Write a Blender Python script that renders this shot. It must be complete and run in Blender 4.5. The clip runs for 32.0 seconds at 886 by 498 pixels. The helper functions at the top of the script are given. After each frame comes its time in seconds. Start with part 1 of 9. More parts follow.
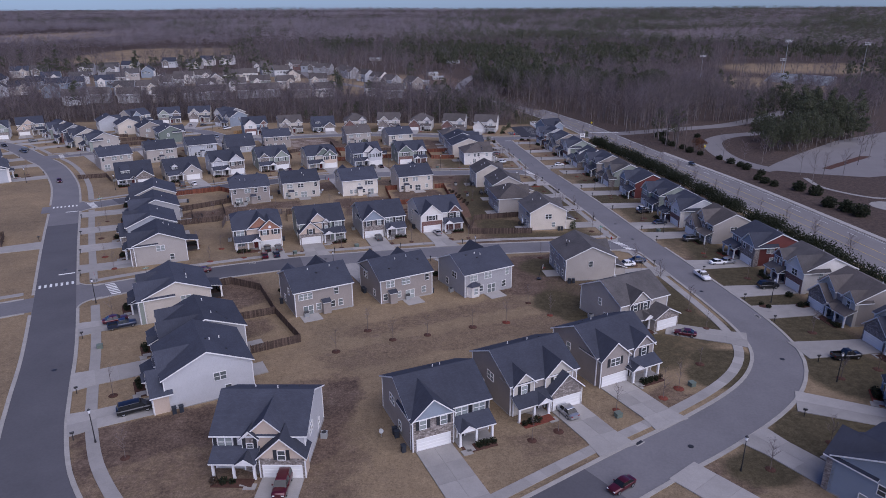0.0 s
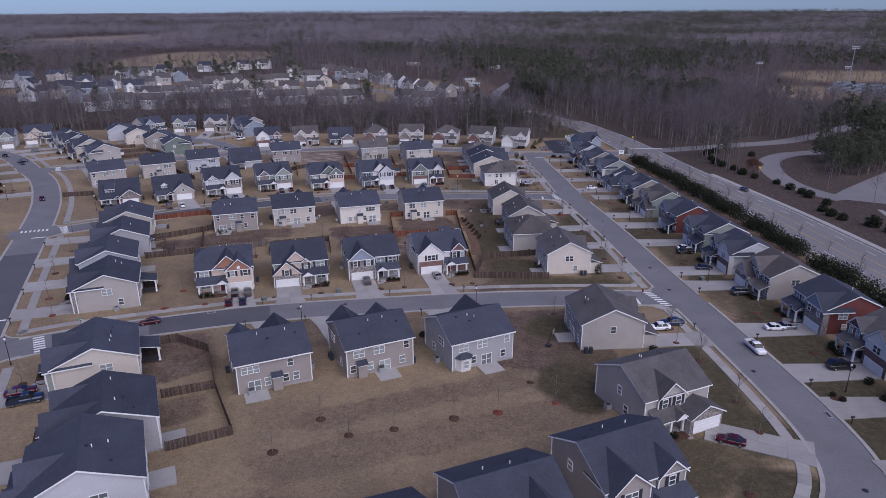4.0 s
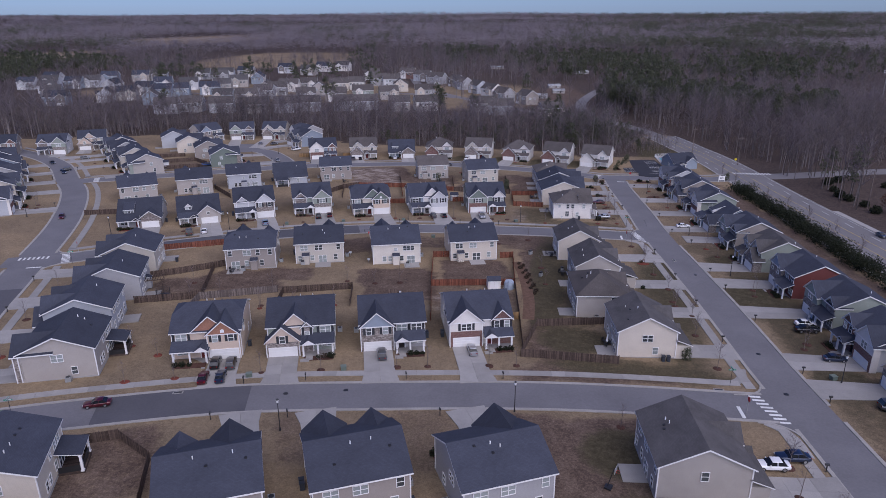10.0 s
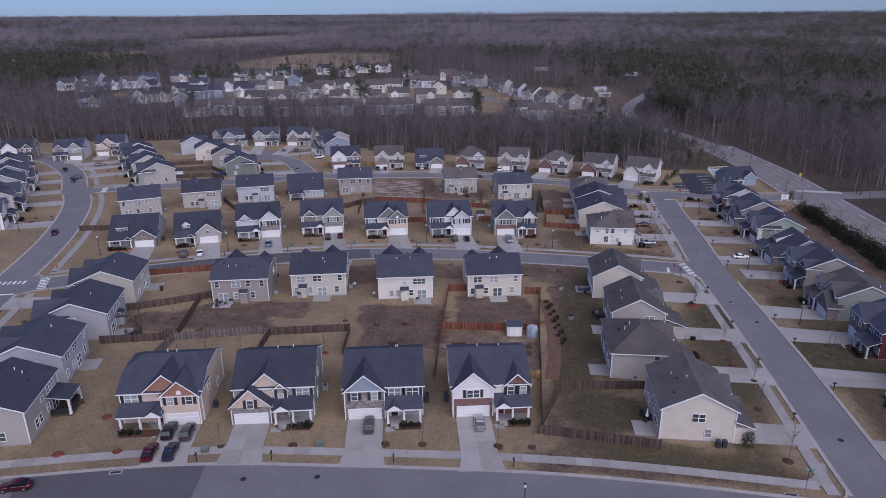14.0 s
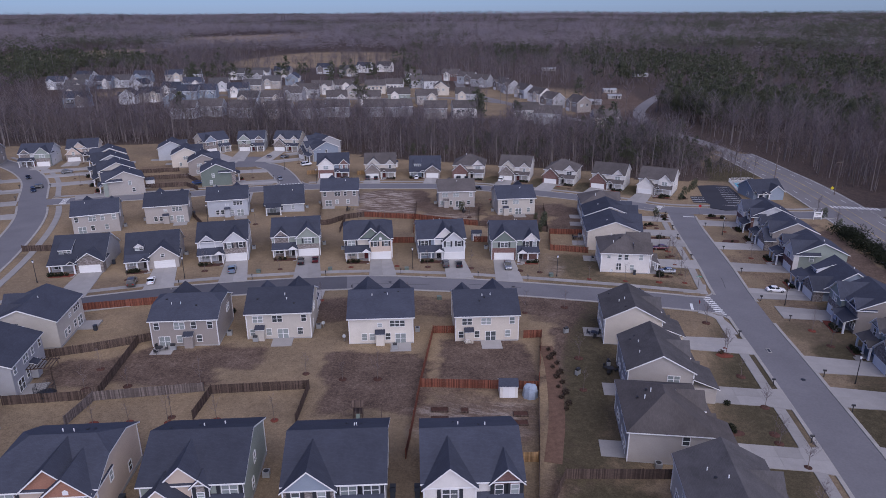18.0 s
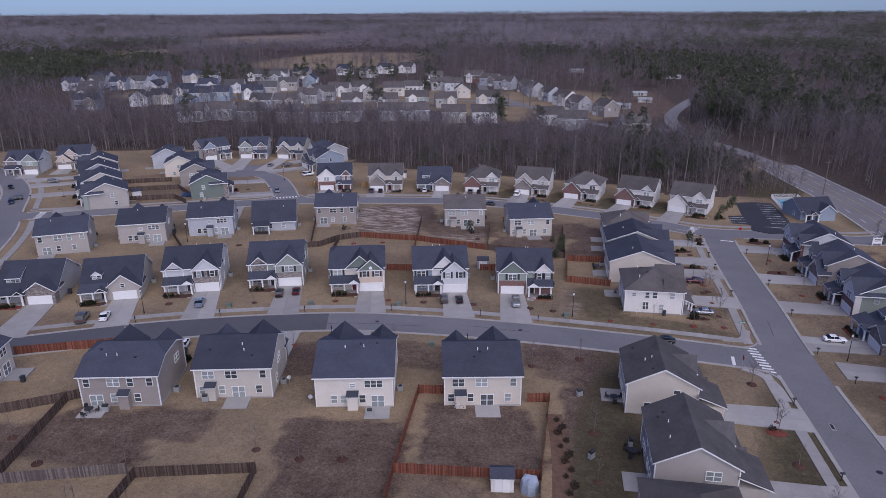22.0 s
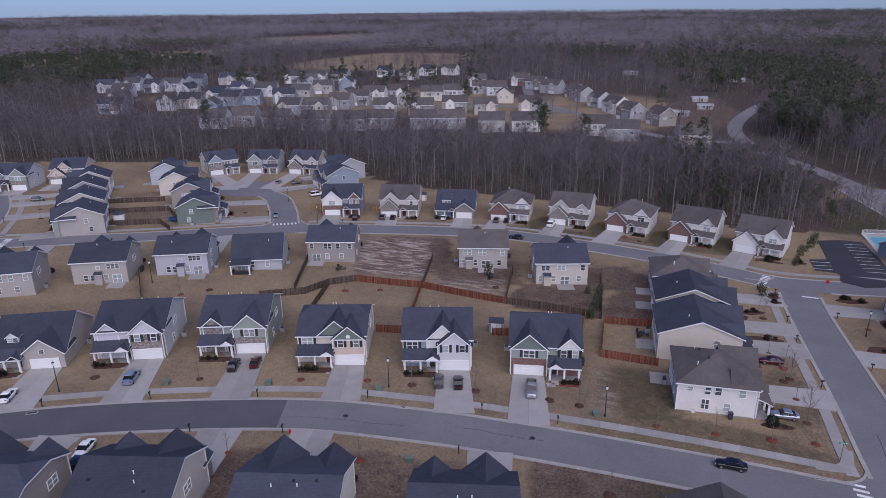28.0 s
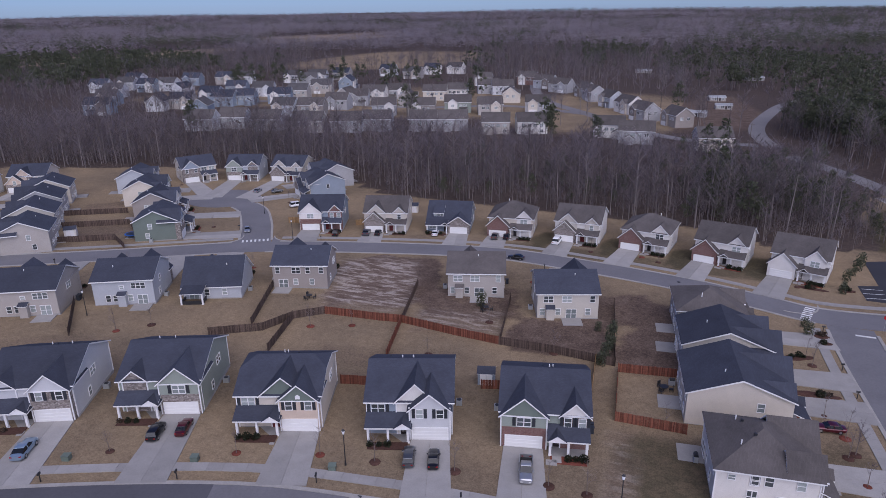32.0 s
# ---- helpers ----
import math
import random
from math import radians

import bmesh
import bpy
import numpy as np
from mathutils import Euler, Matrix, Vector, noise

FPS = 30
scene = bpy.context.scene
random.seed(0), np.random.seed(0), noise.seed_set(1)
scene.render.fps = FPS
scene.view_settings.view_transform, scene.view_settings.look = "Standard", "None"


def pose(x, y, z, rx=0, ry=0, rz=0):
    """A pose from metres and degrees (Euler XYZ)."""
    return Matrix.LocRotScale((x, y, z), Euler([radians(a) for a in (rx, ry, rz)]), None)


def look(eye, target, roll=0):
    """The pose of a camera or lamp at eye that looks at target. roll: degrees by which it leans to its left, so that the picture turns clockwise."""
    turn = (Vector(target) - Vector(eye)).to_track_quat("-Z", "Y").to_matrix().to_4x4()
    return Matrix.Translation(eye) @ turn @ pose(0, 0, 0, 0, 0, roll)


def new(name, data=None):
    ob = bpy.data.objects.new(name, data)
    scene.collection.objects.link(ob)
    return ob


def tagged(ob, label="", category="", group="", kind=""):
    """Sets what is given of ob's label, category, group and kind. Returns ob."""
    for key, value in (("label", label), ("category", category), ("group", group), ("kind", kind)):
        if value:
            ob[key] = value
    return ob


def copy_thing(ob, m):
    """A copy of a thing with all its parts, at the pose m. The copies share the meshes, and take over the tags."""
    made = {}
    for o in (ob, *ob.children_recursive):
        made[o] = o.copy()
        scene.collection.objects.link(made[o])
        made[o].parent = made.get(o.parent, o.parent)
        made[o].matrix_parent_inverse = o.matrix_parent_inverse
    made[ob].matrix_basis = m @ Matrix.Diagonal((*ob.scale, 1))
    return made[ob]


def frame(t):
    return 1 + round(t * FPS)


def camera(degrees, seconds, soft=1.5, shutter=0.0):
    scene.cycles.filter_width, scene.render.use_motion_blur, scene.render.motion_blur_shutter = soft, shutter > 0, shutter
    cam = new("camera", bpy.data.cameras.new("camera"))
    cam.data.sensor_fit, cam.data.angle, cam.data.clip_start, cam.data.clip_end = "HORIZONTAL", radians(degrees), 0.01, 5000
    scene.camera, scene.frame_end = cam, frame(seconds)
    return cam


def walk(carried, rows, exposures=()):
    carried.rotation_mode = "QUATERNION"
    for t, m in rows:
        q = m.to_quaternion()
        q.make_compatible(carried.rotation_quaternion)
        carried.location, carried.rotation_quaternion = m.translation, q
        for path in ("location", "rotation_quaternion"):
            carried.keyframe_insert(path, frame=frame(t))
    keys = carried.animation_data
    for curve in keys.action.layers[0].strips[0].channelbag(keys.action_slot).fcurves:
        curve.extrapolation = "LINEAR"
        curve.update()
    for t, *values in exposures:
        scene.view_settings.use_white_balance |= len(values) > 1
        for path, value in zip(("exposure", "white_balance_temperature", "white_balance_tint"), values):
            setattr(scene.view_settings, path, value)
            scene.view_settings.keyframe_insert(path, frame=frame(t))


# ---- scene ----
cam = camera(67.1, 32.0, soft=0.45)

PATH = [
    (0, (-1.999, -6.852, 53.182), (-1.954, -4.975, 52.495), -0.3),
    (0.5, (-0.407, -3.53, 53.262), (-0.357, -1.652, 52.576), -0.2),
    (1, (1.09, -0.285, 53.295), (1.108, 1.594, 52.61), -0.3),
    (1.5, (2.362, 2.979, 53.385), (2.334, 4.858, 52.701), -0.2),
    (2, (3.672, 6.166, 53.428), (3.621, 8.045, 52.746), -0.3),
    (2.5, (4.742, 9.347, 53.487), (4.683, 11.226, 52.805), -0.4),
    (3, (5.68, 12.481, 53.69), (5.616, 14.36, 53.008), -0.4),
    (3.5, (6.895, 15.926, 53.319), (6.821, 17.806, 52.639), -0.4),
    (5.5, (9.009, 27.219, 53.355), (8.847, 29.094, 52.678), -0.2),
    (6, (10.15, 30.024, 53.411), (9.943, 31.894, 52.733), -0.4),
    (6.5, (10.668, 32.75, 53.44), (10.45, 34.619, 52.763), -0.4),
    (7, (11.055, 35.473, 53.498), (10.84, 37.343, 52.82), -0.3),
    (7.5, (11.448, 38.25, 53.473), (11.23, 40.12, 52.796), -0.3),
    (8, (11.751, 40.962, 53.445), (11.508, 42.828, 52.768), -0.2),
    (8.5, (11.953, 43.675, 53.392), (11.712, 45.542, 52.717), -0.1),
    (9, (12.229, 46.357, 53.355), (11.936, 48.216, 52.68), -0.2),
    (9.5, (12.429, 49.092, 53.414), (12.121, 50.948, 52.737), -0.1),
    (10, (13.037, 52.284, 53.131), (12.705, 54.138, 52.457), -0.3),
    (10.5, (13.254, 54.728, 53.212), (12.921, 56.582, 52.539), -0.2),
    (11, (13.531, 57.366, 53.28), (13.199, 59.22, 52.606), -0.3),
    (11.5, (13.773, 59.974, 53.251), (13.39, 61.817, 52.577), -0.3),
    (12, (14.043, 62.607, 53.272), (13.659, 64.451, 52.598), -0.2),
    (12.5, (13.603, 65.411, 53.174), (13.175, 67.245, 52.5), -0.2),
    (13, (14.512, 68.256, 53.221), (14.054, 70.082, 52.547), -0.5),
    (13.5, (14.558, 70.99, 53.168), (14.1, 72.817, 52.495), -0.4),
    (14, (14.644, 73.782, 52.837), (14.185, 75.608, 52.164), -0.5),
    (14.5, (14.659, 76.423, 52.459), (14.199, 78.249, 51.787), -0.6),
    (16.5, (13.896, 87.525, 51.845), (13.421, 89.347, 51.172), -0.4),
    (17, (13.811, 90.433, 51.6), (13.332, 92.255, 50.927), -0.5),
    (17.5, (13.531, 93.134, 51.551), (13.052, 94.955, 50.878), -0.4),
    (18, (13.215, 95.793, 51.555), (12.736, 97.614, 50.88), -0.3),
    (18.5, (13.082, 98.503, 51.398), (12.602, 100.324, 50.723), -0.4),
    (19, (12.946, 101.201, 51.328), (12.465, 103.021, 50.653), -0.4),
    (19.5, (12.907, 103.987, 51.205), (12.422, 105.806, 50.529), -0.4),
    (20, (12.817, 106.714, 51.021), (12.329, 108.532, 50.346), -0.3),
    (20.5, (12.905, 109.393, 50.907), (12.411, 111.21, 50.232), -0.3),
    (21, (13.043, 112.033, 50.882), (12.543, 113.848, 50.207), -0.4),
    (21.5, (13.05, 114.475, 50.798), (12.54, 116.288, 50.123), -0.3),
    (22, (13.227, 117.04, 50.825), (12.671, 118.839, 50.151), -0.4),
    (22.5, (13.422, 119.522, 50.767), (12.831, 121.31, 50.093), -0.4),
    (23, (13.547, 122.144, 50.791), (12.94, 123.927, 50.117), -0.4),
    (23.5, (13.571, 124.761, 50.792), (12.942, 126.536, 50.119), -0.4),
    (24, (13.545, 127.251, 50.794), (12.893, 129.018, 50.12), -0.5),
    (24.5, (13.458, 129.865, 50.778), (12.795, 131.627, 50.104), -0.4),
    (25, (13.268, 132.516, 50.792), (12.599, 134.276, 50.118), -0.5),
    (25.5, (12.915, 135.262, 50.749), (12.243, 137.022, 50.075), -0.5),
    (27.5, (11.876, 146.168, 50.719), (11.187, 147.92, 50.045), -0.6),
    (28, (11.663, 148.903, 50.721), (10.967, 150.652, 50.046), -0.7),
    (28.5, (11.233, 151.685, 50.668), (10.53, 153.43, 49.991), -0.7),
    (29, (10.976, 154.382, 50.516), (10.264, 156.123, 49.838), -0.7),
    (29.5, (10.484, 156.959, 50.274), (9.767, 158.699, 49.597), -0.7),
    (30, (10.02, 159.695, 50.001), (9.302, 161.434, 49.322), -0.8),
    (30.5, (9.402, 162.393, 49.504), (8.683, 164.132, 48.826), -0.9),
    (31, (9.05, 165.108, 49.075), (8.328, 166.846, 48.397), -0.9),
    (31.5, (8.572, 167.782, 48.663), (7.849, 169.519, 47.986), -0.9),
    (32, (8.014, 170.468, 48.198), (7.29, 172.205, 47.522), -0.9),
]
walk(cam, [(t, look(eye, target, roll)) for t, eye, target, roll in PATH], exposures=((0, 0.47, 5850, 21), (32, 0.47, 5850, 21)))

# ---- light ----
SUN_AZ, SUN_EL = radians(144), radians(46)   # azimuth from +y clockwise: light comes from +x, -y
world = bpy.data.worlds.new("sky")
scene.world = world
world.use_nodes = True
wn = world.node_tree.nodes
sky = wn.new("ShaderNodeTexSky")
sky.sky_type, sky.sun_disc = "NISHITA", False
sky.sun_elevation, sky.sun_rotation = SUN_EL, SUN_AZ
sky.air_density, sky.dust_density, sky.ozone_density = 1.0, 0.2, 2.0
wn["Background"].inputs["Strength"].default_value = 0.05
tint = wn.new("ShaderNodeMix")
tint.data_type, tint.blend_type = "RGBA", "MULTIPLY"
tint.inputs[0].default_value, tint.inputs[7].default_value = 1.0, (0.49, 0.71, 1.27, 1)
world.node_tree.links.new(sky.outputs[0], tint.inputs[6])
world.node_tree.links.new(tint.outputs[2], wn["Background"].inputs["Color"])
sun = new("sun", bpy.data.lights.new("sun", "SUN"))
sun.data.energy, sun.data.angle, sun.data.color = 2.6, radians(85), (1.0, 0.94, 0.86)
sun.matrix_world = look((0, 0, 200), (-math.sin(SUN_AZ) * math.cos(SUN_EL), -math.cos(SUN_AZ) * math.cos(SUN_EL), 200 - math.sin(SUN_EL)))


# ---- lie of the land ----
def gz(x, y):
    """Ground height: a gentle plane falling away to the north-east, flattening past the woods, then slowly rising far off."""
    xx, yy = min(max(x, -250.0), 200.0), min(max(y, -50.0), 470.0)
    far = max(0.0, math.hypot(x, y - 100) - 900.0)
    return -0.377 - 0.0122 * (xx - 10) - 0.0254 * (yy - 150) + 42.0 * (1 - math.exp(-far / 3200.0)) + min(far / 900, 1) * 7 * noise.noise((x / 700, y / 700, 0))


# ---- materials ----
def nodes_of(name, rough=0.8, metal=0.0, spec=0.3):
    m = bpy.data.materials.new(name)
    m.use_nodes = True
    b = m.node_tree.nodes["Principled BSDF"]
    b.inputs["Roughness"].default_value, b.inputs["Metallic"].default_value = rough, metal
    b.inputs["Specular IOR Level"].default_value = spec
    return m, m.node_tree.nodes, m.node_tree.links, b


def tex(n, l, kind, scale, detail=4.0, coord=None, rough=0.6):
    t = n.new(kind)
    t.inputs["Scale"].default_value = scale
    if kind == "ShaderNodeTexNoise":
        t.inputs["Detail"].default_value, t.inputs["Roughness"].default_value = detail, rough
    if coord:
        l.new(coord, t.inputs["Vector"])
    return t


def ramp(n, l, fac, stops):
    r = n.new("ShaderNodeValToRGB")
    els = r.color_ramp.elements
    while len(els) < len(stops):
        els.new(0.5)
    for e, (p, c) in zip(els, stops):
        e.position, e.color = p, (*c, 1)
    l.new(fac, r.inputs[0])
    return r.outputs[0]


def mixc(n, l, fac, a, b, mode="MIX"):
    m = n.new("ShaderNodeMix")
    m.data_type, m.blend_type = "RGBA", mode
    for sock, v in ((0, fac), (6, a), (7, b)):
        if isinstance(v, (int, float)):
            m.inputs[sock].default_value = v
        elif isinstance(v, tuple):
            m.inputs[sock].default_value = (*v, 1)
        else:
            l.new(v, m.inputs[sock])
    return m.outputs[2]


def bump(n, l, b, height, strength, dist):
    k = n.new("ShaderNodeBump")
    k.inputs["Strength"].default_value, k.inputs["Distance"].default_value = strength, dist
    l.new(height, k.inputs["Height"])
    l.new(k.outputs[0], b.inputs["Normal"])


def mottled(name, c, rough=0.8, var=0.25, scale=1.2, fine=9.0, spec=0.3, metal=0.0, bumpy=0.0, per_object=0.12):
    """A surface of one base colour with coarse stains, fine grain and a little difference from piece to piece."""
    m, n, l, b = nodes_of(name, rough, metal, spec)
    at = n.new("ShaderNodeTexCoord").outputs["Object"]
    lo, hi = tuple(v * (1 - var) for v in c), tuple(min(v * (1 + var), 0.95) for v in c)
    col = ramp(n, l, tex(n, l, "ShaderNodeTexNoise", scale, 5, at).outputs[0], [(0.3, lo), (0.7, hi)])
    g = tex(n, l, "ShaderNodeTexNoise", fine, 3, at)
    col = mixc(n, l, 0.35, col, ramp(n, l, g.outputs[0], [(0.35, lo), (0.65, hi)]))
    if per_object:
        hsv, info, mr = n.new("ShaderNodeHueSaturation"), n.new("ShaderNodeObjectInfo"), n.new("ShaderNodeMapRange")
        mr.inputs["To Min"].default_value, mr.inputs["To Max"].default_value = 1 - per_object, 1 + per_object
        l.new(info.outputs["Random"], mr.inputs["Value"])
        l.new(mr.outputs[0], hsv.inputs["Value"])
        l.new(col, hsv.inputs["Color"])
        col = hsv.outputs[0]
    l.new(col, b.inputs["Base Color"])
    if bumpy:
        bump(n, l, b, g.outputs[0], bumpy, 0.02)
    return m


def siding(name, c):
    """Horizontal lap siding: thin shadow lines painted into the colour every 15 cm, slight fading."""
    m, n, l, b = nodes_of(name, 0.6, 0, 0.35)
    at = n.new("ShaderNodeTexCoord").outputs["Object"]
    sep = n.new("ShaderNodeSeparateXYZ")
    l.new(at, sep.inputs[0])
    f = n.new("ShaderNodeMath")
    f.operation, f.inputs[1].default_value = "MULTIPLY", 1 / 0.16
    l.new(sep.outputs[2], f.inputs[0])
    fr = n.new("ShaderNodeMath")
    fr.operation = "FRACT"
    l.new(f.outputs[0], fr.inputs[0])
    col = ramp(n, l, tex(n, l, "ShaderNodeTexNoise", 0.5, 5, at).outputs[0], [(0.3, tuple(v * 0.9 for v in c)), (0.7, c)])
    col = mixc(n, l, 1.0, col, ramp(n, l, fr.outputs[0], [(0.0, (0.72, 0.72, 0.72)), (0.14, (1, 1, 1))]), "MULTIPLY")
    l.new(col, b.inputs["Base Color"])
    bump(n, l, b, fr.outputs[0], 0.35, 0.02)
    return m


def masonry(name, bricks, mortar, scale, wide=0.5, high=0.25):
    m, n, l, b = nodes_of(name, 0.85, 0, 0.2)
    at = n.new("ShaderNodeTexCoord").outputs["Object"]
    mp = n.new("ShaderNodeMapping")
    mp.inputs["Rotation"].default_value = (radians(90), 0, radians(0))
    l.new(at, mp.inputs[0])
    t = n.new("ShaderNodeTexBrick")
    l.new(mp.outputs[0], t.inputs["Vector"])
    t.inputs["Color1"].default_value, t.inputs["Color2"].default_value, t.inputs["Mortar"].default_value = (*bricks[0], 1), (*bricks[1], 1), (*mortar, 1)
    t.inputs["Scale"].default_value, t.inputs["Mortar Size"].default_value = scale, 0.02
    t.inputs["Brick Width"].default_value, t.inputs["Row Height"].default_value = wide, high
    g = tex(n, l, "ShaderNodeTexNoise", 3.5, 5, at)
    col = mixc(n, l, 0.45, t.outputs["Color"], ramp(n, l, g.outputs[0], [(0.3, bricks[2]), (0.7, bricks[1])]))
    l.new(col, b.inputs["Base Color"])
    bump(n, l, b, t.outputs["Fac"], 0.4, 0.01)
    return m


def rubble(name, stones, mortar):
    """Rough laid stones, each of its own tone, in sunk mortar."""
    m, n, l, b = nodes_of(name, 0.9, 0, 0.15)
    at = n.new("ShaderNodeTexCoord").outputs["Object"]
    mp = n.new("ShaderNodeMapping")
    mp.inputs["Scale"].default_value = (3.2, 3.2, 6.0)
    l.new(at, mp.inputs[0])
    cell = tex(n, l, "ShaderNodeTexVoronoi", 1.0, coord=mp.outputs[0])
    edge = tex(n, l, "ShaderNodeTexVoronoi", 1.0, coord=mp.outputs[0])
    edge.feature = "DISTANCE_TO_EDGE"
    sep = n.new("ShaderNodeSeparateColor")
    l.new(cell.outputs["Color"], sep.inputs[0])
    col = ramp(n, l, sep.outputs[0], [(0.1, stones[0]), (0.5, stones[1]), (0.9, stones[2])])
    col = mixc(n, l, ramp(n, l, edge.outputs["Distance"], [(0.03, (1, 1, 1)), (0.08, (0, 0, 0))]), col, mortar)
    l.new(col, b.inputs["Base Color"])
    bump(n, l, b, edge.outputs["Distance"], 0.6, 0.04)
    return m


def shingles(name, c, streak=0.3):
    """Asphalt shingles: courses of tabs that differ a little, faint streaks down the slope."""
    m, n, l, b = nodes_of(name, 0.92, 0, 0.15)
    at = n.new("ShaderNodeTexCoord").outputs["Object"]
    t = n.new("ShaderNodeTexBrick")
    l.new(at, t.inputs["Vector"])
    a, d = tuple(v * 1.06 for v in c), tuple(v * 0.92 for v in c)
    t.inputs["Color1"].default_value, t.inputs["Color2"].default_value, t.inputs["Mortar"].default_value = (*a, 1), (*d, 1), (*tuple(v * 0.8 for v in c), 1)
    t.inputs["Scale"].default_value, t.inputs["Mortar Size"].default_value = 1.6, 0.012
    t.inputs["Brick Width"].default_value, t.inputs["Row Height"].default_value = 0.5, 0.22
    big = tex(n, l, "ShaderNodeTexNoise", 0.35, 4, at)
    col = mixc(n, l, 1.0, t.outputs["Color"], ramp(n, l, big.outputs[0], [(0.25, (1 - streak,) * 3), (0.75, (1 + streak,) * 3)]), "MULTIPLY")
    info, mr, hsv = n.new("ShaderNodeObjectInfo"), n.new("ShaderNodeMapRange"), n.new("ShaderNodeHueSaturation")
    mr.inputs["To Min"].default_value, mr.inputs["To Max"].default_value = 0.85, 1.18
    l.new(info.outputs["Random"], mr.inputs["Value"])
    l.new(mr.outputs[0], hsv.inputs["Value"])
    l.new(col, hsv.inputs["Color"])
    l.new(hsv.outputs[0], b.inputs["Base Color"])
    bump(n, l, b, tex(n, l, "ShaderNodeTexNoise", 14, 2, at).outputs[0], 0.3, 0.02)
    return m


def boards(name, c, wide=0.15):
    """Weathered fence boards, each of its own shade, with grain along the board."""
    m, n, l, b = nodes_of(name, 0.9, 0, 0.12)
    at = n.new("ShaderNodeTexCoord").outputs["Object"]
    part_of, div, cut, toss = n.new("ShaderNodeSeparateXYZ"), n.new("ShaderNodeMath"), n.new("ShaderNodeMath"), n.new("ShaderNodeTexWhiteNoise")
    info, add = n.new("ShaderNodeObjectInfo"), n.new("ShaderNodeMath")
    l.new(at, part_of.inputs[0])
    div.operation, div.inputs[1].default_value = "DIVIDE", wide
    l.new(part_of.outputs[0], div.inputs[0])
    cut.operation = "FLOOR"
    l.new(div.outputs[0], cut.inputs[0])
    add.operation = "MULTIPLY_ADD"
    add.inputs[1].default_value = 97.0
    l.new(info.outputs["Random"], add.inputs[0])
    l.new(cut.outputs[0], add.inputs[2])
    toss.noise_dimensions = "1D"
    l.new(add.outputs[0], toss.inputs["W"])
    col = ramp(n, l, toss.outputs["Value"], [(0.0, tuple(v * 0.6 for v in c)), (0.6, c), (1.0, tuple(v * 1.45 for v in c))])
    g = tex(n, l, "ShaderNodeTexNoise", 2.2, 6, at, 0.7)
    col = mixc(n, l, 1.0, col, ramp(n, l, g.outputs[0], [(0.3, (0.72, 0.72, 0.72)), (0.7, (1.25, 1.25, 1.25))]), "MULTIPLY")
    l.new(col, b.inputs["Base Color"])
    return m


def leafy(name, a, c, rough=0.7, thinness=0.5):
    m, n, l, b = nodes_of(name, rough, 0, 0.15)
    geo = n.new("ShaderNodeNewGeometry")
    col = ramp(n, l, geo.outputs["Random Per Island"], [(0.0, a), (1.0, c)])
    l.new(col, b.inputs["Base Color"])
    thin, mx = n.new("ShaderNodeBsdfTranslucent"), n.new("ShaderNodeMixShader")
    mx.inputs[0].default_value = thinness
    l.new(col, thin.inputs["Color"])
    l.new(b.outputs[0], mx.inputs[1])
    l.new(thin.outputs[0], mx.inputs[2])
    l.new(mx.outputs[0], n["Material Output"].inputs["Surface"])
    return m


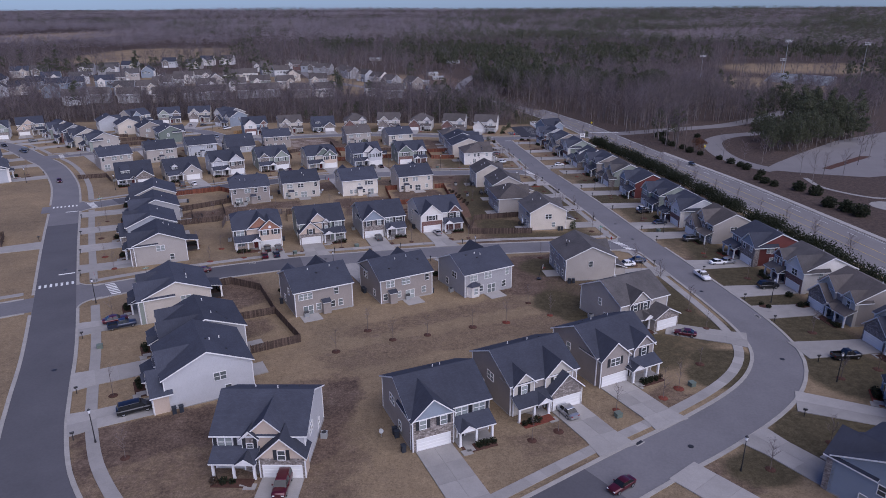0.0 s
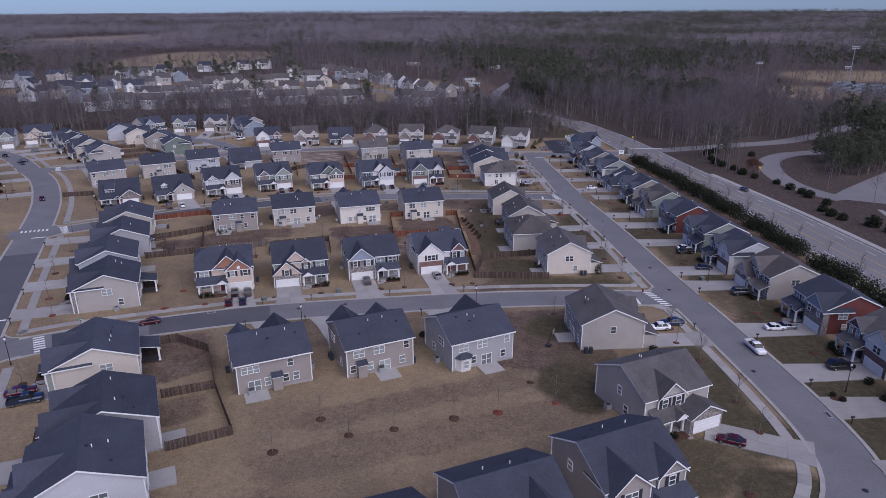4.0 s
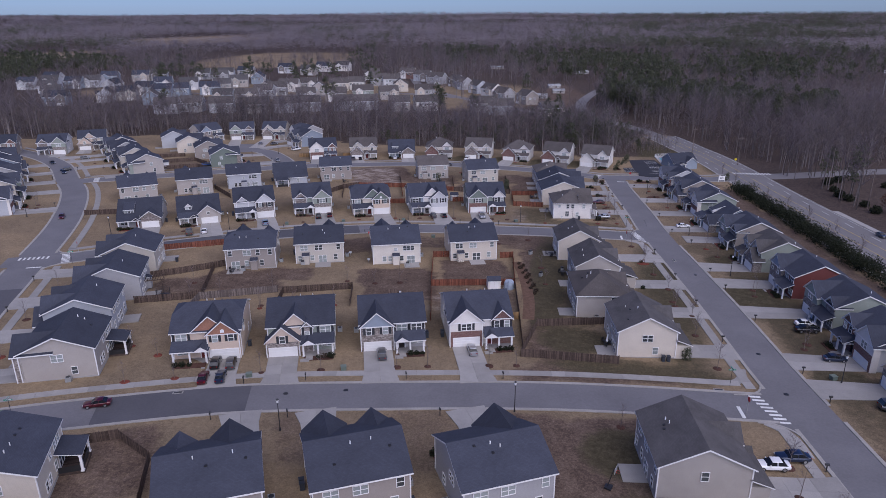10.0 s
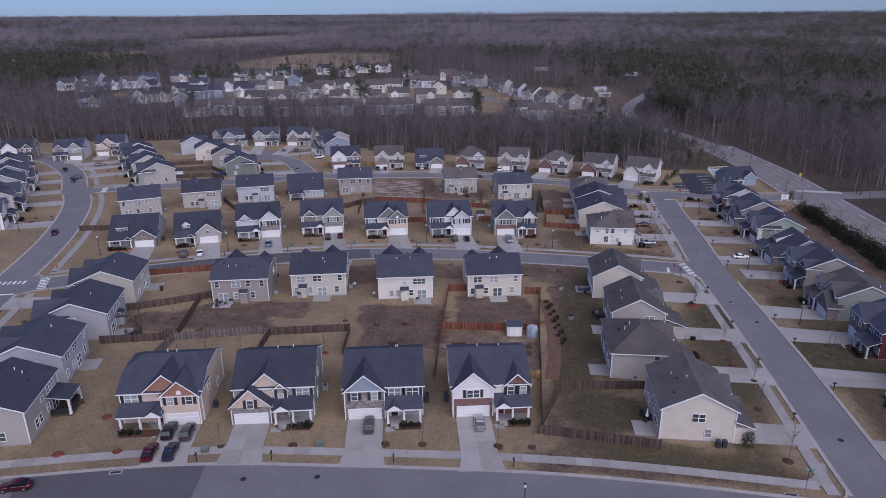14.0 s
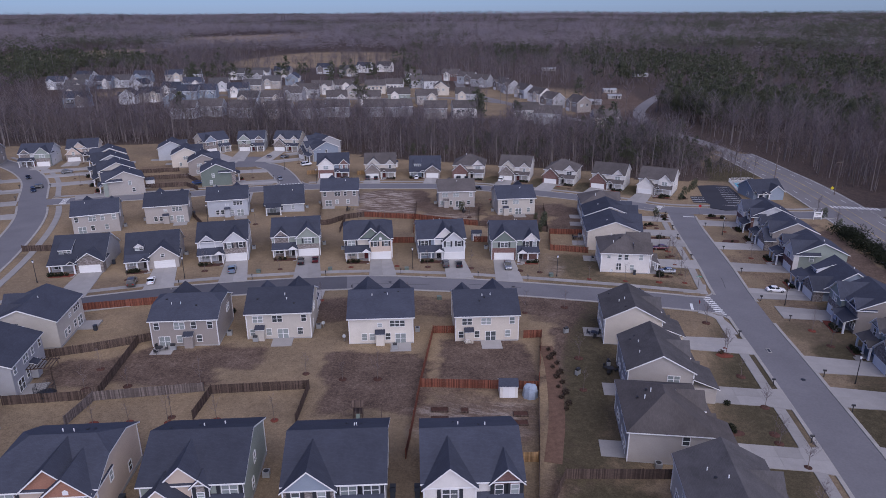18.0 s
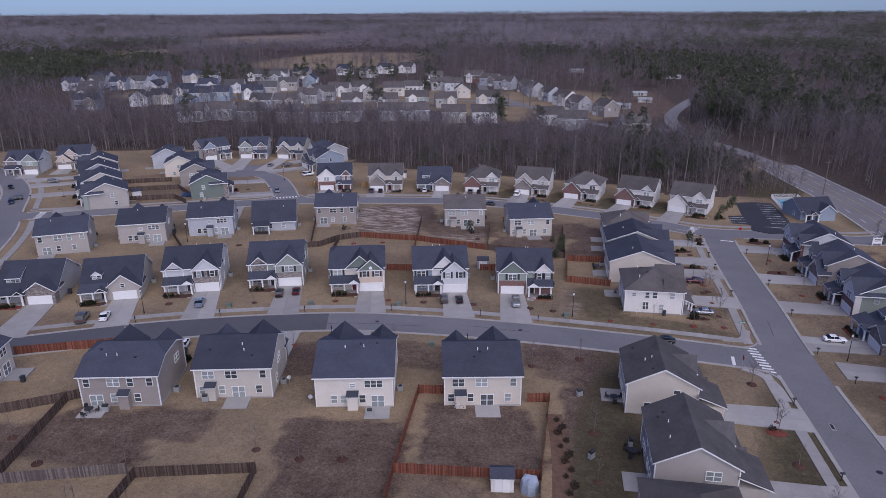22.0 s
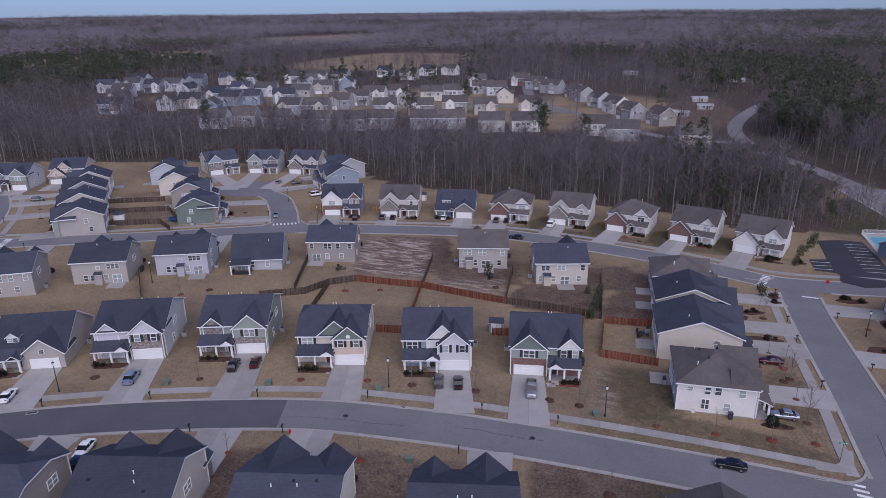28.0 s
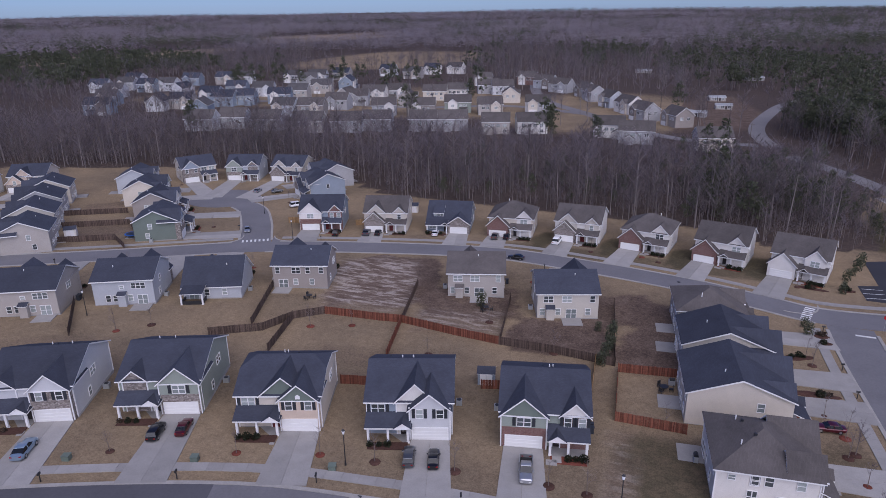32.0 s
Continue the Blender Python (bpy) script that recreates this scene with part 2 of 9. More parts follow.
def ground_material():
    m, n, l, b = nodes_of("ground", 0.95, 0, 0.1)
    at = n.new("ShaderNodeTexCoord").outputs["Object"]
    mix = n.new("ShaderNodeAttribute")
    mix.attribute_name = "cover"
    sep = n.new("ShaderNodeSeparateColor")
    l.new(mix.outputs["Color"], sep.inputs[0])
    n1 = tex(n, l, "ShaderNodeTexNoise", 0.11, 6, at)
    n2 = tex(n, l, "ShaderNodeTexNoise", 0.9, 5, at)
    n3 = tex(n, l, "ShaderNodeTexNoise", 6.0, 3, at)
    n0 = tex(n, l, "ShaderNodeTexNoise", 0.035, 5, at)
    n4 = tex(n, l, "ShaderNodeTexNoise", 2.6, 6, at, 0.7)
    lawn = ramp(n, l, n2.outputs[0], [(0.25, (0.2, 0.151, 0.1)), (0.55, (0.29, 0.223, 0.15)), (0.8, (0.375, 0.3, 0.205))])
    lawn = mixc(n, l, 0.45, lawn, ramp(n, l, n1.outputs[0], [(0.35, (0.1, 0.074, 0.05)), (0.65, (0.24, 0.18, 0.11))]))
    lawn = mixc(n, l, 0.42, lawn, ramp(n, l, n0.outputs[0], [(0.4, (0.1, 0.078, 0.056)), (0.6, (0.235, 0.172, 0.106))]))
    n5 = tex(n, l, "ShaderNodeTexNoise", 0.3, 7, at, 0.72)
    n5.inputs["Distortion"].default_value = 0.15
    soil = ramp(n, l, n5.outputs[0], [(0.36, (0.07, 0.05, 0.04)), (0.5, (0.108, 0.078, 0.061)), (0.66, (0.165, 0.124, 0.098))])
    soil = mixc(n, l, 0.35, soil, ramp(n, l, n4.outputs[0], [(0.34, (0.05, 0.035, 0.028)), (0.5, (0.1, 0.07, 0.055)), (0.66, (0.18, 0.133, 0.105))]))
    green = ramp(n, l, n2.outputs[0], [(0.3, (0.048, 0.042, 0.025)), (0.7, (0.09, 0.074, 0.047))])
    woods = ramp(n, l, n2.outputs[0], [(0.3, (0.048, 0.037, 0.033)), (0.7, (0.092, 0.069, 0.059))])

    def soft(ch, lo=0.3, hi=0.7):
        a = n.new("ShaderNodeMath")
        a.operation, a.inputs[1].default_value = "MULTIPLY_ADD", 0.7
        l.new(n2.outputs[0], a.inputs[0])
        k = n.new("ShaderNodeMath")
        k.operation, k.inputs[1].default_value = "SUBTRACT", 0.35
        l.new(sep.outputs[ch], k.inputs[0])
        l.new(k.outputs[0], a.inputs[2])
        r = n.new("ShaderNodeMapRange")
        r.inputs["From Min"].default_value, r.inputs["From Max"].default_value = lo, hi
        l.new(a.outputs[0], r.inputs["Value"])
        return r.outputs[0]

    col = mixc(n, l, soft(1), lawn, soil)
    drag = n.new("ShaderNodeMapping")
    drag.inputs["Rotation"].default_value, drag.inputs["Scale"].default_value = (0, 0, radians(-38)), (0.22, 0.85, 1)
    l.new(at, drag.inputs[0])
    n6 = tex(n, l, "ShaderNodeTexNoise", 1.0, 7, drag.outputs[0], 0.68)
    clay = ramp(n, l, n6.outputs[0], [(0.36, (0.1, 0.07, 0.055)), (0.5, (0.16, 0.12, 0.096)), (0.56, (0.3, 0.255, 0.22)), (0.68, (0.36, 0.31, 0.275))])
    col = mixc(n, l, soft(2), col, green)
    raw = n.new("ShaderNodeMath")
    raw.operation, raw.inputs[1].default_value, raw.use_clamp = "MULTIPLY", 1.0, True
    l.new(mix.outputs["Alpha"], raw.inputs[0])
    col = mixc(n, l, raw.outputs[0], col, clay)
    col = mixc(n, l, soft(0), woods, col)
    col = mixc(n, l, 0.55, col, mixc(n, l, 1.0, col, ramp(n, l, n3.outputs[0], [(0.32, (0.62, 0.61, 0.6)), (0.68, (1.36, 1.35, 1.33))]), "MULTIPLY"))
    col = mixc(n, l, 0.6, col, mixc(n, l, 1.0, col, ramp(n, l, n4.outputs[0], [(0.34, (0.7, 0.7, 0.71)), (0.66, (1.27, 1.26, 1.24))]), "MULTIPLY"))
    l.new(col, b.inputs["Base Color"])
    bump(n, l, b, n3.outputs[0], 0.5, 0.1)
    return m


MAT = {
    "ground": ground_material(),
    "asphalt": mottled("asphalt", (0.149, 0.144, 0.152), 0.9, 0.16, 0.12, 3.0, 0.25, bumpy=0.2, per_object=0),
    "asphalt_sealed": mottled("asphalt_sealed", (0.036, 0.036, 0.043), 0.85, 0.14, 0.15, 3.0, 0.25, bumpy=0.2, per_object=0),
    "asphalt_new": mottled("asphalt_new", (0.088, 0.086, 0.096), 0.9, 0.14, 0.15, 3.0, 0.25, bumpy=0.2, per_object=0),
    "highway": mottled("highway", (0.17, 0.16, 0.16), 0.9, 0.15, 0.08, 2.0, 0.2, per_object=0),
    "concrete": mottled("concrete", (0.276, 0.263, 0.25), 0.9, 0.13, 0.5, 6.0, 0.2, bumpy=0.15),
    "kerb": mottled("kerb", (0.3, 0.285, 0.265), 0.9, 0.18, 0.6, 5.0, 0.2, per_object=0),
    "paint": mottled("road_paint", (0.62, 0.62, 0.6), 0.7, 0.18, 2.0, 9.0, 0.3),
    "yellow": mottled("yellow_paint", (0.5, 0.36, 0.08), 0.7, 0.2, 2.0, 9.0, 0.3),
    "trim": mottled("white_trim", (0.7, 0.69, 0.68), 0.5, 0.05, 1.0, 8.0, 0.4, per_object=0.03),
    "garage": mottled("garage_door_paint", (0.68, 0.67, 0.65), 0.5, 0.05, 1.0, 8.0, 0.4, per_object=0.04),
    "foundation": mottled("foundation", (0.3, 0.29, 0.28), 0.9, 0.15, 1.0, 6.0),
    "shutter": mottled("dark_shutter", (0.03, 0.032, 0.038), 0.55, 0.1, 2.0, 8.0),
    "door_black": mottled("dark_door", (0.035, 0.03, 0.03), 0.4, 0.1),
    "door_red": mottled("red_door", (0.13, 0.025, 0.025), 0.4, 0.1),
    "metal_dark": mottled("black_metal", (0.025, 0.025, 0.027), 0.45, 0.1, spec=0.4),
    "metal_grey": mottled("grey_metal", (0.35, 0.36, 0.36), 0.45, 0.12, metal=0.3),
    "vent": mottled("pale_pipe", (0.72, 0.72, 0.72), 0.5, 0.05),
    "mulch": mottled("mulch", (0.07, 0.038, 0.03), 0.95, 0.35, 3.0, 14.0, 0.1, bumpy=0.6),
    "mulch_red": mottled("red_mulch", (0.14, 0.045, 0.032), 0.95, 0.3, 3.0, 14.0, 0.1, bumpy=0.6),
    "fence": boards("weathered_fence", (0.088, 0.064, 0.053)),
    "fence_red": boards("stained_fence", (0.165, 0.064, 0.042)),
    "fence_tan": boards("new_fence", (0.3, 0.19, 0.095)),
    "fence_grey": boards("grey_fence", (0.15, 0.125, 0.115)),
    "straw": mottled("pine_straw", (0.122, 0.076, 0.055), 0.95, 0.35, 1.5, 12.0, 0.1, bumpy=0.6),
    "tyre": mottled("tyre_rubber", (0.02, 0.02, 0.02), 0.85, 0.1),
    "rim": mottled("alloy_rim", (0.45, 0.45, 0.46), 0.35, 0.1, metal=0.8),
    "bin": mottled("bin_plastic", (0.03, 0.035, 0.045), 0.6, 0.1),
    "green_box": mottled("utility_green", (0.12, 0.15, 0.125), 0.6, 0.12),
    "bark": mottled("bark", (0.16, 0.13, 0.115), 0.95, 0.3, 2.0, 12.0, 0.1),
    "twig": leafy("twigs", (0.145, 0.12, 0.123), (0.29, 0.242, 0.242)),
    # distance haze is painted into these twigs, paler and bluer than the near ones
    "twig_hazed": leafy("hazed_twigs", (0.285, 0.25, 0.264), (0.31, 0.272, 0.286)),
    "twig_hazed_dark": leafy("hazed_dark_twigs", (0.26, 0.23, 0.244), (0.285, 0.252, 0.266)),
    "twig_hazed_pale": leafy("hazed_pale_twigs", (0.31, 0.272, 0.284), (0.34, 0.298, 0.31)),
    "trunk_pale": leafy("pale_trunks", (0.075, 0.064, 0.06), (0.235, 0.203, 0.19), thinness=0.0),
    "pine": leafy("pine_needles", (0.08, 0.09, 0.057), (0.136, 0.142, 0.09)),
    "twig_dark": leafy("dark_twigs", (0.1, 0.081, 0.084), (0.205, 0.166, 0.167)),
    "twig_pale": leafy("pale_twigs", (0.1, 0.084, 0.082), (0.26, 0.218, 0.208)),
    "shrub": leafy("shrub_leaves", (0.022, 0.028, 0.017), (0.05, 0.056, 0.033)),
    "dry": leafy("dry_leaves", (0.06, 0.044, 0.034), (0.125, 0.095, 0.07)),
    "rust": leafy("rust_leaves", (0.1, 0.052, 0.036), (0.19, 0.1, 0.066)),
}
m, n, l, b = nodes_of("window_glass", 0.06, 0, 0.8)
# some panes are dark, some painted pale for the sky they reflect
info = n.new("ShaderNodeObjectInfo")
l.new(ramp(n, l, info.outputs["Random"], [(0.0, (0.04, 0.046, 0.05)), (0.42, (0.075, 0.085, 0.09)), (0.5, (0.2, 0.225, 0.22)), (1.0, (0.34, 0.37, 0.355))]), b.inputs["Base Color"])
MAT["glass"] = m
SIDING = {
    "ivory": (0.66, 0.612, 0.535),
    "tan": (0.385, 0.352, 0.32), "taupe": (0.30, 0.265, 0.24), "grey": (0.36, 0.355, 0.36), "white": (0.68, 0.648, 0.605), "cream": (0.58, 0.52, 0.44),
    "blue": (0.41, 0.425, 0.45), "sage": (0.27, 0.3, 0.26), "bluegrey": (0.25, 0.29, 0.34), "peach": (0.56, 0.45, 0.36), "red": (0.15, 0.045, 0.04),
    "green": (0.15, 0.18, 0.155), "pale": (0.53, 0.53, 0.54), "sand": (0.50, 0.46, 0.40), "navy": (0.14, 0.18, 0.24)}
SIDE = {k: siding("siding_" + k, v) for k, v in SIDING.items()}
SIDE["brick"] = masonry("brick_red", [(0.13, 0.066, 0.056), (0.2, 0.1, 0.083), (0.1, 0.06, 0.055)], (0.3, 0.265, 0.25), 2.6)
SIDE["stone"] = rubble("stone_grey", [(0.13, 0.108, 0.097), (0.215, 0.185, 0.168), (0.34, 0.3, 0.275)], (0.19, 0.172, 0.16))
SIDE["shake"] = masonry("shake_rust", [(0.3, 0.15, 0.1), (0.36, 0.19, 0.13), (0.27, 0.13, 0.09)], (0.16, 0.08, 0.06), 3.0, 0.4, 0.4)
ROOF = {"slate": shingles("roof_slate", (0.047, 0.051, 0.068), 0.15), "brown": shingles("roof_brown", (0.089, 0.079, 0.076), 0.2), "char": shingles("roof_char", (0.078, 0.073, 0.074), 0.25)}


# ---- mesh tools ----
class Shape:
    """Collects faces of one mesh."""

    def __init__(self):
        self.v, self.f = [], []

    def face(self, pts):
        k = len(self.v)
        self.v += [tuple(p) for p in pts]
        self.f.append(tuple(range(k, k + len(pts))))
        return self

    def box(self, x0, x1, y0, y1, z0, z1):
        k = len(self.v)
        self.v += [(x, y, z) for z in (z0, z1) for x, y in ((x0, y0), (x1, y0), (x1, y1), (x0, y1))]
        self.f += [tuple(k + i for i in q) for q in ((3, 2, 1, 0), (4, 5, 6, 7), (0, 1, 5, 4), (1, 2, 6, 5), (2, 3, 7, 6), (3, 0, 4, 7))]
        return self

    def prism(self, poly, way):
        """A polygon pushed along a vector; the polygon's own side faces backwards."""
        k, c = len(self.v), len(poly)
        self.v += [tuple(p) for p in poly] + [tuple(a + d for a, d in zip(p, way)) for p in poly]
        self.f += [tuple(range(k, k + c))[::-1], tuple(range(k + c, k + 2 * c))]
        self.f += [(k + i, k + (i + 1) % c, k + c + (i + 1) % c, k + c + i) for i in range(c)]
        return self

    def tube(self, a, b, ra, rb, sides=6):
        a, b = Vector(a), Vector(b)
        q = (b - a).to_track_quat("Z", "Y")
        k = len(self.v)
        for c, r in ((a, ra), (b, rb)):
            self.v += [tuple(c + q @ Vector((r * math.cos(6.2832 * i / sides), r * math.sin(6.2832 * i / sides), 0))) for i in range(sides)]
        self.f += [(k + i, k + (i + 1) % sides, k + sides + (i + 1) % sides, k + sides + i) for i in range(sides)]
        self.f += [tuple(range(k + sides, k + 2 * sides)), tuple(range(k, k + sides))[::-1]]
        return self

    def mesh(self, name, material):
        me = bpy.data.meshes.new(name)
        me.from_pydata(self.v, [], self.f)
        bm = bmesh.new()
        bm.from_mesh(me)
        bmesh.ops.remove_doubles(bm, verts=bm.verts, dist=1e-4)
        bmesh.ops.recalc_face_normals(bm, faces=bm.faces)
        bm.to_mesh(me)
        bm.free()
        me.materials.append(material)
        return me

    def lattice(self, xs, zs, y0, y1, holes):
        """A board in the xz plane with openings: cells of a grid, those in holes left out."""
        solid = lambda i, j: 0 <= i < len(xs) - 1 and 0 <= j < len(zs) - 1 and (i, j) not in holes
        for i in range(len(xs) - 1):
            for j in range(len(zs) - 1):
                if not solid(i, j):
                    continue
                a, c, e, g = xs[i], xs[i + 1], zs[j], zs[j + 1]
                for y in (y0, y1):
                    self.face([(a, y, e), (c, y, e), (c, y, g), (a, y, g)])
                for di, dj, q in ((-1, 0, ((a, e), (a, g))), (1, 0, ((c, e), (c, g))), (0, -1, ((a, e), (c, e))), (0, 1, ((a, g), (c, g)))):
                    if not solid(i + di, j + dj):
                        (p, r), (t, u) = q
                        self.face([(p, y0, r), (t, y0, u), (t, y1, u), (p, y1, r)])
        return self

    def chevron(self, along, lo_a, lo_b, top, low, high, start, end, t=0.18):
        """Two roof slopes that meet at a ridge, as one piece. along: the axis of the ridge."""
        poly = [(lo_a, low), (top, high), (lo_b, low), (lo_b, low + t), (top, high + t * 1.1), (lo_a, low + t)]
        if along == "x":
            return self.prism([(start, u, z) for u, z in poly], (end - start, 0, 0))
        return self.prism([(u, start, z) for u, z in poly], (0, end - start, 0))

    def roof(self, name, material):
        """A mesh whose upward slopes are shingled and whose edges and soffits are white."""
        me = self.mesh(name, material)
        me.materials.append(MAT["trim"])
        for p in me.polygons:
            if p.normal.z < 0.3:
                p.material_index = 1
        return me


def part(name, shape, material, parent=None, label="", at=None):
    """Links a shape (or a ready mesh) as one mesh object under a thing or a part."""
    ob = new(name, shape if isinstance(shape, bpy.types.Mesh) else shape.mesh(name, material))
    if parent:
        ob.parent = parent
    if at is not None:
        ob.matrix_basis = at
    if label:
        ob["label"] = label
    return ob


def smooth(pts, step=2.0):
    """A smooth line through the points, resampled."""
    P = [Vector(p) for p in pts]
    P = [P[0] * 2 - P[1]] + P + [P[-1] * 2 - P[-2]]
    out = []
    for a, b, c, d in zip(P, P[1:], P[2:], P[3:]):
        n = max(2, int((c - b).length / step))
        for i in range(n):
            t = i / n
            out.append(0.5 * (2 * b + (c - a) * t + (2 * a - 5 * b + 4 * c - d) * t * t + (3 * b - a - 3 * c + d) * t ** 3))
    return out + [P[-2]]


def side_of(line, off):
    out = []
    for i, p in enumerate(line):
        d = (line[min(i + 1, len(line) - 1)] - line[max(i - 1, 0)]).normalized()
        out.append(p + Vector((-d.y, d.x)) * off)
    return out


def ribbon(name, line, a, b, lift, material, thick=0.2):
    """A strip of ground cover between two offsets from a line, with depth."""
    A, B = side_of(line, a), side_of(line, b)
    s, n = Shape(), len(line)
    for P in (A, B):
        s.v += [(p.x, p.y, gz(p.x, p.y) + lift) for p in P]
    for P in (A, B):
        s.v += [(p.x, p.y, gz(p.x, p.y) + lift - thick) for p in P]
    for i in range(n - 1):
        s.f += [(i, i + 1, n + i + 1, n + i), (2 * n + i, 2 * n + i + 1, i + 1, i), (n + i, n + i + 1, 3 * n + i + 1, 3 * n + i)]
    s.f += [(0, n, 3 * n, 2 * n), (n - 1, 2 * n - 1, 4 * n - 1, 3 * n - 1)]
    me = bpy.data.meshes.new(name)
    me.from_pydata(s.v, [], s.f)
    me.materials.append(material)
    return new(name, me)


# ---- roads ----
ROAD = {
    "right": smooth([(-22, 34.5), (-8, 38.6), (0, 42.5), (22.6, 57.6), (32, 63.6), (40.5, 69.6), (46.2, 74.6), (50.2, 79.6), (52.8, 84.6), (54.1, 90), (54.4, 97), (53.8, 106), (52.5, 118), (51.0, 130), (49.5, 141), (47.9, 153), (46.8, 163), (45.1, 178), (43.0, 194), (41.5, 205), (40.0, 215), (38.1, 231), (36.9, 246), (35.3, 261), (33.4, 279), (32.6, 292)]),
    "first": smooth([(-99, 94), (-85, 101), (-71, 109), (-62, 115.5), (-48.5, 122), (-31.3, 128.8), (-13.6, 133.2), (8, 137.6), (25, 139.8), (48.8, 141.5)]),
    "second": smooth([(-108, 172), (-98, 177), (-83, 188.5), (-62.5, 202.5), (-38.4, 214), (-22, 218.2), (-5.4, 220.6), (14, 222.2), (30, 222.8), (41.5, 222.5)]),
    "third": smooth([(-150, 247), (-134, 257), (-115.2, 269), (-89, 287), (-64, 297.5), (-36, 305.3), (-13.7, 304.7), (6, 302), (18, 298.6), (28, 295.6), (38, 296.5), (48, 299), (58, 300), (68, 301), (78, 306)]),
    "left": smooth([(-22, 34.4), (-36, 43.4), (-45.2, 53.4), (-51.2, 63.6), (-56.3, 75), (-64, 92.7), (-86.4, 139.3), (-110.4, 190), (-124, 214), (-138, 234), (-153, 250), (-172, 270), (-192, 284), (-215, 294)]),
    "court": smooth([(-88, 288), (-93, 295), (-100, 304.5), (-110, 315), (-124, 321)]),
    "highway": smooth([(112, -60), (106, 40), (102.5, 100), (99.5, 147), (94, 203), (84, 272), (76.3, 335), (69.3, 369), (61.5, 402), (50, 434), (36.5, 462), (27.5, 492), (24.5, 521), (27.5, 555), (37.5, 606), (46, 632), (58, 656)], 4),
}
HALF = 3.5


def road_gap(x, y, skip=()):
    """Distance to the nearest street's middle line."""
    return min((math.hypot(p.x - x, p.y - y) for k, line in ROAD.items() if k not in skip for p in line), default=99)


LABEL = {"right": "grey asphalt loop street with a sweeping bend", "first": "grey asphalt side street with a darker patch", "second": "curved grey asphalt side street",
         "third": "curved grey asphalt street beside the wooded edge", "left": "dark grey asphalt collector street", "court": "short asphalt court street"}
for lift, (key, line) in enumerate(ROAD.items()):
    if key == "highway":
        wide = [p for p in line if p.y < 404]
        tagged(ribbon("road", line[len(wide) - 1:], -3.7, 3.7, 0.03, MAT["highway"]), "pale two-lane road curving through woods", "road", kind="structure")
        line = wide
        tagged(ribbon("road", line, -8.2, 8.2, 0.03, MAT["highway"]), "wide pale multi-lane highway through woods", "road", kind="structure")
        for off in (-8.5, 8.2):
            tagged(ribbon("kerb", line, off, off + 0.3, 0.12, MAT["kerb"]), "pale concrete highway kerb", "kerb", kind="structure")
        continue
    tagged(ribbon("road", line, -HALF - 0.1, HALF + 0.1, 0.03 + 0.004 * lift, MAT["asphalt"]), LABEL[key], "road", kind="structure")
# darker stretches of newer asphalt
for key, a, b, z in (("left", 0.0, 0.44, 0.06), ("first", 0.36, 0.513, 0.058), ("second", 0.12, 0.52, 0.058), ("right", 0.0, 0.16, 0.056)):
    line = ROAD[key]
    tagged(ribbon("road_patch", line[int(a * len(line)):int(b * len(line))], -HALF, HALF, z, MAT["asphalt_new"]), "newer dark asphalt stretch with a straight seam", "road", kind="structure")
disc = Shape()
ring = [(-124 + 10.5 * math.cos(i * 0.2618), 321 + 10.5 * math.sin(i * 0.2618)) for i in range(24)]
disc.prism([(x, y, gz(x, y) - 0.1) for x, y in ring], (0, 0, 0.165))
tagged(part("road", disc, MAT["asphalt"]), "round asphalt turning head of the court", "road", kind="structure")


def broken(key, off, clear):
    """Pieces of an offset line that stay clear of the other streets."""
    line, piece = ROAD[key], []
    edge = side_of(line, off)
    for p, e in zip(line, edge):
        gap = min(math.hypot(q.x - e.x, q.y - e.y) for k, other in ROAD.items() if k != key for q in other)
        bulb = math.hypot(e.x + 124, e.y - 321)
        if gap < clear or bulb < 10.8:
            if len(piece) > 2:
                yield piece
            piece = []
        else:
            piece.append(p)
    if len(piece) > 2:
        yield piece


for key in ("right", "first", "second", "third", "left", "court"):
    for s in (-1, 1):
        for piece in broken(key, s * 3.9, 4.6):
            tagged(ribbon("kerb", piece, s * 3.5, s * 4.05, 0.11, MAT["kerb"]), "pale concrete kerb and gutter", "kerb", kind="structure")

# sidewalks, cast in slabs
WALKS = (("right", 1, 5.65), ("first", 1, 6.6), ("second", 1, 6.6), ("third", 1, 6.6), ("left", -1, 6.6))
walk_root = tagged(new("pavement"), "pale concrete sidewalk of square slabs", "sidewalk", kind="structure")
slab_count, rest = 0, Shape()
for key, s, off in WALKS:
    for piece in broken(key, s * off, 4.9):
        A, B = side_of(piece, s * (off - 0.75)), side_of(piece, s * (off + 0.75))
        for i in range(len(piece) - 1):
            q = [A[i].lerp(A[i + 1], 0.005), A[i].lerp(A[i + 1], 0.995), B[i].lerp(B[i + 1], 0.995), B[i].lerp(B[i + 1], 0.005)]
            poly = [(p.x, p.y, gz(p.x, p.y) - 0.1) for p in q]
            mid = piece[i]
            if slab_count < 150 and -62 < mid.x < 62 and (50 < mid.y < 150 or 205 < mid.y < 230):
                sl = Shape().prism(poly, (0, 0, 0.19 + random.uniform(-0.008, 0.008)))
                part("slab", sl, MAT["concrete"], walk_root)
                slab_count += 1
            else:
                rest.prism(poly, (0, 0, 0.19))
tagged(part("slabs", rest, MAT["concrete"], walk_root), kind="stuff")


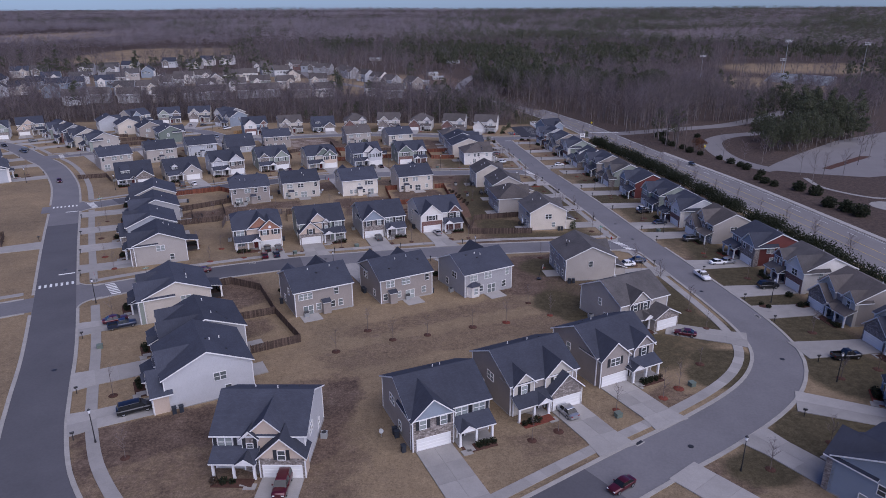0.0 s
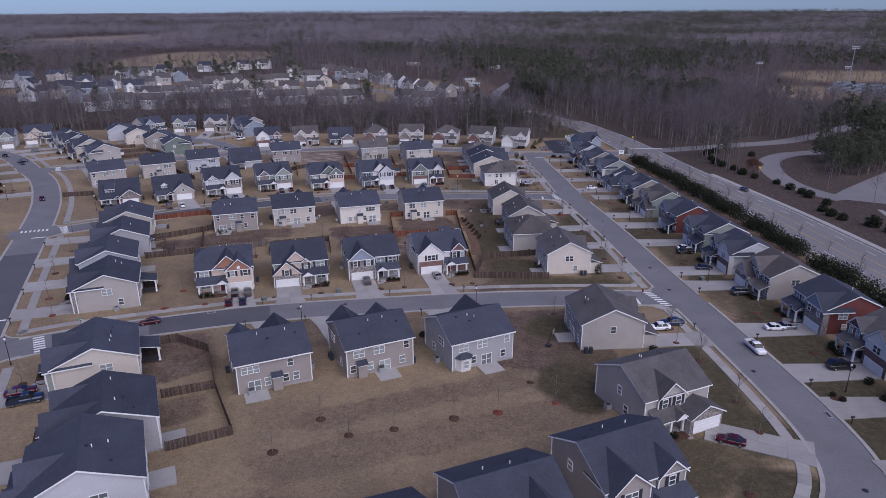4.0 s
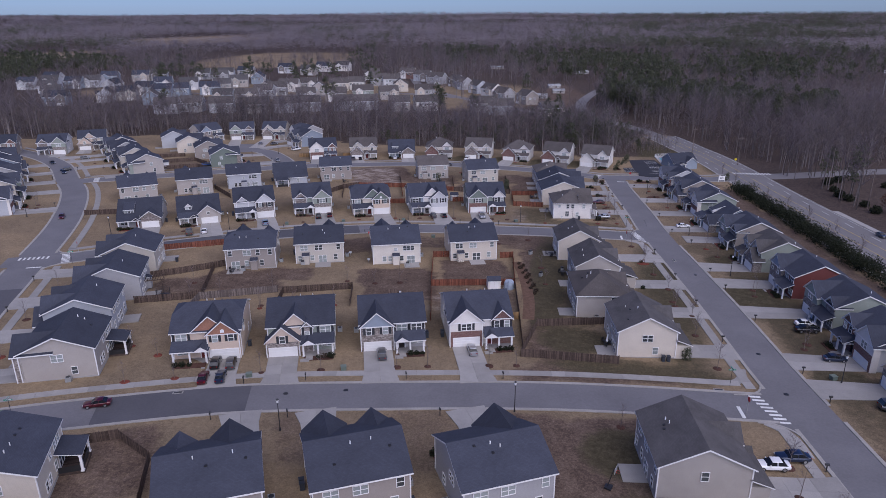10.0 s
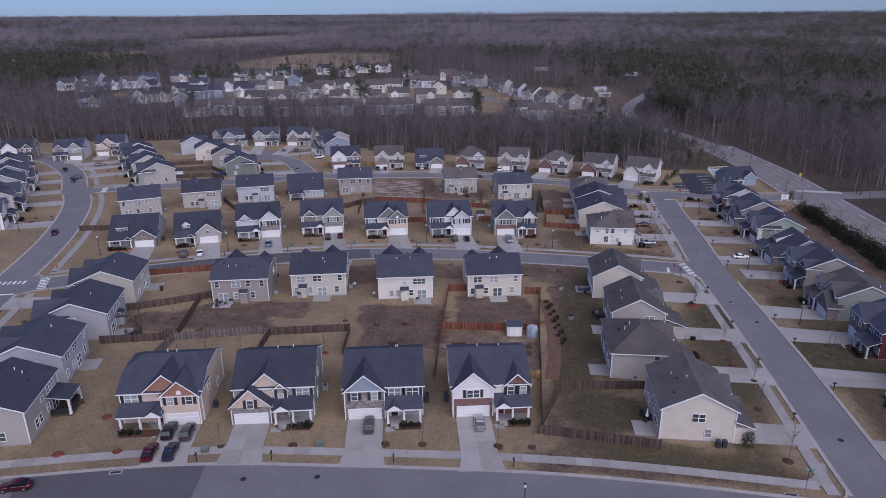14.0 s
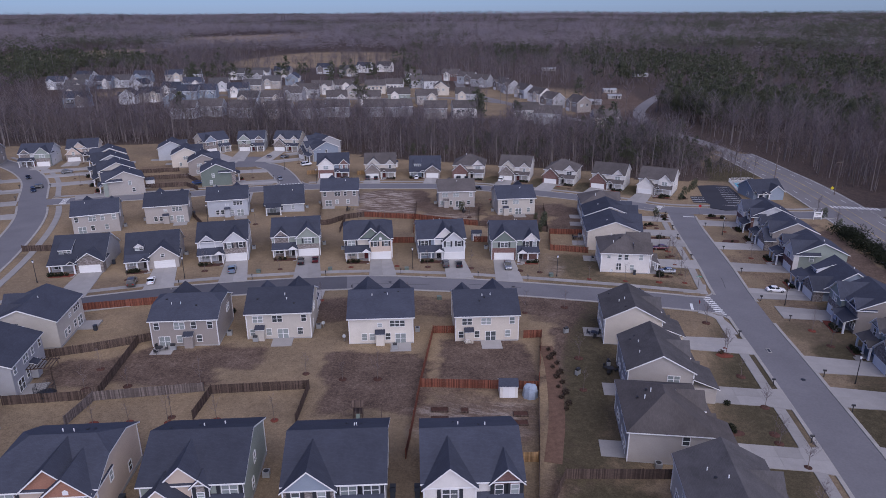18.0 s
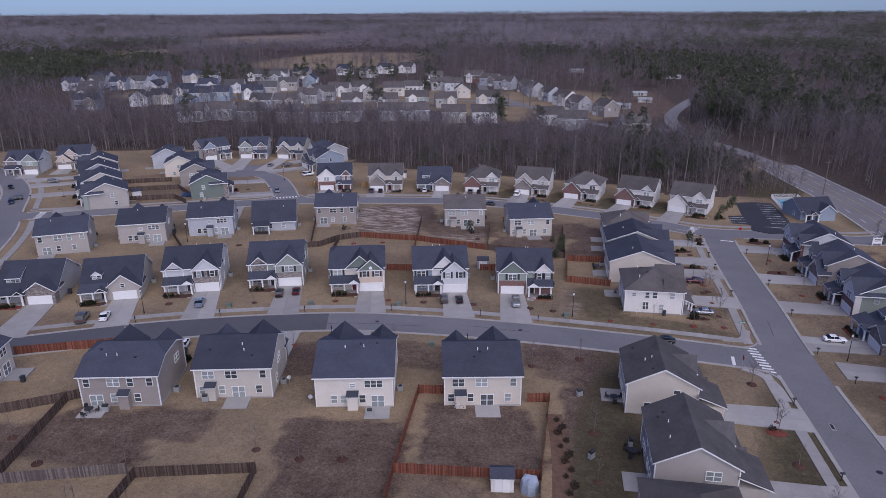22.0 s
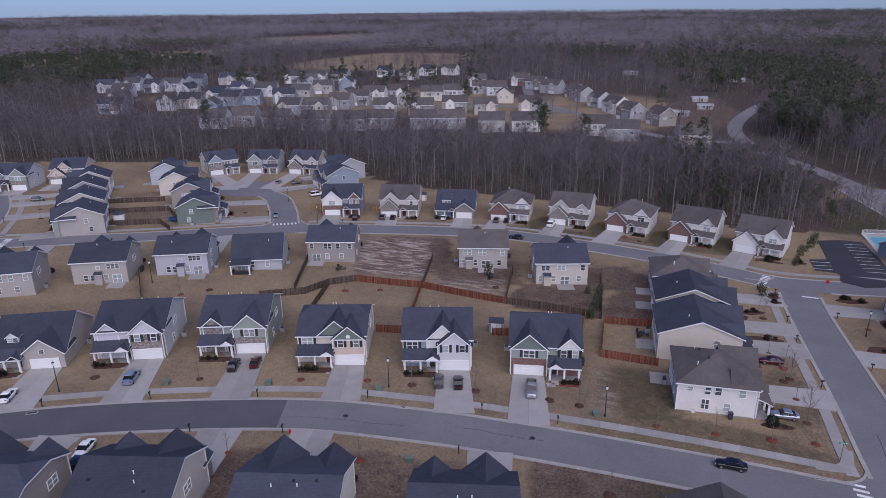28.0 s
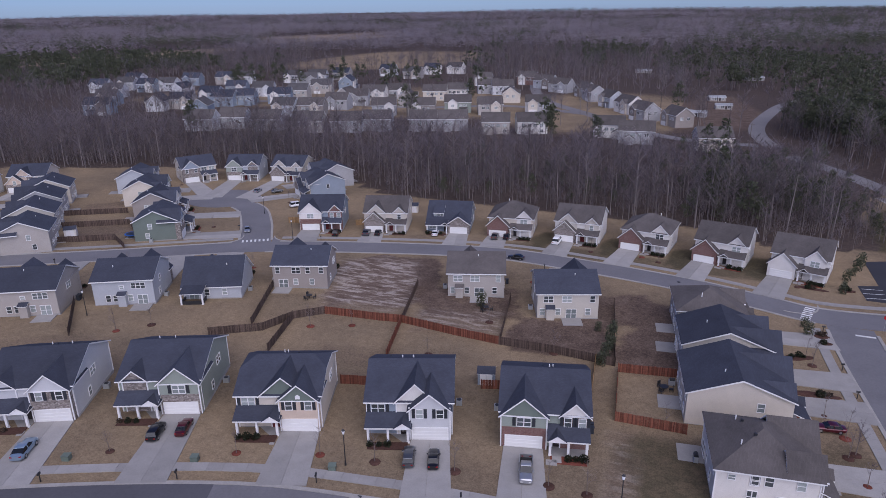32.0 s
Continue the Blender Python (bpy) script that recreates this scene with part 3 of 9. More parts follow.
for pts in ([(42.7, 137.0), (44.4, 135.6), (45.5, 133.2), (45.9, 129.5)], [(30.8, 218.9), (33.2, 217.6), (34.9, 214.4), (35.7, 210.2)], [(38.0, 147.2), (40.6, 147.6), (42.4, 149.4), (43.0, 152.5)], [(28.6, 229.0), (31.2, 229.4), (32.4, 231.0), (32.8, 234)]):
    tagged(ribbon("pavement", smooth(pts, 0.8), -0.7, 0.7, 0.086, MAT["concrete"]), "pale concrete sidewalk curving round a street corner", "sidewalk", kind="structure")


# crossings and stop lines
def bars(key, f0, across, n, along, wide, label, mat="paint", skew=0.0):
    line = ROAD[key]
    i = min(range(len(line)), key=lambda k: (line[k].x - f0[0]) ** 2 + (line[k].y - f0[1]) ** 2)
    p, d = line[i], (line[min(i + 1, len(line) - 1)] - line[max(i - 1, 0)]).normalized()
    p = p + d * (Vector(f0) - p).dot(d)
    e = Vector((-d.y, d.x))
    root = tagged(new("crosswalk" if n > 1 else "stop_line"), label, "road marking", kind="structure")
    for k in range(n):
        o = (k - (n - 1) / 2) * across if n > 1 else across
        c = p + e * o + d * (o * skew)
        q = [c + d * a + e * w for a, w in ((-along / 2, -wide / 2), (along / 2, -wide / 2), (along / 2, wide / 2), (-along / 2, wide / 2))]
        part("bar", Shape().prism([(v.x, v.y, gz(v.x, v.y)) for v in q], (0, 0, 0.074)), MAT[mat], root)


for key, at in (("first", (-63.5, 114.5)), ("first", (43.9, 141.6)), ("second", (-97, 178)), ("second", (33.8, 223)), ("third", (-143, 251.5)), ("third", (27.0, 298.1)), ("court", (-90.5, 291.5)), ("left", (-75.5, 116.5)), ("left", (-104, 176))):
    bars(key, at, 0.95, 9 if at[0] in (43.9, 33.8) else 7, 1.7, 0.42, "white ladder crosswalk bars on asphalt", skew=-0.28 if at[0] in (43.9, 33.8) else 0.0)
for key, at in (("first", (39.9, 141)), ("second", (29.6, 222.8)), ("right", (32.3, 289)), ("left", (-78, 122)), ("left", (-101, 170))):
    bars(key, at, -1.75, 1, 0.5, 3.0, "white painted stop line")

# rounded kerb returns where the side streets meet
for main, side_key, end in (("left", "first", 1), ("right", "first", -1), ("left", "second", 1), ("right", "second", -1), ("right", "third", -1), ("third", "court", 1)):
    line = ROAD[side_key] if end == 1 else ROAD[side_key][::-1]
    hit, k = min((((p - q).length, i) for i, p in enumerate(line) for q in ROAD[main]), key=lambda v: v[0])
    J = line[k]
    j = min(range(1, len(ROAD[main]) - 1), key=lambda i: (ROAD[main][i] - J).length)
    run, d2 = (ROAD[main][j + 1] - ROAD[main][j - 1]).normalized(), (line[min(k + 6, len(line) - 1)] - J).normalized()
    for s in (-1, 1):
        m = run * s
        ang = math.acos(max(-1.0, min(1.0, m.dot(d2))))
        C = ROAD[main][j] + (m + d2) * (HALF / math.sin(ang))
        reach = 5.0 / math.tan(ang / 2)
        A, B = C + m * reach, C + d2 * reach
        arc = [A * (1 - u) ** 2 + C * 2 * u * (1 - u) + B * u * u for u in (i / 8 for i in range(9))]
        low = C - (m + d2) * 0.6
        tagged(part("road_corner", Shape().prism([(p.x, p.y, gz(p.x, p.y) - 0.1) for p in [low] + arc], (0, 0, 0.158)), MAT["asphalt"]), "rounded asphalt corner where two streets meet", "road", kind="structure")
        turn = (arc[4] - C).normalized()
        out = [p + turn * 0.32 for p in arc]
        kb = Shape()
        for i in range(8):
            kb.prism([(p.x, p.y, gz(p.x, p.y) - 0.1) for p in (arc[i], arc[i + 1], out[i + 1], out[i])], (0, 0, 0.23))
        tagged(part("kerb", kb, MAT["kerb"]), "pale concrete kerb round a street corner", "kerb", kind="structure")

# highway lane lines
line = [p for p in ROAD["highway"] if p.y < 404]
lanes = tagged(new("lane_marking"), "white and yellow painted highway lane lines", "road marking", kind="structure")
for off, mat, dash in ((-1.9, "yellow", 0), (1.9, "yellow", 0), (-5.2, "paint", 1), (5.2, "paint", 1), (-7.9, "paint", 0), (7.9, "paint", 0)):
    s, E = Shape(), side_of(line, off)
    for i in range(20, len(line) - 1):
        if dash and i % 3:
            continue
        a, b = E[i], E[i + 1]
        e = Vector((-(b - a).y, (b - a).x)).normalized() * 0.06
        s.prism([(v.x, v.y, gz(v.x, v.y)) for v in (a - e, b - e, b + e, a + e)], (0, 0, 0.045))
    part("line", s, MAT[mat], lanes)


# ---- ground ----
LAWNS = [(-280, -120), (-280, 285), (-222, 325), (-190, 339), (-161, 354), (-101, 354), (-80, 343), (-47, 343), (-15, 343), (6, 343), (26, 334), (36, 338), (52, 346), (66, 345), (78, 300), (88, 230), (95, 150), (100, 90), (110, -120)]
# patches of bare soil, and two dark strips beside the hedge: middle, half sizes, turn in degrees, strength
SOIL = [(8, 575, 22, 70, 0, 1.0), (128, 170, 25, 40, 0, 1.0), (118, 250, 16, 60, 0, 1.0), (-49, 283, 9, 13, 18, 1.0), (-31, 277, 10, 8, 18, 0.7), (-28, 56, 20, 14, 15, 0.55), (-20, 74, 9, 5, 25, 0.5), (-19, 178, 8, 9, 17, 1.0), (-4, 188, 8, 8, 17, 1.0), (-2, 173, 8, 7, 10, 0.55),
        (-50, 174, 7, 7, 17, 0.75), (-12, 270, 8, 7, 18, 0.85), (-5, 284, 7, 8, 15, 0.7), (9.5, 178, 2.2, 30, 7, 0.85), (10.5, 205, 4, 12, 8, 0.75), (3, 92, 26, 4, 22, 0.46), (0, 101, 18, 3, 24, 0.5), (-62, 168, 6, 5, 20, 0.75), (13, 122, 6, 12, 10, 0.9), (25, 113, 7, 12, 8, 1.0), (24, 128, 8, 6, 8, 0.9), (62, 130, 7, 60, 5, 0.42), (36, 106, 5, 6, 10, 0.5), (-2, 125, 5, 8, 22, 0.45),
        (-19, 124, 4, 8, 22, 0.5), (-40, 111, 7, 8, 30, 0.7), (-33, 96, 5, 4, 30, 0.6), (-90, 230, 12, 6, 30, 0.4), (-85, 197, 12, 5, 32, 0.4), (-29, 201, 4, 7, 17, 0.5), (5, 211, 6, 5, 8, 0.6), (2, 269, 5, 8, 10, 0.8), (-70, 238, 16, 4, 28, 0.35), (-147, 300, 6, 6, 40, 0.5), (-130, 284, 8, 6, 40, 0.5),
        (-37, 65, 9, 5, 24, 0.9), (-15, 69, 2.4, 11, -4, 0.85), (-52, 173, 8, 5, 20, 0.85), (-44, 178, 6, 4, 18, 0.8), (-35, 201, 6, 6, 18, 0.75), (-18, 207, 9, 5, 12, 0.6), (6, 214, 9, 5, 6, 0.85), (39, 111, 5, 5, 8, 0.75), (58, 128, 5, 5, 6, 0.7), (58, 160, 5, 5, 6, 0.6), (44, 250, 6, 8, 6, 0.5), (20, 245, 5, 4, 5, 0.5), (-13, 268, 8, 6, 15, 0.9), (3, 283, 7, 7, 10, 0.75), (30, 72, 6, 3, 32, 0.6), (14, 64, 7, 3, 24, 0.5), (-40, 250, 7, 4, 10, 0.4), (17, 206, 6, 5, 8, 0.6), (53, 225, 7, 55, 6, 0.5), (60, 118, 6, 14, 6, 0.6), (29, 238, 6, 22, 6, 0.4), (22, 60, 10, 2.5, 30, 0.45), (31, 55, 5, 4, 30, 0.6), (13, 157, 5, 7, 8, 0.7), (22, 146, 14, 2.5, 8, 0.7), (57, 175, 5, 40, 6, 0.5), (14, 178, 6, 16, 6, 0.45), (0, 172, 7, 5, 12, 0.6), (140, 250, 60, 70, 0, 0.8), (112, 330, 30, 20, 25, 0.8), (73, 228, 4, 62, 7, 0.9), (82, 150, 3, 50, 4, 0.8)]
GREEN = [(17, 158, 7, 6, 0.75), (35, 180, 6, 40, 0.62), (17, 180, 5, 26, 0.55), (63, 112, 7, 42, 0.8), (43, 108, 5, 16, 0.75), (41, 91, 5, 6, 0.6), (57, 190, 6, 60, 0.62), (33, 88, 8, 8, 0.7), (22, 108, 4, 5, 0.9), (62, 100, 9, 30, 0.55), (10, 226, 12, 5, 0.5), (-2, 313, 40, 4, 0.55), (60, 150, 8, 20, 0.4), (44, 61, 8, 4, 0.8), (80, 320, 14, 18, 0.6), (60, 370, 9, 20, 0.7), (8, 238, 6, 9, 0.62), (15, 231, 10, 4, 0.55), (27, 149, 16, 3.5, 0.7), (30, 112, 11, 11, 0.5), (24, 104, 4, 6, 0.95), (12, 195, 5, 22, 0.7), (27, 245, 5, 10, 0.5), (52, 65, 10, 6, 1.0), (62, 79, 8, 8, 0.9), (63, 92, 7, 6, 0.85), (65, 104, 7, 5, 0.8), (44, 84, 6, 4, 0.9), (41, 79, 5, 4, 0.9), (46, 95, 5, 6, 0.8), (23, 126, 6, 6, 0.8), (24, 106, 7, 5, 0.9), (34, 108, 8, 5, 0.85), (37, 57, 5, 3.5, 0.8), (50, 118, 3, 8, 0.4), (58, 151, 5, 5, 0.9), (12, 184, 4, 18, 0.75), (12, 168, 4, 8, 0.7), (36, 190, 4, 16, 0.75), (36, 172, 4, 8, 0.7), (18, 231, 16, 4, 0.55), (5, 241, 5, 6, 0.6), (53, 185, 6, 13, 0.8), (52, 207, 5, 5, 0.75), (55, 362, 9, 24, 0.9), (47, 350, 8, 10, 0.8), (17, 216, 9, 4, 0.6), (20, 318, 6, 8, 0.75), (4, 318, 4, 8, 0.75), (-12, 320, 3, 8, 0.75), (-28, 319, 3, 8, 0.7), (48, 215, 5, 5, 0.5), (55, 200, 5, 6, 0.6)]
# raw clay of vacant lots: middle, half sizes, turn in degrees, strength
CLAY = [(-3, 171.5, 7.5, 4.2, 14, 0.5), (-52.5, 279, 8.2, 13.5, 22, 1.0), (-30, 268.5, 7.5, 4.5, 18, 0.62), (2.0, 238, 1.4, 8, 8, 0.35)]
FIELDS = [(6, 575, 22, 66), (-345, 880, 95, 140), (-700, 1320, 110, 160), (-735, 770, 55, 75), (-690, 895, 72, 90), (385, 700, 78, 70), (292, 560, 55, 60), (60, 360, 14, 50), (-55, 560, 62, 75), (-180, 560, 95, 65), (-300, 540, 60, 50)]


def inside(x, y, poly):
    odd = False
    for (ax, ay), (bx, by) in zip(poly, poly[1:] + poly[:1]):
        if (ay > y) != (by > y) and x < (bx - ax) * (y - ay) / (by - ay) + ax:
            odd = not odd
    return odd


def blob(x, y, spots):
    best = 0.0
    for s in spots:
        r = ((x - s[0]) / s[2]) ** 2 + ((y - s[1]) / s[3]) ** 2
        best = max(best, (s[4] if len(s) > 4 else 1.0) * min(1.0, max(0.0, 1.6 - 1.1 * r)))
    return best


def patch(x, y, spots):
    """How much of the ground at a place is bare soil or clay, with ragged edges."""
    best, wob = 0.0, 0.22 * noise.noise((x / 6, y / 6, 1)) + 0.12 * noise.noise((x / 2, y / 2, 4))
    for cx, cy, hx, hy, turn, amount in spots:
        if abs(x - cx) + abs(y - cy) > (hx + hy) * 1.7:
            continue
        a = radians(turn)
        u, v = (x - cx) * math.cos(a) + (y - cy) * math.sin(a), -(x - cx) * math.sin(a) + (y - cy) * math.cos(a)
        best = max(best, amount * min(1.0, max(0.0, (1.12 + wob - max(abs(u) / hx, abs(v) / hy)) * 3.5)))
    return best


def steps(lo, hi, fine_lo, fine_hi, fine):
    c = list(np.arange(fine_lo, fine_hi + 0.1, fine))
    d, x = fine, fine_hi
    while x < hi:
        d *= 1.16
        x = min(x + d, hi)
        c.append(x)
    d, x, low = fine, fine_lo, []
    while x > lo:
        d *= 1.16
        x = max(x - d, lo)
        low.append(x)
    return low[::-1] + c


xs, ys = steps(-4600, 4600, -160, 100, 1.6), steps(-1500, 4900, 40, 330, 1.6)
gv = [(x, y, gz(x, y)) for y in ys for x in xs]
nx = len(xs)
gf = [(j * nx + i, j * nx + i + 1, (j + 1) * nx + i + 1, (j + 1) * nx + i) for j in range(len(ys) - 1) for i in range(nx - 1)]
gm = bpy.data.meshes.new("ground")
gm.from_pydata(gv, [], gf)
cover = gm.color_attributes.new("cover", "FLOAT_COLOR", "POINT")
vals = np.zeros((len(gv), 4), dtype=np.float32)
for i, (x, y, z) in enumerate(gv):
    lawn = 1.0 if inside(x, y, LAWNS) else blob(x, y, FIELDS)
    vals[i] = (lawn, patch(x, y, SOIL), blob(x, y, GREEN), patch(x, y, CLAY))
cover.data.foreach_set("color", vals.ravel())
gm.materials.append(MAT["ground"])
tagged(new("ground", gm), "dormant tan lawns, bare soil and brown woodland floor", "ground", kind="structure")


# ---- houses ----
def window_mesh(w, h, cols):
    f, s = 0.075, Shape()
    xs, zs = [-w / 2 - f], [-f, 0, h / 2 - 0.03, h / 2 + 0.03, h, h + f]
    for k in range(cols):
        a, b = -w / 2 + w * k / cols, -w / 2 + w * (k + 1) / cols
        xs += [a + (0.05 if k else 0), b - (0.05 if k < cols - 1 else 0)]
    xs.append(w / 2 + f)
    holes = {(1 + 2 * k, j) for k in range(cols) for j in (1, 3)}
    s.lattice(xs, zs, -0.08, 0, holes)
    pane = Shape().box(-w / 2, w / 2, -0.03, 0.0, 0, h)
    whole = s.mesh("window", MAT["trim"])
    one = Shape()
    one.v, one.f = s.v + pane.v, s.f + [tuple(i + len(s.v) for i in f) for f in pane.f]
    both = one.mesh("window", MAT["trim"])
    both.materials.append(MAT["glass"])
    for p in both.polygons:
        if abs(p.center.y + 0.03) < 0.002 and abs(p.normal.y) > 0.9:
            p.material_index = 1
    return whole, pane.mesh("pane", MAT["glass"]), both


WIN = {"single": window_mesh(0.8, 1.35, 1), "double": window_mesh(1.6, 1.3, 2), "triple": window_mesh(2.4, 1.2, 3), "small": window_mesh(0.7, 0.7, 1), "tall": window_mesh(0.95, 1.7, 2), "slider": window_mesh(1.7, 2.0, 2)}
SHUT = Shape().box(-0.2, 0.2, -0.05, 0, 0, 1.5).mesh("shutter", MAT["shutter"])
POST = Shape().box(-0.14, 0.14, -0.14, 0.14, 0, 2.55).box(-0.19, 0.19, -0.19, 0.19, 0, 0.25).box(-0.18, 0.18, -0.18, 0.18, 2.4, 2.55).mesh("porch_post", MAT["trim"])
PIPE = Shape().tube((0, 0, -0.3), (0, 0, 0.55), 0.07, 0.07, 6).mesh("vent_pipe", MAT["vent"])


def garage_mesh():
    s, z = Shape(), [(-0.0, 0)]
    for r in range(4):
        z += [(-0.035, r * 0.51 + 0.02), (-0.06, r * 0.51 + 0.05), (-0.06, r * 0.51 + 0.48), (-0.035, r * 0.51 + 0.505)]
    s.prism([(-2.13, y, v) for y, v in z + [(0.0, 2.04)]], (4.26, 0, 0))
    return s.mesh("garage_door", MAT["garage"])


GARAGE = garage_mesh()
SURROUND = Shape().lattice([-2.28, -2.13, 2.13, 2.28], [0, 2.05, 2.2], -0.09, 0, {(1, 0)}).mesh("garage_frame", MAT["trim"])
DOOR = {k: Shape().lattice([-0.46, -0.3, 0.3, 0.46], [0.05, 0.3, 1.0, 1.2, 1.9, 2.1], -0.06, 0, {(1, 1), (1, 3)}).box(-0.3, 0.3, -0.03, -0.01, 0.3, 1.0).box(-0.3, 0.3, -0.03, -0.01, 1.2, 1.9).mesh("front_door", MAT["door_" + k]) for k in ("black", "red")}
DOORFRAME = Shape().lattice([-0.62, -0.46, 0.46, 0.62], [0, 2.1, 2.25], -0.08, 0, {(1, 0)}).mesh("door_frame", MAT["trim"])
TURN = {"front": 0, "right": 90, "back": 180, "left": -90}


def shed_roof(x0, x1, ya, za, yb, zb, t=0.16):
    """One sloped slab from the line (ya, za) up to (yb, zb), spanning x0..x1."""
    return Shape().prism([(x0, ya, za), (x0, yb, zb), (x0, yb, zb + t), (x0, ya, za + t)], (x1 - x0, 0, 0))


def gable_roof(xa, xb, z, ridge, y0, y1, over=0.3, t=0.18):
    xc = (xa + xb) / 2
    k = (ridge - z) / (xc - xa)
    return Shape().chevron("y", xa - over, xb + over, xc, z - k * over, ridge, y0, y1, t)


CORNER = {z: Shape().box(-0.07, 0.07, -0.07, 0.07, 0.1, z - 0.12).mesh("corner_board", MAT["trim"]) for z in (5.5, 2.9)}


def NEAR(root):
    p = root.matrix_basis.translation
    return -72 < p.x < 45 and 50 < p.y < 245


def window(root, kind, x, y, z, face="front", shutters=False):
    frame_me, pane_me, whole = WIN[kind]
    m = pose(x, y, z, 0, 0, TURN[face])
    near = NEAR(root)
    w = part("window", frame_me if near else whole, None, root, at=m)
    if near:
        part("pane", pane_me, None, w)
    if shutters and near:
        half = {"single": 0.43, "double": 0.88, "triple": 1.3, "small": 0.35, "tall": 0.48, "slider": 0.85}[kind] + 0.3
        for sx in (-half, half):
            part("shutter", SHUT, None, root, at=m @ pose(sx, 0, -0.02))


# rear walls: upper windows, lower windows, patio door, entry nook; positions as one faces the rear
REAR = {
    "A": ((("single", -4.3), ("double", -0.7), ("single", 1.6), ("single", 4.2)), (("single", -0.9), ("single", 2.3)), -3.3, 0.7),
    "B": ((("double", -3.4), ("double", -0.2), ("single", 4.2)), (("single", -4.4), ("single", -1.7), ("single", 3.5)), 0.6, -3.1),
    "C": ((("small", -0.2), ("triple", 2.7)), (("single", -2.8), ("single", -1.5), ("single", 1.1)), 3.2, -0.2),
    "D": ((("triple", -3.4), ("single", 2.3)), (("single", -1.1), ("single", 1.5), ("single", 3.0)), -3.0, 0.2),
}


ROOF_VENT = Shape().box(-0.14, 0.14, -0.14, 0.14, -0.1, 0.14).mesh("roof_vent", MAT["metal_dark"])


STOREY = 0.87   # height of the houses against the drawn plan


def house(c, yaw, w=10.6, d=10.4, side=1, colour="grey", roof="slate", bays=(), porch=None, eave=5.5, rise=2.75, hip=False, clip=0, face=None, garage=(-3.0, 0.6), back="plain", wing=None, low=None, label="", dormer=False, far=False, sides=("left", "right"), front=True, rear=""):
    """A detached house. Local x runs along its street front, y into the lot; c is the middle of the front at the ground.
    side -1 mirrors the plan. bays: (middle, width, step forward, eave, material, ridge lift, window). garage: (middle, step forward)."""
    base = min(gz(c[0] + 5 * math.cos(a), c[1] + 5 * math.sin(a)) for a in (0, 1.57, 3.14, 4.71))
    level = gz(c[0] - math.sin(radians(yaw)) * d / 2, c[1] + math.cos(radians(yaw)) * d / 2) + 0.06
    root = new("house")
    root.matrix_basis = pose(c[0], c[1], level, 0, 0, yaw) @ Matrix.Diagonal((1, 1, STOREY, 1))
    sink = (base - level) / STOREY
    X = lambda x: x * side
    span = lambda a, b: (min(X(a), X(b)), max(X(a), X(b)))
    h, ridge = w / 2, eave + rise
    wall_mat, face_mat = SIDE[colour], SIDE[face or colour]
    walls, top, shingle = Shape(), Shape(), ROOF[roof]
    kk = rise / (d / 2)
    if hip:
        walls.box(-h, h, 0, d, 0, eave)
        o = 0.4
        r = [(-h - o, -o, eave - kk * o), (h + o, -o, eave - kk * o), (h + o, d + o, eave - kk * o), (-h - o, d + o, eave - kk * o)]
        inset = min(d / 2, h - 0.6)
        a, b = (-h + inset, d / 2, ridge), (h - inset, d / 2, ridge)
        top.face([r[0], r[1], b, a]).face([r[2], r[3], a, b]).face([r[1], r[2], b]).face([r[3], r[0], a])
        for p, q in zip(r, r[1:] + r[:1]):
            top.face([p, q, (q[0], q[1], q[2] - 0.18), (p[0], p[1], p[2] - 0.18)])
        top.face([(x, y, z - 0.18) for x, y, z in r])
    elif clip:
        # gables whose tips are cut back by a small hip
        zc, yc, o, back_in = ridge - clip * rise, d / 2 * (1 - clip), 0.35, clip * d / 2 * 0.75
        walls.prism([(-h, 0, 0), (-h, d, 0), (-h, d, eave), (-h, d - yc, zc - 0.03), (-h, yc, zc - 0.03), (-h, 0, eave)], (w, 0, 0))
        e0, t = eave - kk * o, 0.2
        rim = [(-h - o, -o, e0), (h + o, -o, e0), (h + o, yc, zc), (h + o, d - yc, zc), (h + o, d + o, e0), (-h - o, d + o, e0), (-h - o, d - yc, zc), (-h - o, yc, zc)]
        a, b = (-h + back_in, d / 2, ridge), (h - back_in, d / 2, ridge)
        up = lambda q: (q[0], q[1], q[2] + t)
        top.face([up(q) for q in (rim[0], rim[1], rim[2], b, a, rim[7])]).face([up(q) for q in (rim[4], rim[5], rim[6], a, b, rim[3])])
        top.face([up(q) for q in (rim[2], rim[3], b)]).face([up(q) for q in (rim[6], rim[7], a)])
        for p, q in zip(rim, rim[1:] + rim[:1]):
            top.face([p, q, up(q), up(p)])
        top.face([rim[0], rim[1], rim[2], b, a, rim[7]]).face([rim[4], rim[5], rim[6], a, b, rim[3]]).face([rim[2], rim[3], b]).face([rim[6], rim[7], a])
    else:
        walls.prism([(-h, 0, 0), (-h, d, 0), (-h, d, eave), (-h, d / 2, ridge - 0.02), (-h, 0, eave)], (w, 0, 0))
        o = 0.35
        top.chevron("x", -o, d + o, d / 2, eave - kk * o, ridge, -h - o, h + o, 0.22)
    part("roof", top.roof("roof", shingle), None, root)
    near = NEAR(root)
    for x in (-h, h):
        for y in (0, d) if near else ():
            part("corner_board", CORNER[5.5 if eave > 4 else 2.9], None, root, at=pose(x, y, 0))
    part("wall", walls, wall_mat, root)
    part("foundation", Shape().box(-h - 0.04, h + 0.04, -0.04, d + 0.04, sink - 0.5, 0.22), MAT["foundation"], root)
    if face and face != colour:
        part("front_cladding", Shape().box(-h + 0.12, h - 0.12, -0.05, 0.02, 0.2, eave - 0.1), face_mat, root)
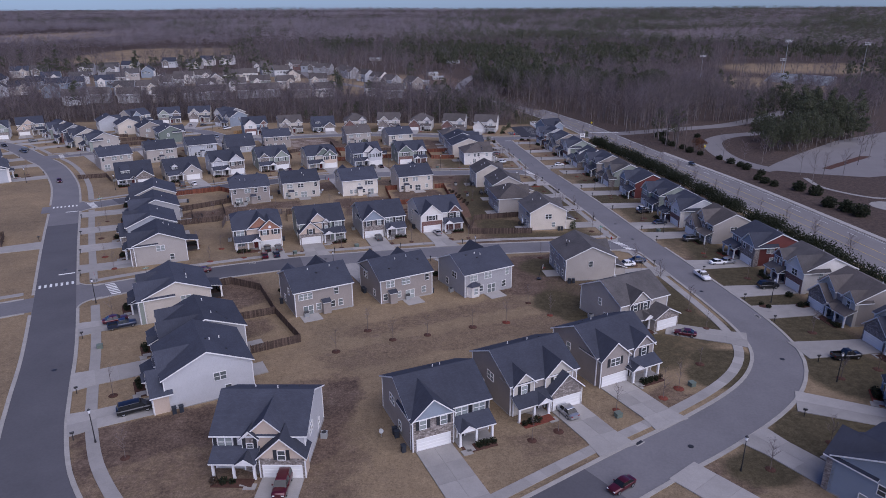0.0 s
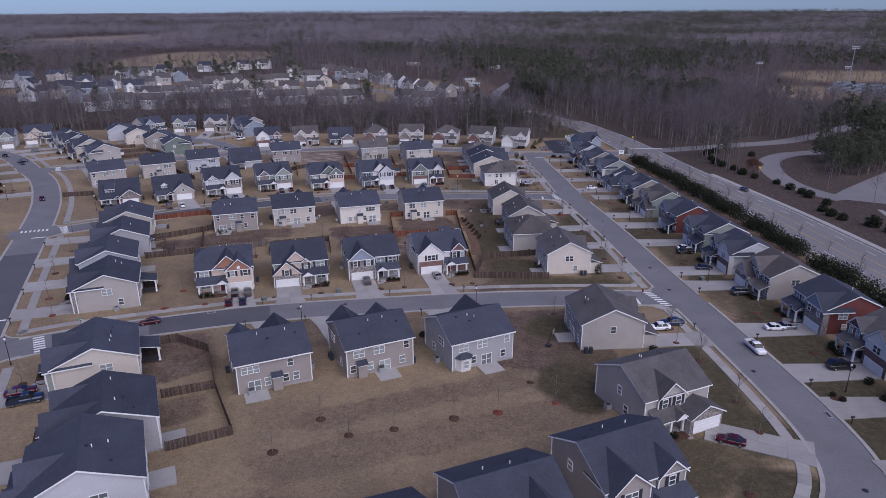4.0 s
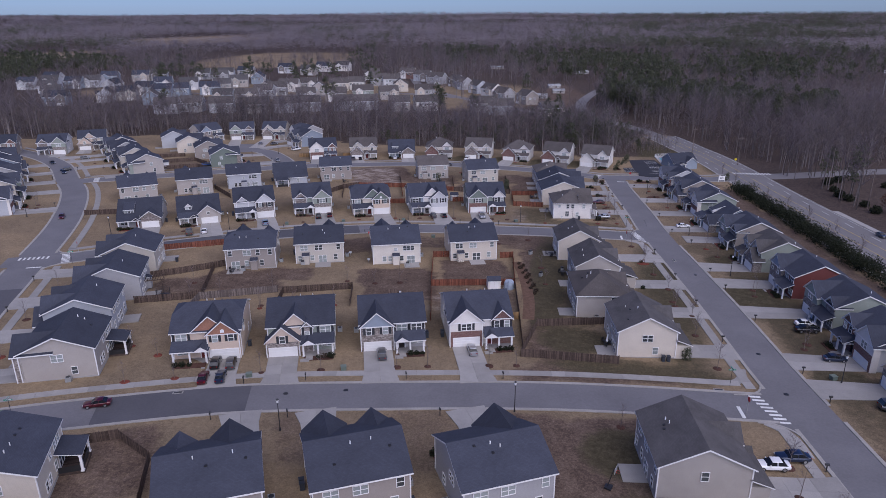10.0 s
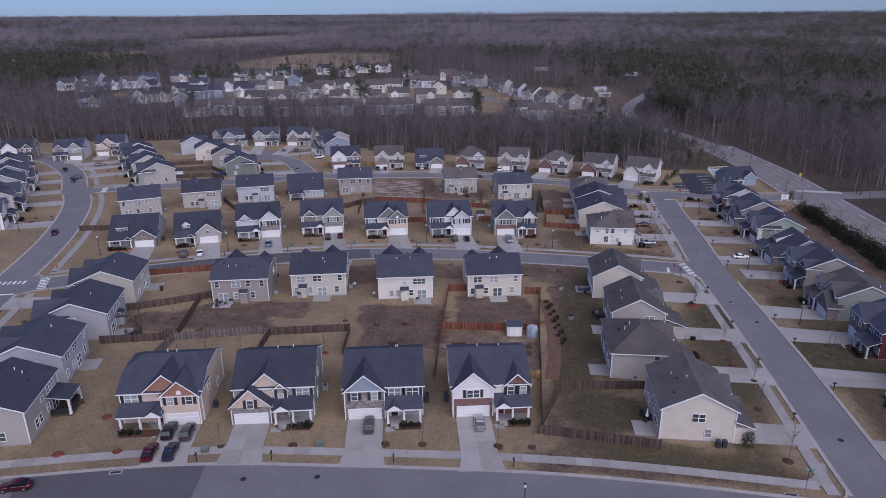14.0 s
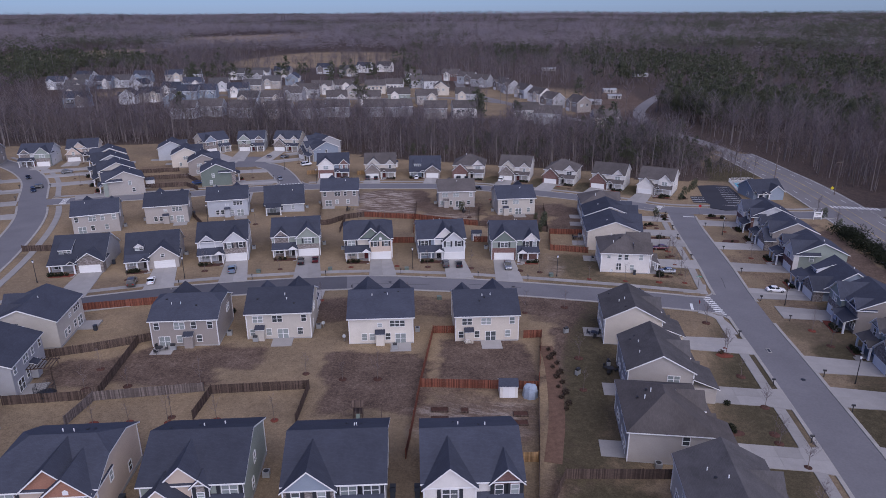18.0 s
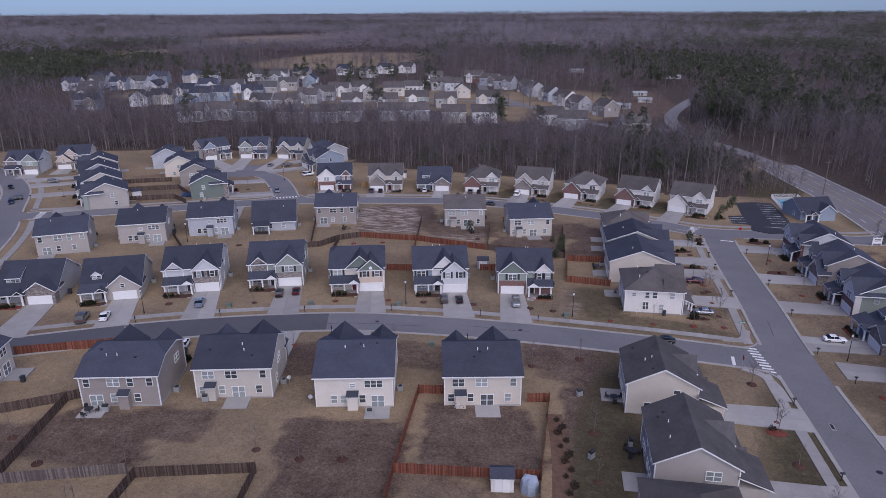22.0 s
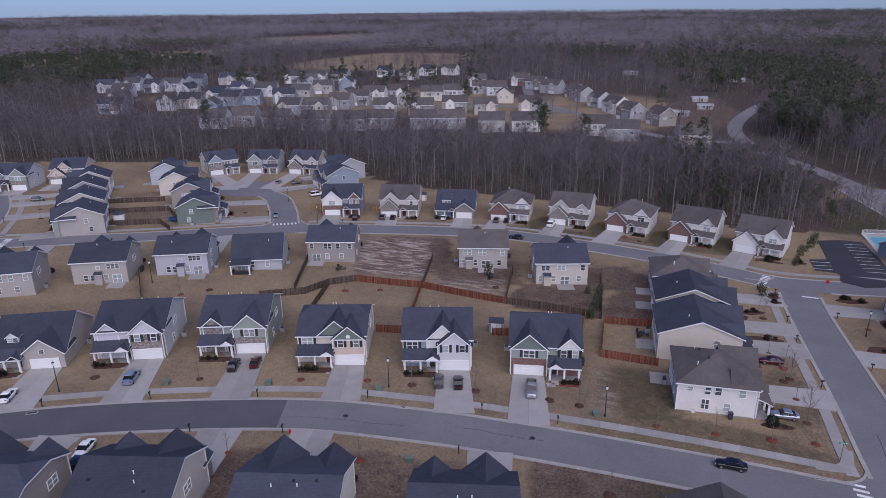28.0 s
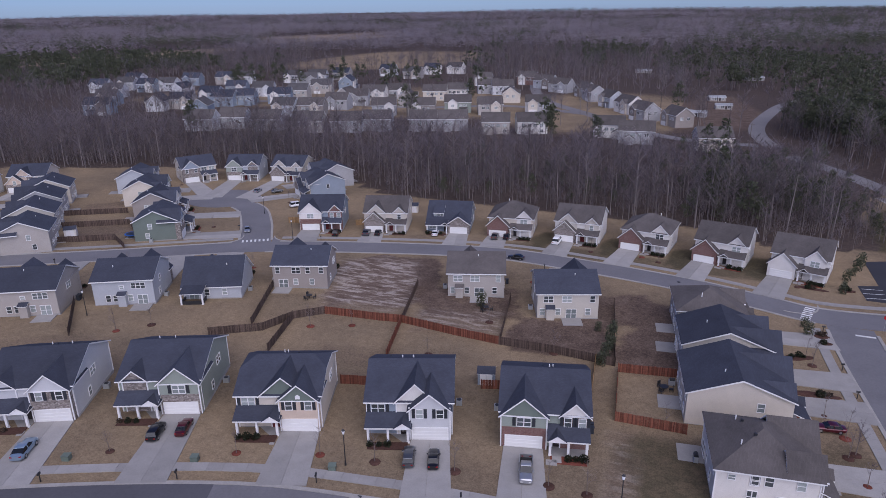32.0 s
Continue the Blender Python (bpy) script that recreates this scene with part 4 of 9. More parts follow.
    for bx, bw, step, bz, mat, lift, win in bays:
        a, b = span(bx - bw / 2, bx + bw / 2)
        xm = (a + b) / 2
        rz = min(bz + bw / 2 + lift, ridge - 0.15) if eave > 4 else bz + (bw / 2) * 0.8 + lift
        meet = max(1.0, (rz - eave) / kk) if rz > eave else 1.2
        mats = mat.split("/")
        bay = Shape()
        if step > 0.05:
            bay.prism([(a, -step, 0), (b, -step, 0), (b, -step, bz), (xm, -step, rz - 0.05), (a, -step, bz)], (0, step + 0.4, 0))
        else:
            bay.prism([(a, -0.06, eave - 0.3), (b, -0.06, eave - 0.3), (b, -0.06, bz), (xm, -0.06, rz - 0.05), (a, -0.06, bz)], (0, 1.0, 0))
        part("front_gable", bay, SIDE[mats[0]], root)
        if len(mats) > 1:
            part("cladding", Shape().box(a + 0.1, b - 0.1, -step - 0.05, -step + 0.1, 0.0, 3.45 if bz > 4.4 else 3.15), SIDE[mats[1]], root)
        if len(mats) > 2:
            t = Shape().prism([(a + 0.05, -step - 0.07, bz - 0.05), (b - 0.05, -step - 0.07, bz - 0.05), (xm, -step - 0.07, rz - 0.15)], (0, 0.1, 0))
            part("gable_panel", t, SIDE[mats[2]], root)
            part("gable_trim", Shape().box(a - 0.05, b + 0.05, -step - 0.1, -step + 0.02, bz - 0.18, bz), MAT["trim"], root)
        part("gable_roof", gable_roof(a, b, bz, rz, -step - 0.35, meet, t=0.22).roof("gable_roof", shingle), None, root)
        if step > 0.05 and near and front:
            for x in (a, b):
                part("corner_board", CORNER[5.5 if bz > 4 else 2.9], None, root, at=pose(x, -step, 0))
        if win and front:
            z = 3.7 if bz > 4.4 else 3.0
            if win == "vent":
                part("gable_vent", Shape().prism([(xm - 0.3, -step - 0.09, bz + 0.25), (xm + 0.3, -step - 0.09, bz + 0.25), (xm + 0.3, -step - 0.09, bz + 0.75), (xm, -step - 0.09, bz + 1.0), (xm - 0.3, -step - 0.09, bz + 0.75)], (0, 0.1, 0)), MAT["trim"], root)
                z = 3.7
                for dx in (-bw / 4, bw / 4):
                    window(root, "single", xm + dx, -step - 0.03, z, shutters=True)
            elif win == "pair":
                for dx in (-bw / 4, bw / 4):
                    window(root, "single", xm + dx, -step - 0.03, z, shutters=True)
            else:
                window(root, win, xm, -step - 0.03, z, shutters=True)
    if garage:
        gx, gs = X(garage[0]), garage[1]
        g = part("garage_door", GARAGE, None, root, "white panelled double garage door", at=pose(gx, -gs - 0.06, 0))
        if near:
            part("garage_frame", SURROUND, None, g)
    if low:
        # a one-storey garage wing: middle, width, how far forward
        lx, lw, ls = low[:3]
        a, b = span(lx - lw / 2, lx + lw / 2)
        part("garage_wing", Shape().box(a, b, -ls, 0.1, 0, 2.75), wall_mat, root)
        if low[3:]:
            part("wing_roof", gable_roof(a, b, 2.75, 2.75 + lw * 0.3, -ls - 0.35, 0.5, t=0.2).roof("wing_roof", shingle), None, root)
            part("wing_gable", Shape().prism([(a, -ls, 2.74), (b, -ls, 2.74), ((a + b) / 2, -ls, 2.7 + lw * 0.3)], (0, ls, 0)), SIDE[low[3]], root)
            part("wing_cladding", Shape().box(a + 0.1, b - 0.1, -ls - 0.05, -ls + 0.02, 0.0, 2.72), SIDE[low[3]], root)
        else:
            part("wing_roof", shed_roof(a - 0.3, b + 0.3, -ls - 0.35, 2.7, 0.1, 2.9 + ls * 0.42).roof("wing_roof", shingle), None, root)
    if porch and front:
        a, b = span(porch[0], porch[1])
        deep = 1.9
        part("porch_floor", Shape().box(a, b, -deep, 0.02, sink - 0.4, 0.12), MAT["concrete"], root)
        part("porch_roof", shed_roof(a - 0.2, b + 0.2, -deep - 0.35, 2.62, 0.05, 3.75, 0.14).roof("porch_roof", shingle), None, root)
        dx = X(porch[2]) if len(porch) > 2 else (a + b) / 2
        part("pediment_roof", gable_roof(dx - 0.95, dx + 0.95, 2.75, 3.5, -deep - 0.55, -0.2, 0.2, 0.14).roof("pediment_roof", shingle), None, root)
        part("porch_beam", Shape().box(a - 0.15, b + 0.15, -deep - 0.3, -deep - 0.05, 2.5, 2.72), MAT["trim"], root)
        if near:
            part("pediment", Shape().prism([(dx - 1.1, -deep - 0.5, 2.62), (dx + 1.1, -deep - 0.5, 2.62), (dx, -deep - 0.5, 3.44)], (0, 0.08, 0)), MAT["trim"], root)
        nposts = 3 if b - a < 6 else 4
        for i in range(nposts):
            part("porch_post", POST, None, root, at=pose(a + 0.2 + (b - a - 0.4) * i / (nposts - 1), -deep + 0.05, 0.0))
        dr = part("front_door", DOOR["red" if random.random() < 0.25 else "black"], None, root, at=pose(dx, -0.03, 0.1))
        if near:
            part("door_frame", DOORFRAME, None, dr)
        others = [x for x in ((a + b) / 2 + 1.4, a + 1.3, b - 1.3) if abs(x - dx) > 1.4]
        if others:
            window(root, "double", max(others, key=lambda x: abs(x - dx)), -0.03, 1.0)
        if eave > 4.5:
            n = max(1, int((b - a) / 2.2))
            taken = [(X(q[0]), q[1]) for q in bays if q[2] > 0.05 or q[3] > 4.4]
            for i in range(n):
                x = a + (i + 0.5) * (b - a) / n
                if all(abs(x - t[0]) > t[1] / 2 + 0.5 for t in taken):
                    window(root, "single" if n > 2 else "double", x, -0.03, 3.75, shutters=True)
    if dormer == "gable":
        x = X(-2.6)
        part("dormer", Shape().prism([(x - 0.85, 1.5, eave + 0.7), (x + 0.85, 1.5, eave + 0.7), (x + 0.85, 1.5, eave + 2.3), (x, 1.5, eave + 3.0), (x - 0.85, 1.5, eave + 2.3)], (0, 2.4, 0)), MAT["trim"], root)
        part("dormer_roof", gable_roof(x - 0.85, x + 0.85, eave + 2.3, eave + 3.05, 1.2, 4.3, 0.2, 0.14).roof("dormer_roof", shingle), None, root)
        for dx in (-0.4, 0.4):
            window(root, "small", x + dx, 1.48, eave + 1.4)
    elif dormer:
        x = X(-2.6)
        part("dormer_roof", shed_roof(x - 1.4, x + 1.4, 1.15, eave + 2.12, 4.9, eave + 3.6).roof("dormer_roof", shingle), None, root)
        part("dormer", Shape().prism([(x - 1.2, 1.5, eave + 0.7), (x - 1.2, 4.4, eave + 0.7), (x - 1.2, 4.4, eave + 3.1), (x - 1.2, 1.5, eave + 2.15)], (2.4, 0, 0)), MAT["trim"], root)
        for dx in (-0.78, 0, 0.78):
            window(root, "small", x + dx, 1.48, eave + 1.25)
    # sides
    hs = 3.4 if eave > 4.5 else 0
    for f, x in (("left", -h - 0.02), ("right", h + 0.02)):
        if f in sides:
            if hs:
                window(root, "double" if random.random() < 0.4 else "single", x, d * random.choice((0.3, 0.5, 0.62)), 3.45 if eave > 5.2 else 3.1, f)
            if random.random() < 0.7:
                window(root, "single", x, d * random.choice((0.35, 0.7)), 0.9, f)
    # back of the house
    yb = d + 0.02
    if back != "none":
        up, down, door, nook = REAR[rear or random.choice("ABC")]
        k = w / 10.6
        if hs:
            for kind, x in up:
                window(root, kind, -x * k, yb, 3.65, "back")
        for kind, x in down:
            window(root, kind, -x * k, yb, 0.9, "back")
        window(root, "slider", -door * k, yb, 0.1, "back")
        flip = -door * k / 3.3
        if back == "nook":
            x = -nook * k
            part("rear_entry", Shape().box(x - 0.7, x + 0.7, d - 0.1, d + 0.95, 0, 2.55), wall_mat, root)
            part("entry_roof", shed_roof(x - 0.85, x + 0.85, d + 1.15, 2.5, d - 0.05, 3.0, 0.1).roof("entry_roof", shingle), None, root)
        elif back == "porch":
            x = 3.0 if flip > 0 else -3.0
            part("rear_roof", shed_roof(x - 2.1, x + 2.1, d + 3.0, 2.55, d - 0.05, 3.2, 0.12).roof("rear_roof", shingle), None, root)
            for px in (x - 1.9, x + 1.9):
                part("porch_post", POST, None, root, at=pose(px, d + 2.7, 0))
            part("rear_deck", Shape().box(x - 2, x + 2, d, d + 2.9, -0.6, 0.08), MAT["fence"], root)
            part("rear_screen", Shape().box(x - 1.75, x + 1.75, d + 2.68, d + 2.72, 0.1, 1.0).box(x - 1.92, x - 1.88, d + 0.1, d + 2.6, 0.1, 1.0).box(x + 1.88, x + 1.92, d + 0.1, d + 2.6, 0.1, 1.0), MAT["metal_dark"], root)
        if back != "porch":
            ca, sa = math.cos(radians(yaw)), math.sin(radians(yaw))
            lie = max(gz(c[0] + px * ca - py * sa, c[1] + px * sa + py * ca) - level for px in (3.3 * flip - 1.7, 3.3 * flip + 1.7) for py in (d, d + 3.0)) / STOREY
            part("patio", Shape().box(3.3 * flip - 1.7, 3.3 * flip + 1.7, d + 0.05, d + 3.0, sink - 0.3, max(-0.02, lie + 0.05)), MAT["concrete"], root)
    for i in range(2 if near else 1):
        x, y = random.uniform(-3, 3), d / 2 + random.uniform(0.8, 2.8)
        part("vent_pipe", PIPE, None, root, at=pose(x, y, eave + (d - y) * kk + 0.1))
    for i in range(2 if near else 0):
        x, y = random.uniform(-4, 4), d / 2 + random.uniform(0.6, 3.5)
        part("roof_vent", ROOF_VENT, None, root, at=pose(x, y, eave + (d - y) * kk + 0.2))
    return tagged(root, label, "house")


# ---- plans of the house models ----
# (middle, width, step forward, eave, cladding upper/lower/gable, ridge lift, window)
MODEL = {
    "brick_gable": dict(bays=((-2.6, 5.4, 0.7, 5.3, "stone/stone/bluegrey", 0, "pair"),), garage=(-2.6, 0.7), porch=(0.3, 5.1, 1.4)),
    "twin_gable": dict(bays=((-2.5, 5.5, 0.7, 5.3, "white/brick/white", 0, "double"), (3.6, 3.4, 0.25, 5.4, "brick", 0.2, "pair")), garage=(-2.5, 0.7), porch=(0.5, 5.2, 1.5)),
    "brick_sage": dict(bays=((-2.5, 5.5, 0.7, 5.3, "sage/brick/green", 0, "double"), (3.6, 3.4, 0.25, 5.4, "brick/brick/white", 0.2, "pair")), garage=(-2.5, 0.7), porch=(0.5, 5.2, 1.5)),
    "step_gable": dict(bays=((-2.9, 5.2, 1.6, 3.4, "peach/stone", 0.2, "single"), (-0.9, 4.6, 0.1, 5.5, "peach", 0.2, ""), (1.0, 1.7, 0.3, 5.3, "stone", 0.1, "small")), garage=(-2.9, 1.6), porch=(0.1, 5.2, 1.2)),
    "step_brick": dict(bays=((-2.9, 5.2, 1.6, 3.4, "brick", 0.2, ""), (3.2, 3.4, 0.1, 5.5, "white", 0.2, "double")), garage=(-2.9, 1.6), porch=(0.1, 5.2, 1.2)),
    "step_white": dict(bays=((-2.9, 5.2, 1.6, 3.4, "white", 0.2, ""), (2.8, 3.8, 0.4, 5.4, "white", 0.2, "double")), garage=(-2.9, 1.6), porch=(0.1, 5.2, 1.2)),
    "red_gable": dict(bays=((0.6, 5.6, 0.05, 5.5, "shake", 0.5, ""), (2.7, 4.9, 0.9, 5.2, "peach/peach/shake", 0, "vent")), garage=(2.7, 0.9), porch=(-5.2, 0.2, -0.6)),
    "green_gable": dict(bays=((0.6, 5.6, 0.05, 5.5, "green", 0.5, ""), (2.7, 4.9, 0.9, 5.2, "peach/peach/green", 0, "vent")), garage=(2.7, 0.9), porch=(-5.2, 0.2, -0.6)),
    "plain_gable": dict(bays=((2.7, 5.2, 0.8, 5.3, "sage/stone/sage", 0, "double"), (-3.2, 3.2, 0.06, 5.5, "stone", 0, "")), garage=(2.7, 0.8), porch=(-5.2, 0.1, -0.7)),
    "stone_gable": dict(bays=((2.7, 5.0, 0.8, 5.3, "stone/stone/pale", 0, "pair"), (-3.2, 3.2, 0.06, 5.5, "pale", 0, "")), garage=(2.7, 0.8), porch=(-5.2, 0.1, -0.7)),
    "white_gable": dict(bays=((2.6, 5.0, 1.2, 5.0, "pale", 0, "pair"), (0.8, 4.8, 0.06, 5.6, "white", 0.4, "")), garage=(2.6, 1.2), porch=(-5.2, 0.1, -0.7)),
    "cottage": dict(bays=((2.7, 5.4, 1.4, 2.9, "stone/stone", 0, ""),), garage=(2.7, 1.4), porch=(-5.2, 0.0, -0.6), eave=2.9, rise=4.3, dormer=True, d=12.0),
    "cottage_plain": dict(bays=((2.3, 6.2, 1.0, 2.9, "tan", 0.3, "small"),), garage=(2.5, 1.0), porch=(-5.2, -0.6, -1.4), eave=2.9, rise=4.3, dormer="gable", d=12.0),
    "tan_twin": dict(bays=((-2.7, 5.0, 1.5, 3.3, "stone/stone", 0.1, ""), (-2.2, 4.4, 0.3, 5.5, "sand", 0.1, "double"), (3.4, 3.2, 0.25, 5.4, "sand", 0.1, "single")), garage=(-2.7, 1.5), porch=(0.2, 5.2, 1.3)),
    "wing": dict(bays=((1.4, 3.6, 0.3, 5.4, "grey", 0, "double"),), garage=(-2.6, 2.2), low=(-2.6, 5.5, 2.2), porch=(0.4, 5.1, 1.3)),
    "brick_wing": dict(bays=((-1.2, 4.4, 0.25, 5.4, "tan", 0, "pair"),), garage=(2.6, 2.9), low=(2.6, 5.4, 2.9, "stone"), porch=(-4.6, -0.2, -0.9)),
    "club": dict(bays=((2.2, 5.0, 0.9, 3.0, "bluegrey", 0.2, ""),), garage=None, porch=(-4.6, -0.6, -2.4), eave=3.2, rise=3.0, d=9.0),
    "bay_back": dict(bays=((2.6, 5.0, 0.8, 5.3, "taupe", 0, "double"), (-3.2, 3.6, 0.3, 5.4, "taupe", 0.1, "single")), garage=(2.6, 0.8), porch=(-5.1, 0.0, -0.6)),
}


def mid(p, q):
    return ((p[0] + q[0]) / 2, (p[1] + q[1]) / 2)


HOUSES = []


def lot(c, yaw, model, colour, roof="slate", words="", **more):
    plan = dict(MODEL[model])
    plan.update(more)
    seen = words or f"two-storey {colour} house with a dark shingle roof"
    ob = house(c, yaw, colour=colour, roof=roof, label=seen, **plan)
    HOUSES.append((c, yaw, plan))
    return ob


def facing(p, q, model, colour, **more):
    """A house whose street front runs from p to q, left to right as one faces it."""
    return lot(mid(p, q), math.degrees(math.atan2(q[1] - p[1], q[0] - p[0])), model, colour, **dict({"back": "none", "rise": 3.0}, **more) if model not in ("cottage", "cottage_plain", "club") else dict({"back": "none"}, **more))


def behind(p, q, model, colour, d=10.4, **more):
    """A house whose rear runs from p to q, left to right as one faces the rear."""
    m, a = mid(p, q), math.atan2(q[1] - p[1], q[0] - p[0])
    return lot((m[0] - math.sin(a) * d, m[1] + math.cos(a) * d), math.degrees(a) + 180, model, colour, d=d, front=False, **more)


def sideways(corner, yaw, model, colour, w=10.6, near="left", **more):
    """A house given by its near front corner: left or right as one faces the front."""
    s = 0.5 if near == "left" else -0.5
    a = radians(yaw)
    return lot((corner[0] + s * w * math.cos(a), corner[1] + s * w * math.sin(a)), yaw, model, colour, w=w, sides=(near,), **dict({"back": "none"} if near == "right" and yaw < -75 else {}, **more))


# lots on the inside of the loop bend
facing((-27.0, 58.4), (-16.4, 58.0), "step_gable", "pale", side=-1, words="two-storey pale grey house with stone garage gable and front porch")
facing((-4.4, 61.6), (5.4, 65.6), "brick_gable", "taupe", words="two-storey taupe house with stone-clad garage gable and metal porch roof")
facing((8.2, 68.6), (18.6, 73.4), "tan_twin", "taupe", side=-1, words="two-storey taupe house with twin front gables and porch")
facing((21.8, 76.4), (31.4, 81.0), "bay_back", "taupe", side=-1, words="two-storey taupe house with stepped front gables")
facing((30.0, 94.4), (40.2, 99.4), "brick_wing", "tan", roof="char", words="two-storey tan house with grey shingle roof and low garage wing")
# column along the collector street
sideways((-37.1, 70.6), -63, "step_gable", "pale", near="right", side=-1, d=11.6, eave=5.7, rise=3.0, words="two-storey pale blue-white house with plain gable wall")
sideways((-40.8, 82.2), -63, "twin_gable", "grey", near="right", side=-1, d=11.4, eave=5.5, rise=2.6, w=9.8, words="two-storey grey house with big dark roof")
sideways((-50.6, 98.2), -64, "plain_gable", "cream", near="right", d=11.0, eave=5.45, rise=2.5, back="porch", words="two-storey cream house with screened rear porch")
sideways((-64.0, 127.0), -67, "brick_gable", "tan", near="right", side=-1, d=10.4, eave=5.45, rise=2.5, back="porch", words="two-storey tan corner house with screened rear porch")
sideways((-70.9, 140.4), -66, "tan_twin", "blue", near="right", side=-1, d=10.6, eave=5.45, rise=2.5, words="two-storey light blue house beside its neighbours")
sideways((-75.4, 155.2), -66, "plain_gable", "grey", near="right", d=10.6, eave=5.45, rise=2.5, back="nook", words="two-storey grey house with plain gable")
sideways((-81.4, 169.8), -68, "bay_back", "sand", near="right", d=10.6, eave=5.45, rise=2.5, words="two-storey sand-coloured house at the corner")
# rears towards the open green
behind((-25.4, 100.8), (-16.0, 105.4), "tan_twin", "taupe", back="nook", words="two-storey taupe house with rear entry and patio", rear="D")
behind((-10.9, 106.4), (-1.2, 111.3), "bay_back", "taupe", back="nook", words="two-storey brown-taupe house with rear entry and patio", rear="B")
bayed = behind((4.7, 109.2), (14.5, 114.3), "brick_gable", "grey", back="plain", words="two-storey grey house with a rear bay window", rear="B")
sideways((36.1, 119.0), 97, "wing", "tan", roof="char", d=10.4, words="two-storey tan corner house with half-weathered dark roof")
# fronts on the first side street
facing((-46.0, 138.2), (-36.2, 141.5), "red_gable", "peach", d=11.4, clip=0.42, words="two-storey peach house with rust-red shake gables")
facing((-32.3, 143.1), (-22.0, 146.5), "step_gable", "sage", d=11.4, words="two-storey sage house with peach gables and stone garage")
facing((-17.8, 147.2), (-7.7, 150.4), "brick_gable", "grey", d=11.4, words="two-storey grey house with stone garage bay and porch")
facing((-3.9, 151.6), (6.5, 154.8), "twin_gable", "white", d=11.4, words="two-storey white house with brick bays and porch")
# column on the loop street's inner side
sideways((33.2, 154.3), 98, "wing", "cream", roof="char", d=9.4, words="two-storey cream corner house with low garage wing")
sideways((27.0, 169.2), 98, "wing", "tan", roof="brown", rise=2.8, d=9.6, garage=(-2.6, 3.4), low=(-2.6, 5.5, 3.4), hip=True, w=11.6, words="two-storey tan house with brown hipped roof")
sideways((26.3, 184.4), 98, "wing", "tan", roof="char", d=9.0, garage=(-2.6, 3.4), low=(-2.6, 5.5, 3.4), words="two-storey tan house with half-dark roof and vents")
sideways((22.9, 201.4), 98, "wing", "cream", roof="char", d=9.3, garage=(-2.6, 3.4), low=(-2.6, 5.5, 3.4), w=9.6, words="two-storey cream corner house with charcoal roof")
hipped = sideways((22.0, 237.3), 98, "bay_back", "white", roof="brown", d=10.2, hip=True, w=10.4, words="two-storey white corner house with hipped grey roof")
for kind, y, z in (("single", 1.8, 3.6), ("single", 4.9, 3.6), ("single", 6.2, 3.6), ("tall", 6.4, 0.9), ("small", 8.6, 3.9)):
    window(hipped, kind, -5.22, y, z, "left")
sideways((20.6, 252.6), 99, "plain_gable", "cream", d=12.6, w=10.8, words="two-storey cream house with wide dark roof")
sideways((19.0, 266.6), 99, "twin_gable", "sand", d=12.4, w=9.6, words="two-storey sand house with dark roof")
sideways((15.6, 279.6), 100, "wing", "tan", roof="brown", d=10.6, w=10.0, hip=True, words="two-storey tan house with brown roof beside shrubs")
# rears on the second side street
behind((-57.9, 178.3), (-47.5, 181.8), "bay_back", "taupe", back="nook", clip=0.42, words="two-storey taupe house with rear entry nook and patio", rear="A")
behind((-44.0, 185.2), (-34.6, 188.4), "tan_twin", "sand", back="nook", words="two-storey sand house with rear entry nook", rear="B")
behind((-27.4, 188.1), (-17.0, 191.5), "bay_back", "ivory", back="nook", d=12.0, words="two-storey ivory house with rear entry nook and patio", rear="C")
behind((-10.8, 194.0), (-0.1, 197.4), "tan_twin", "cream", back="nook", words="two-storey cream house in a red-fenced yard", rear="B")
# fronts on the second side street
facing((-100.6, 201.6), (-90.0, 206.6), "cottage", "grey", words="storey-and-a-half grey house with shed dormer and stone garage gable")
facing((-86.8, 207.8), (-77.0, 213.4), "cottage_plain", "tan", words="storey-and-a-half tan house with small gabled dormer and porch")
facing((-74.6, 216.3), (-64.9, 221.3), "stone_gable", "pale", d=12.0, words="two-storey pale blue house with stone garage bay")
facing((-60.9, 224.5), (-50.9, 228.9), "plain_gable", "sage", d=12.2, words="two-storey sage house with stone garage bay and porch")
facing((-44.5, 227.6), (-34.3, 231.6), "green_gable", "cream", d=11.2, clip=0.36, words="two-storey cream house with green-trimmed gables")
facing((-28.7, 232.7), (-18.5, 236.5), "white_gable", "bluegrey", d=11.6, words="two-storey blue-grey house with white gable")
facing((-12.75, 237.3), (-2.15, 240.1), "brick_sage", "sage", d=11.8, words="two-storey sage house with brick bays and gables")
# rears on the third street
behind((-115.5, 225.4), (-107.3, 231.2), "bay_back", "tan", words="two-storey tan house behind the cottage")
behind((-105.2, 238.0), (-95.2, 243.6), "bay_back", "tan", back="nook", words="two-storey tan house with rear entry nook", rear="C")
behind((-93.4, 248.6), (-83.6, 253.8), "tan_twin", "blue", back="nook", words="two-storey pale blue house with rear entry nook", rear="C")
behind((-80.8, 257.3), (-71.0, 262.1), "cottage", "blue", rise=4.6, dormer=False, back="porch", words="storey-and-a-half light blue house with screened porch")
behind((-68.8, 268.8), (-58.8, 272.4), "plain_gable", "taupe", d=9.0, words="two-storey taupe house with rear bay and pergola")
behind((-36.2, 278.2), (-25.8, 281.6), "wing", "tan", roof="brown", back="nook", words="two-storey tan house with brown roof by the vacant lot", rear="B")
behind((-18.0, 275.0), (-7.8, 278.8), "brick_gable", "sand", back="nook", words="two-storey sand house with dark roof and patio", rear="B")
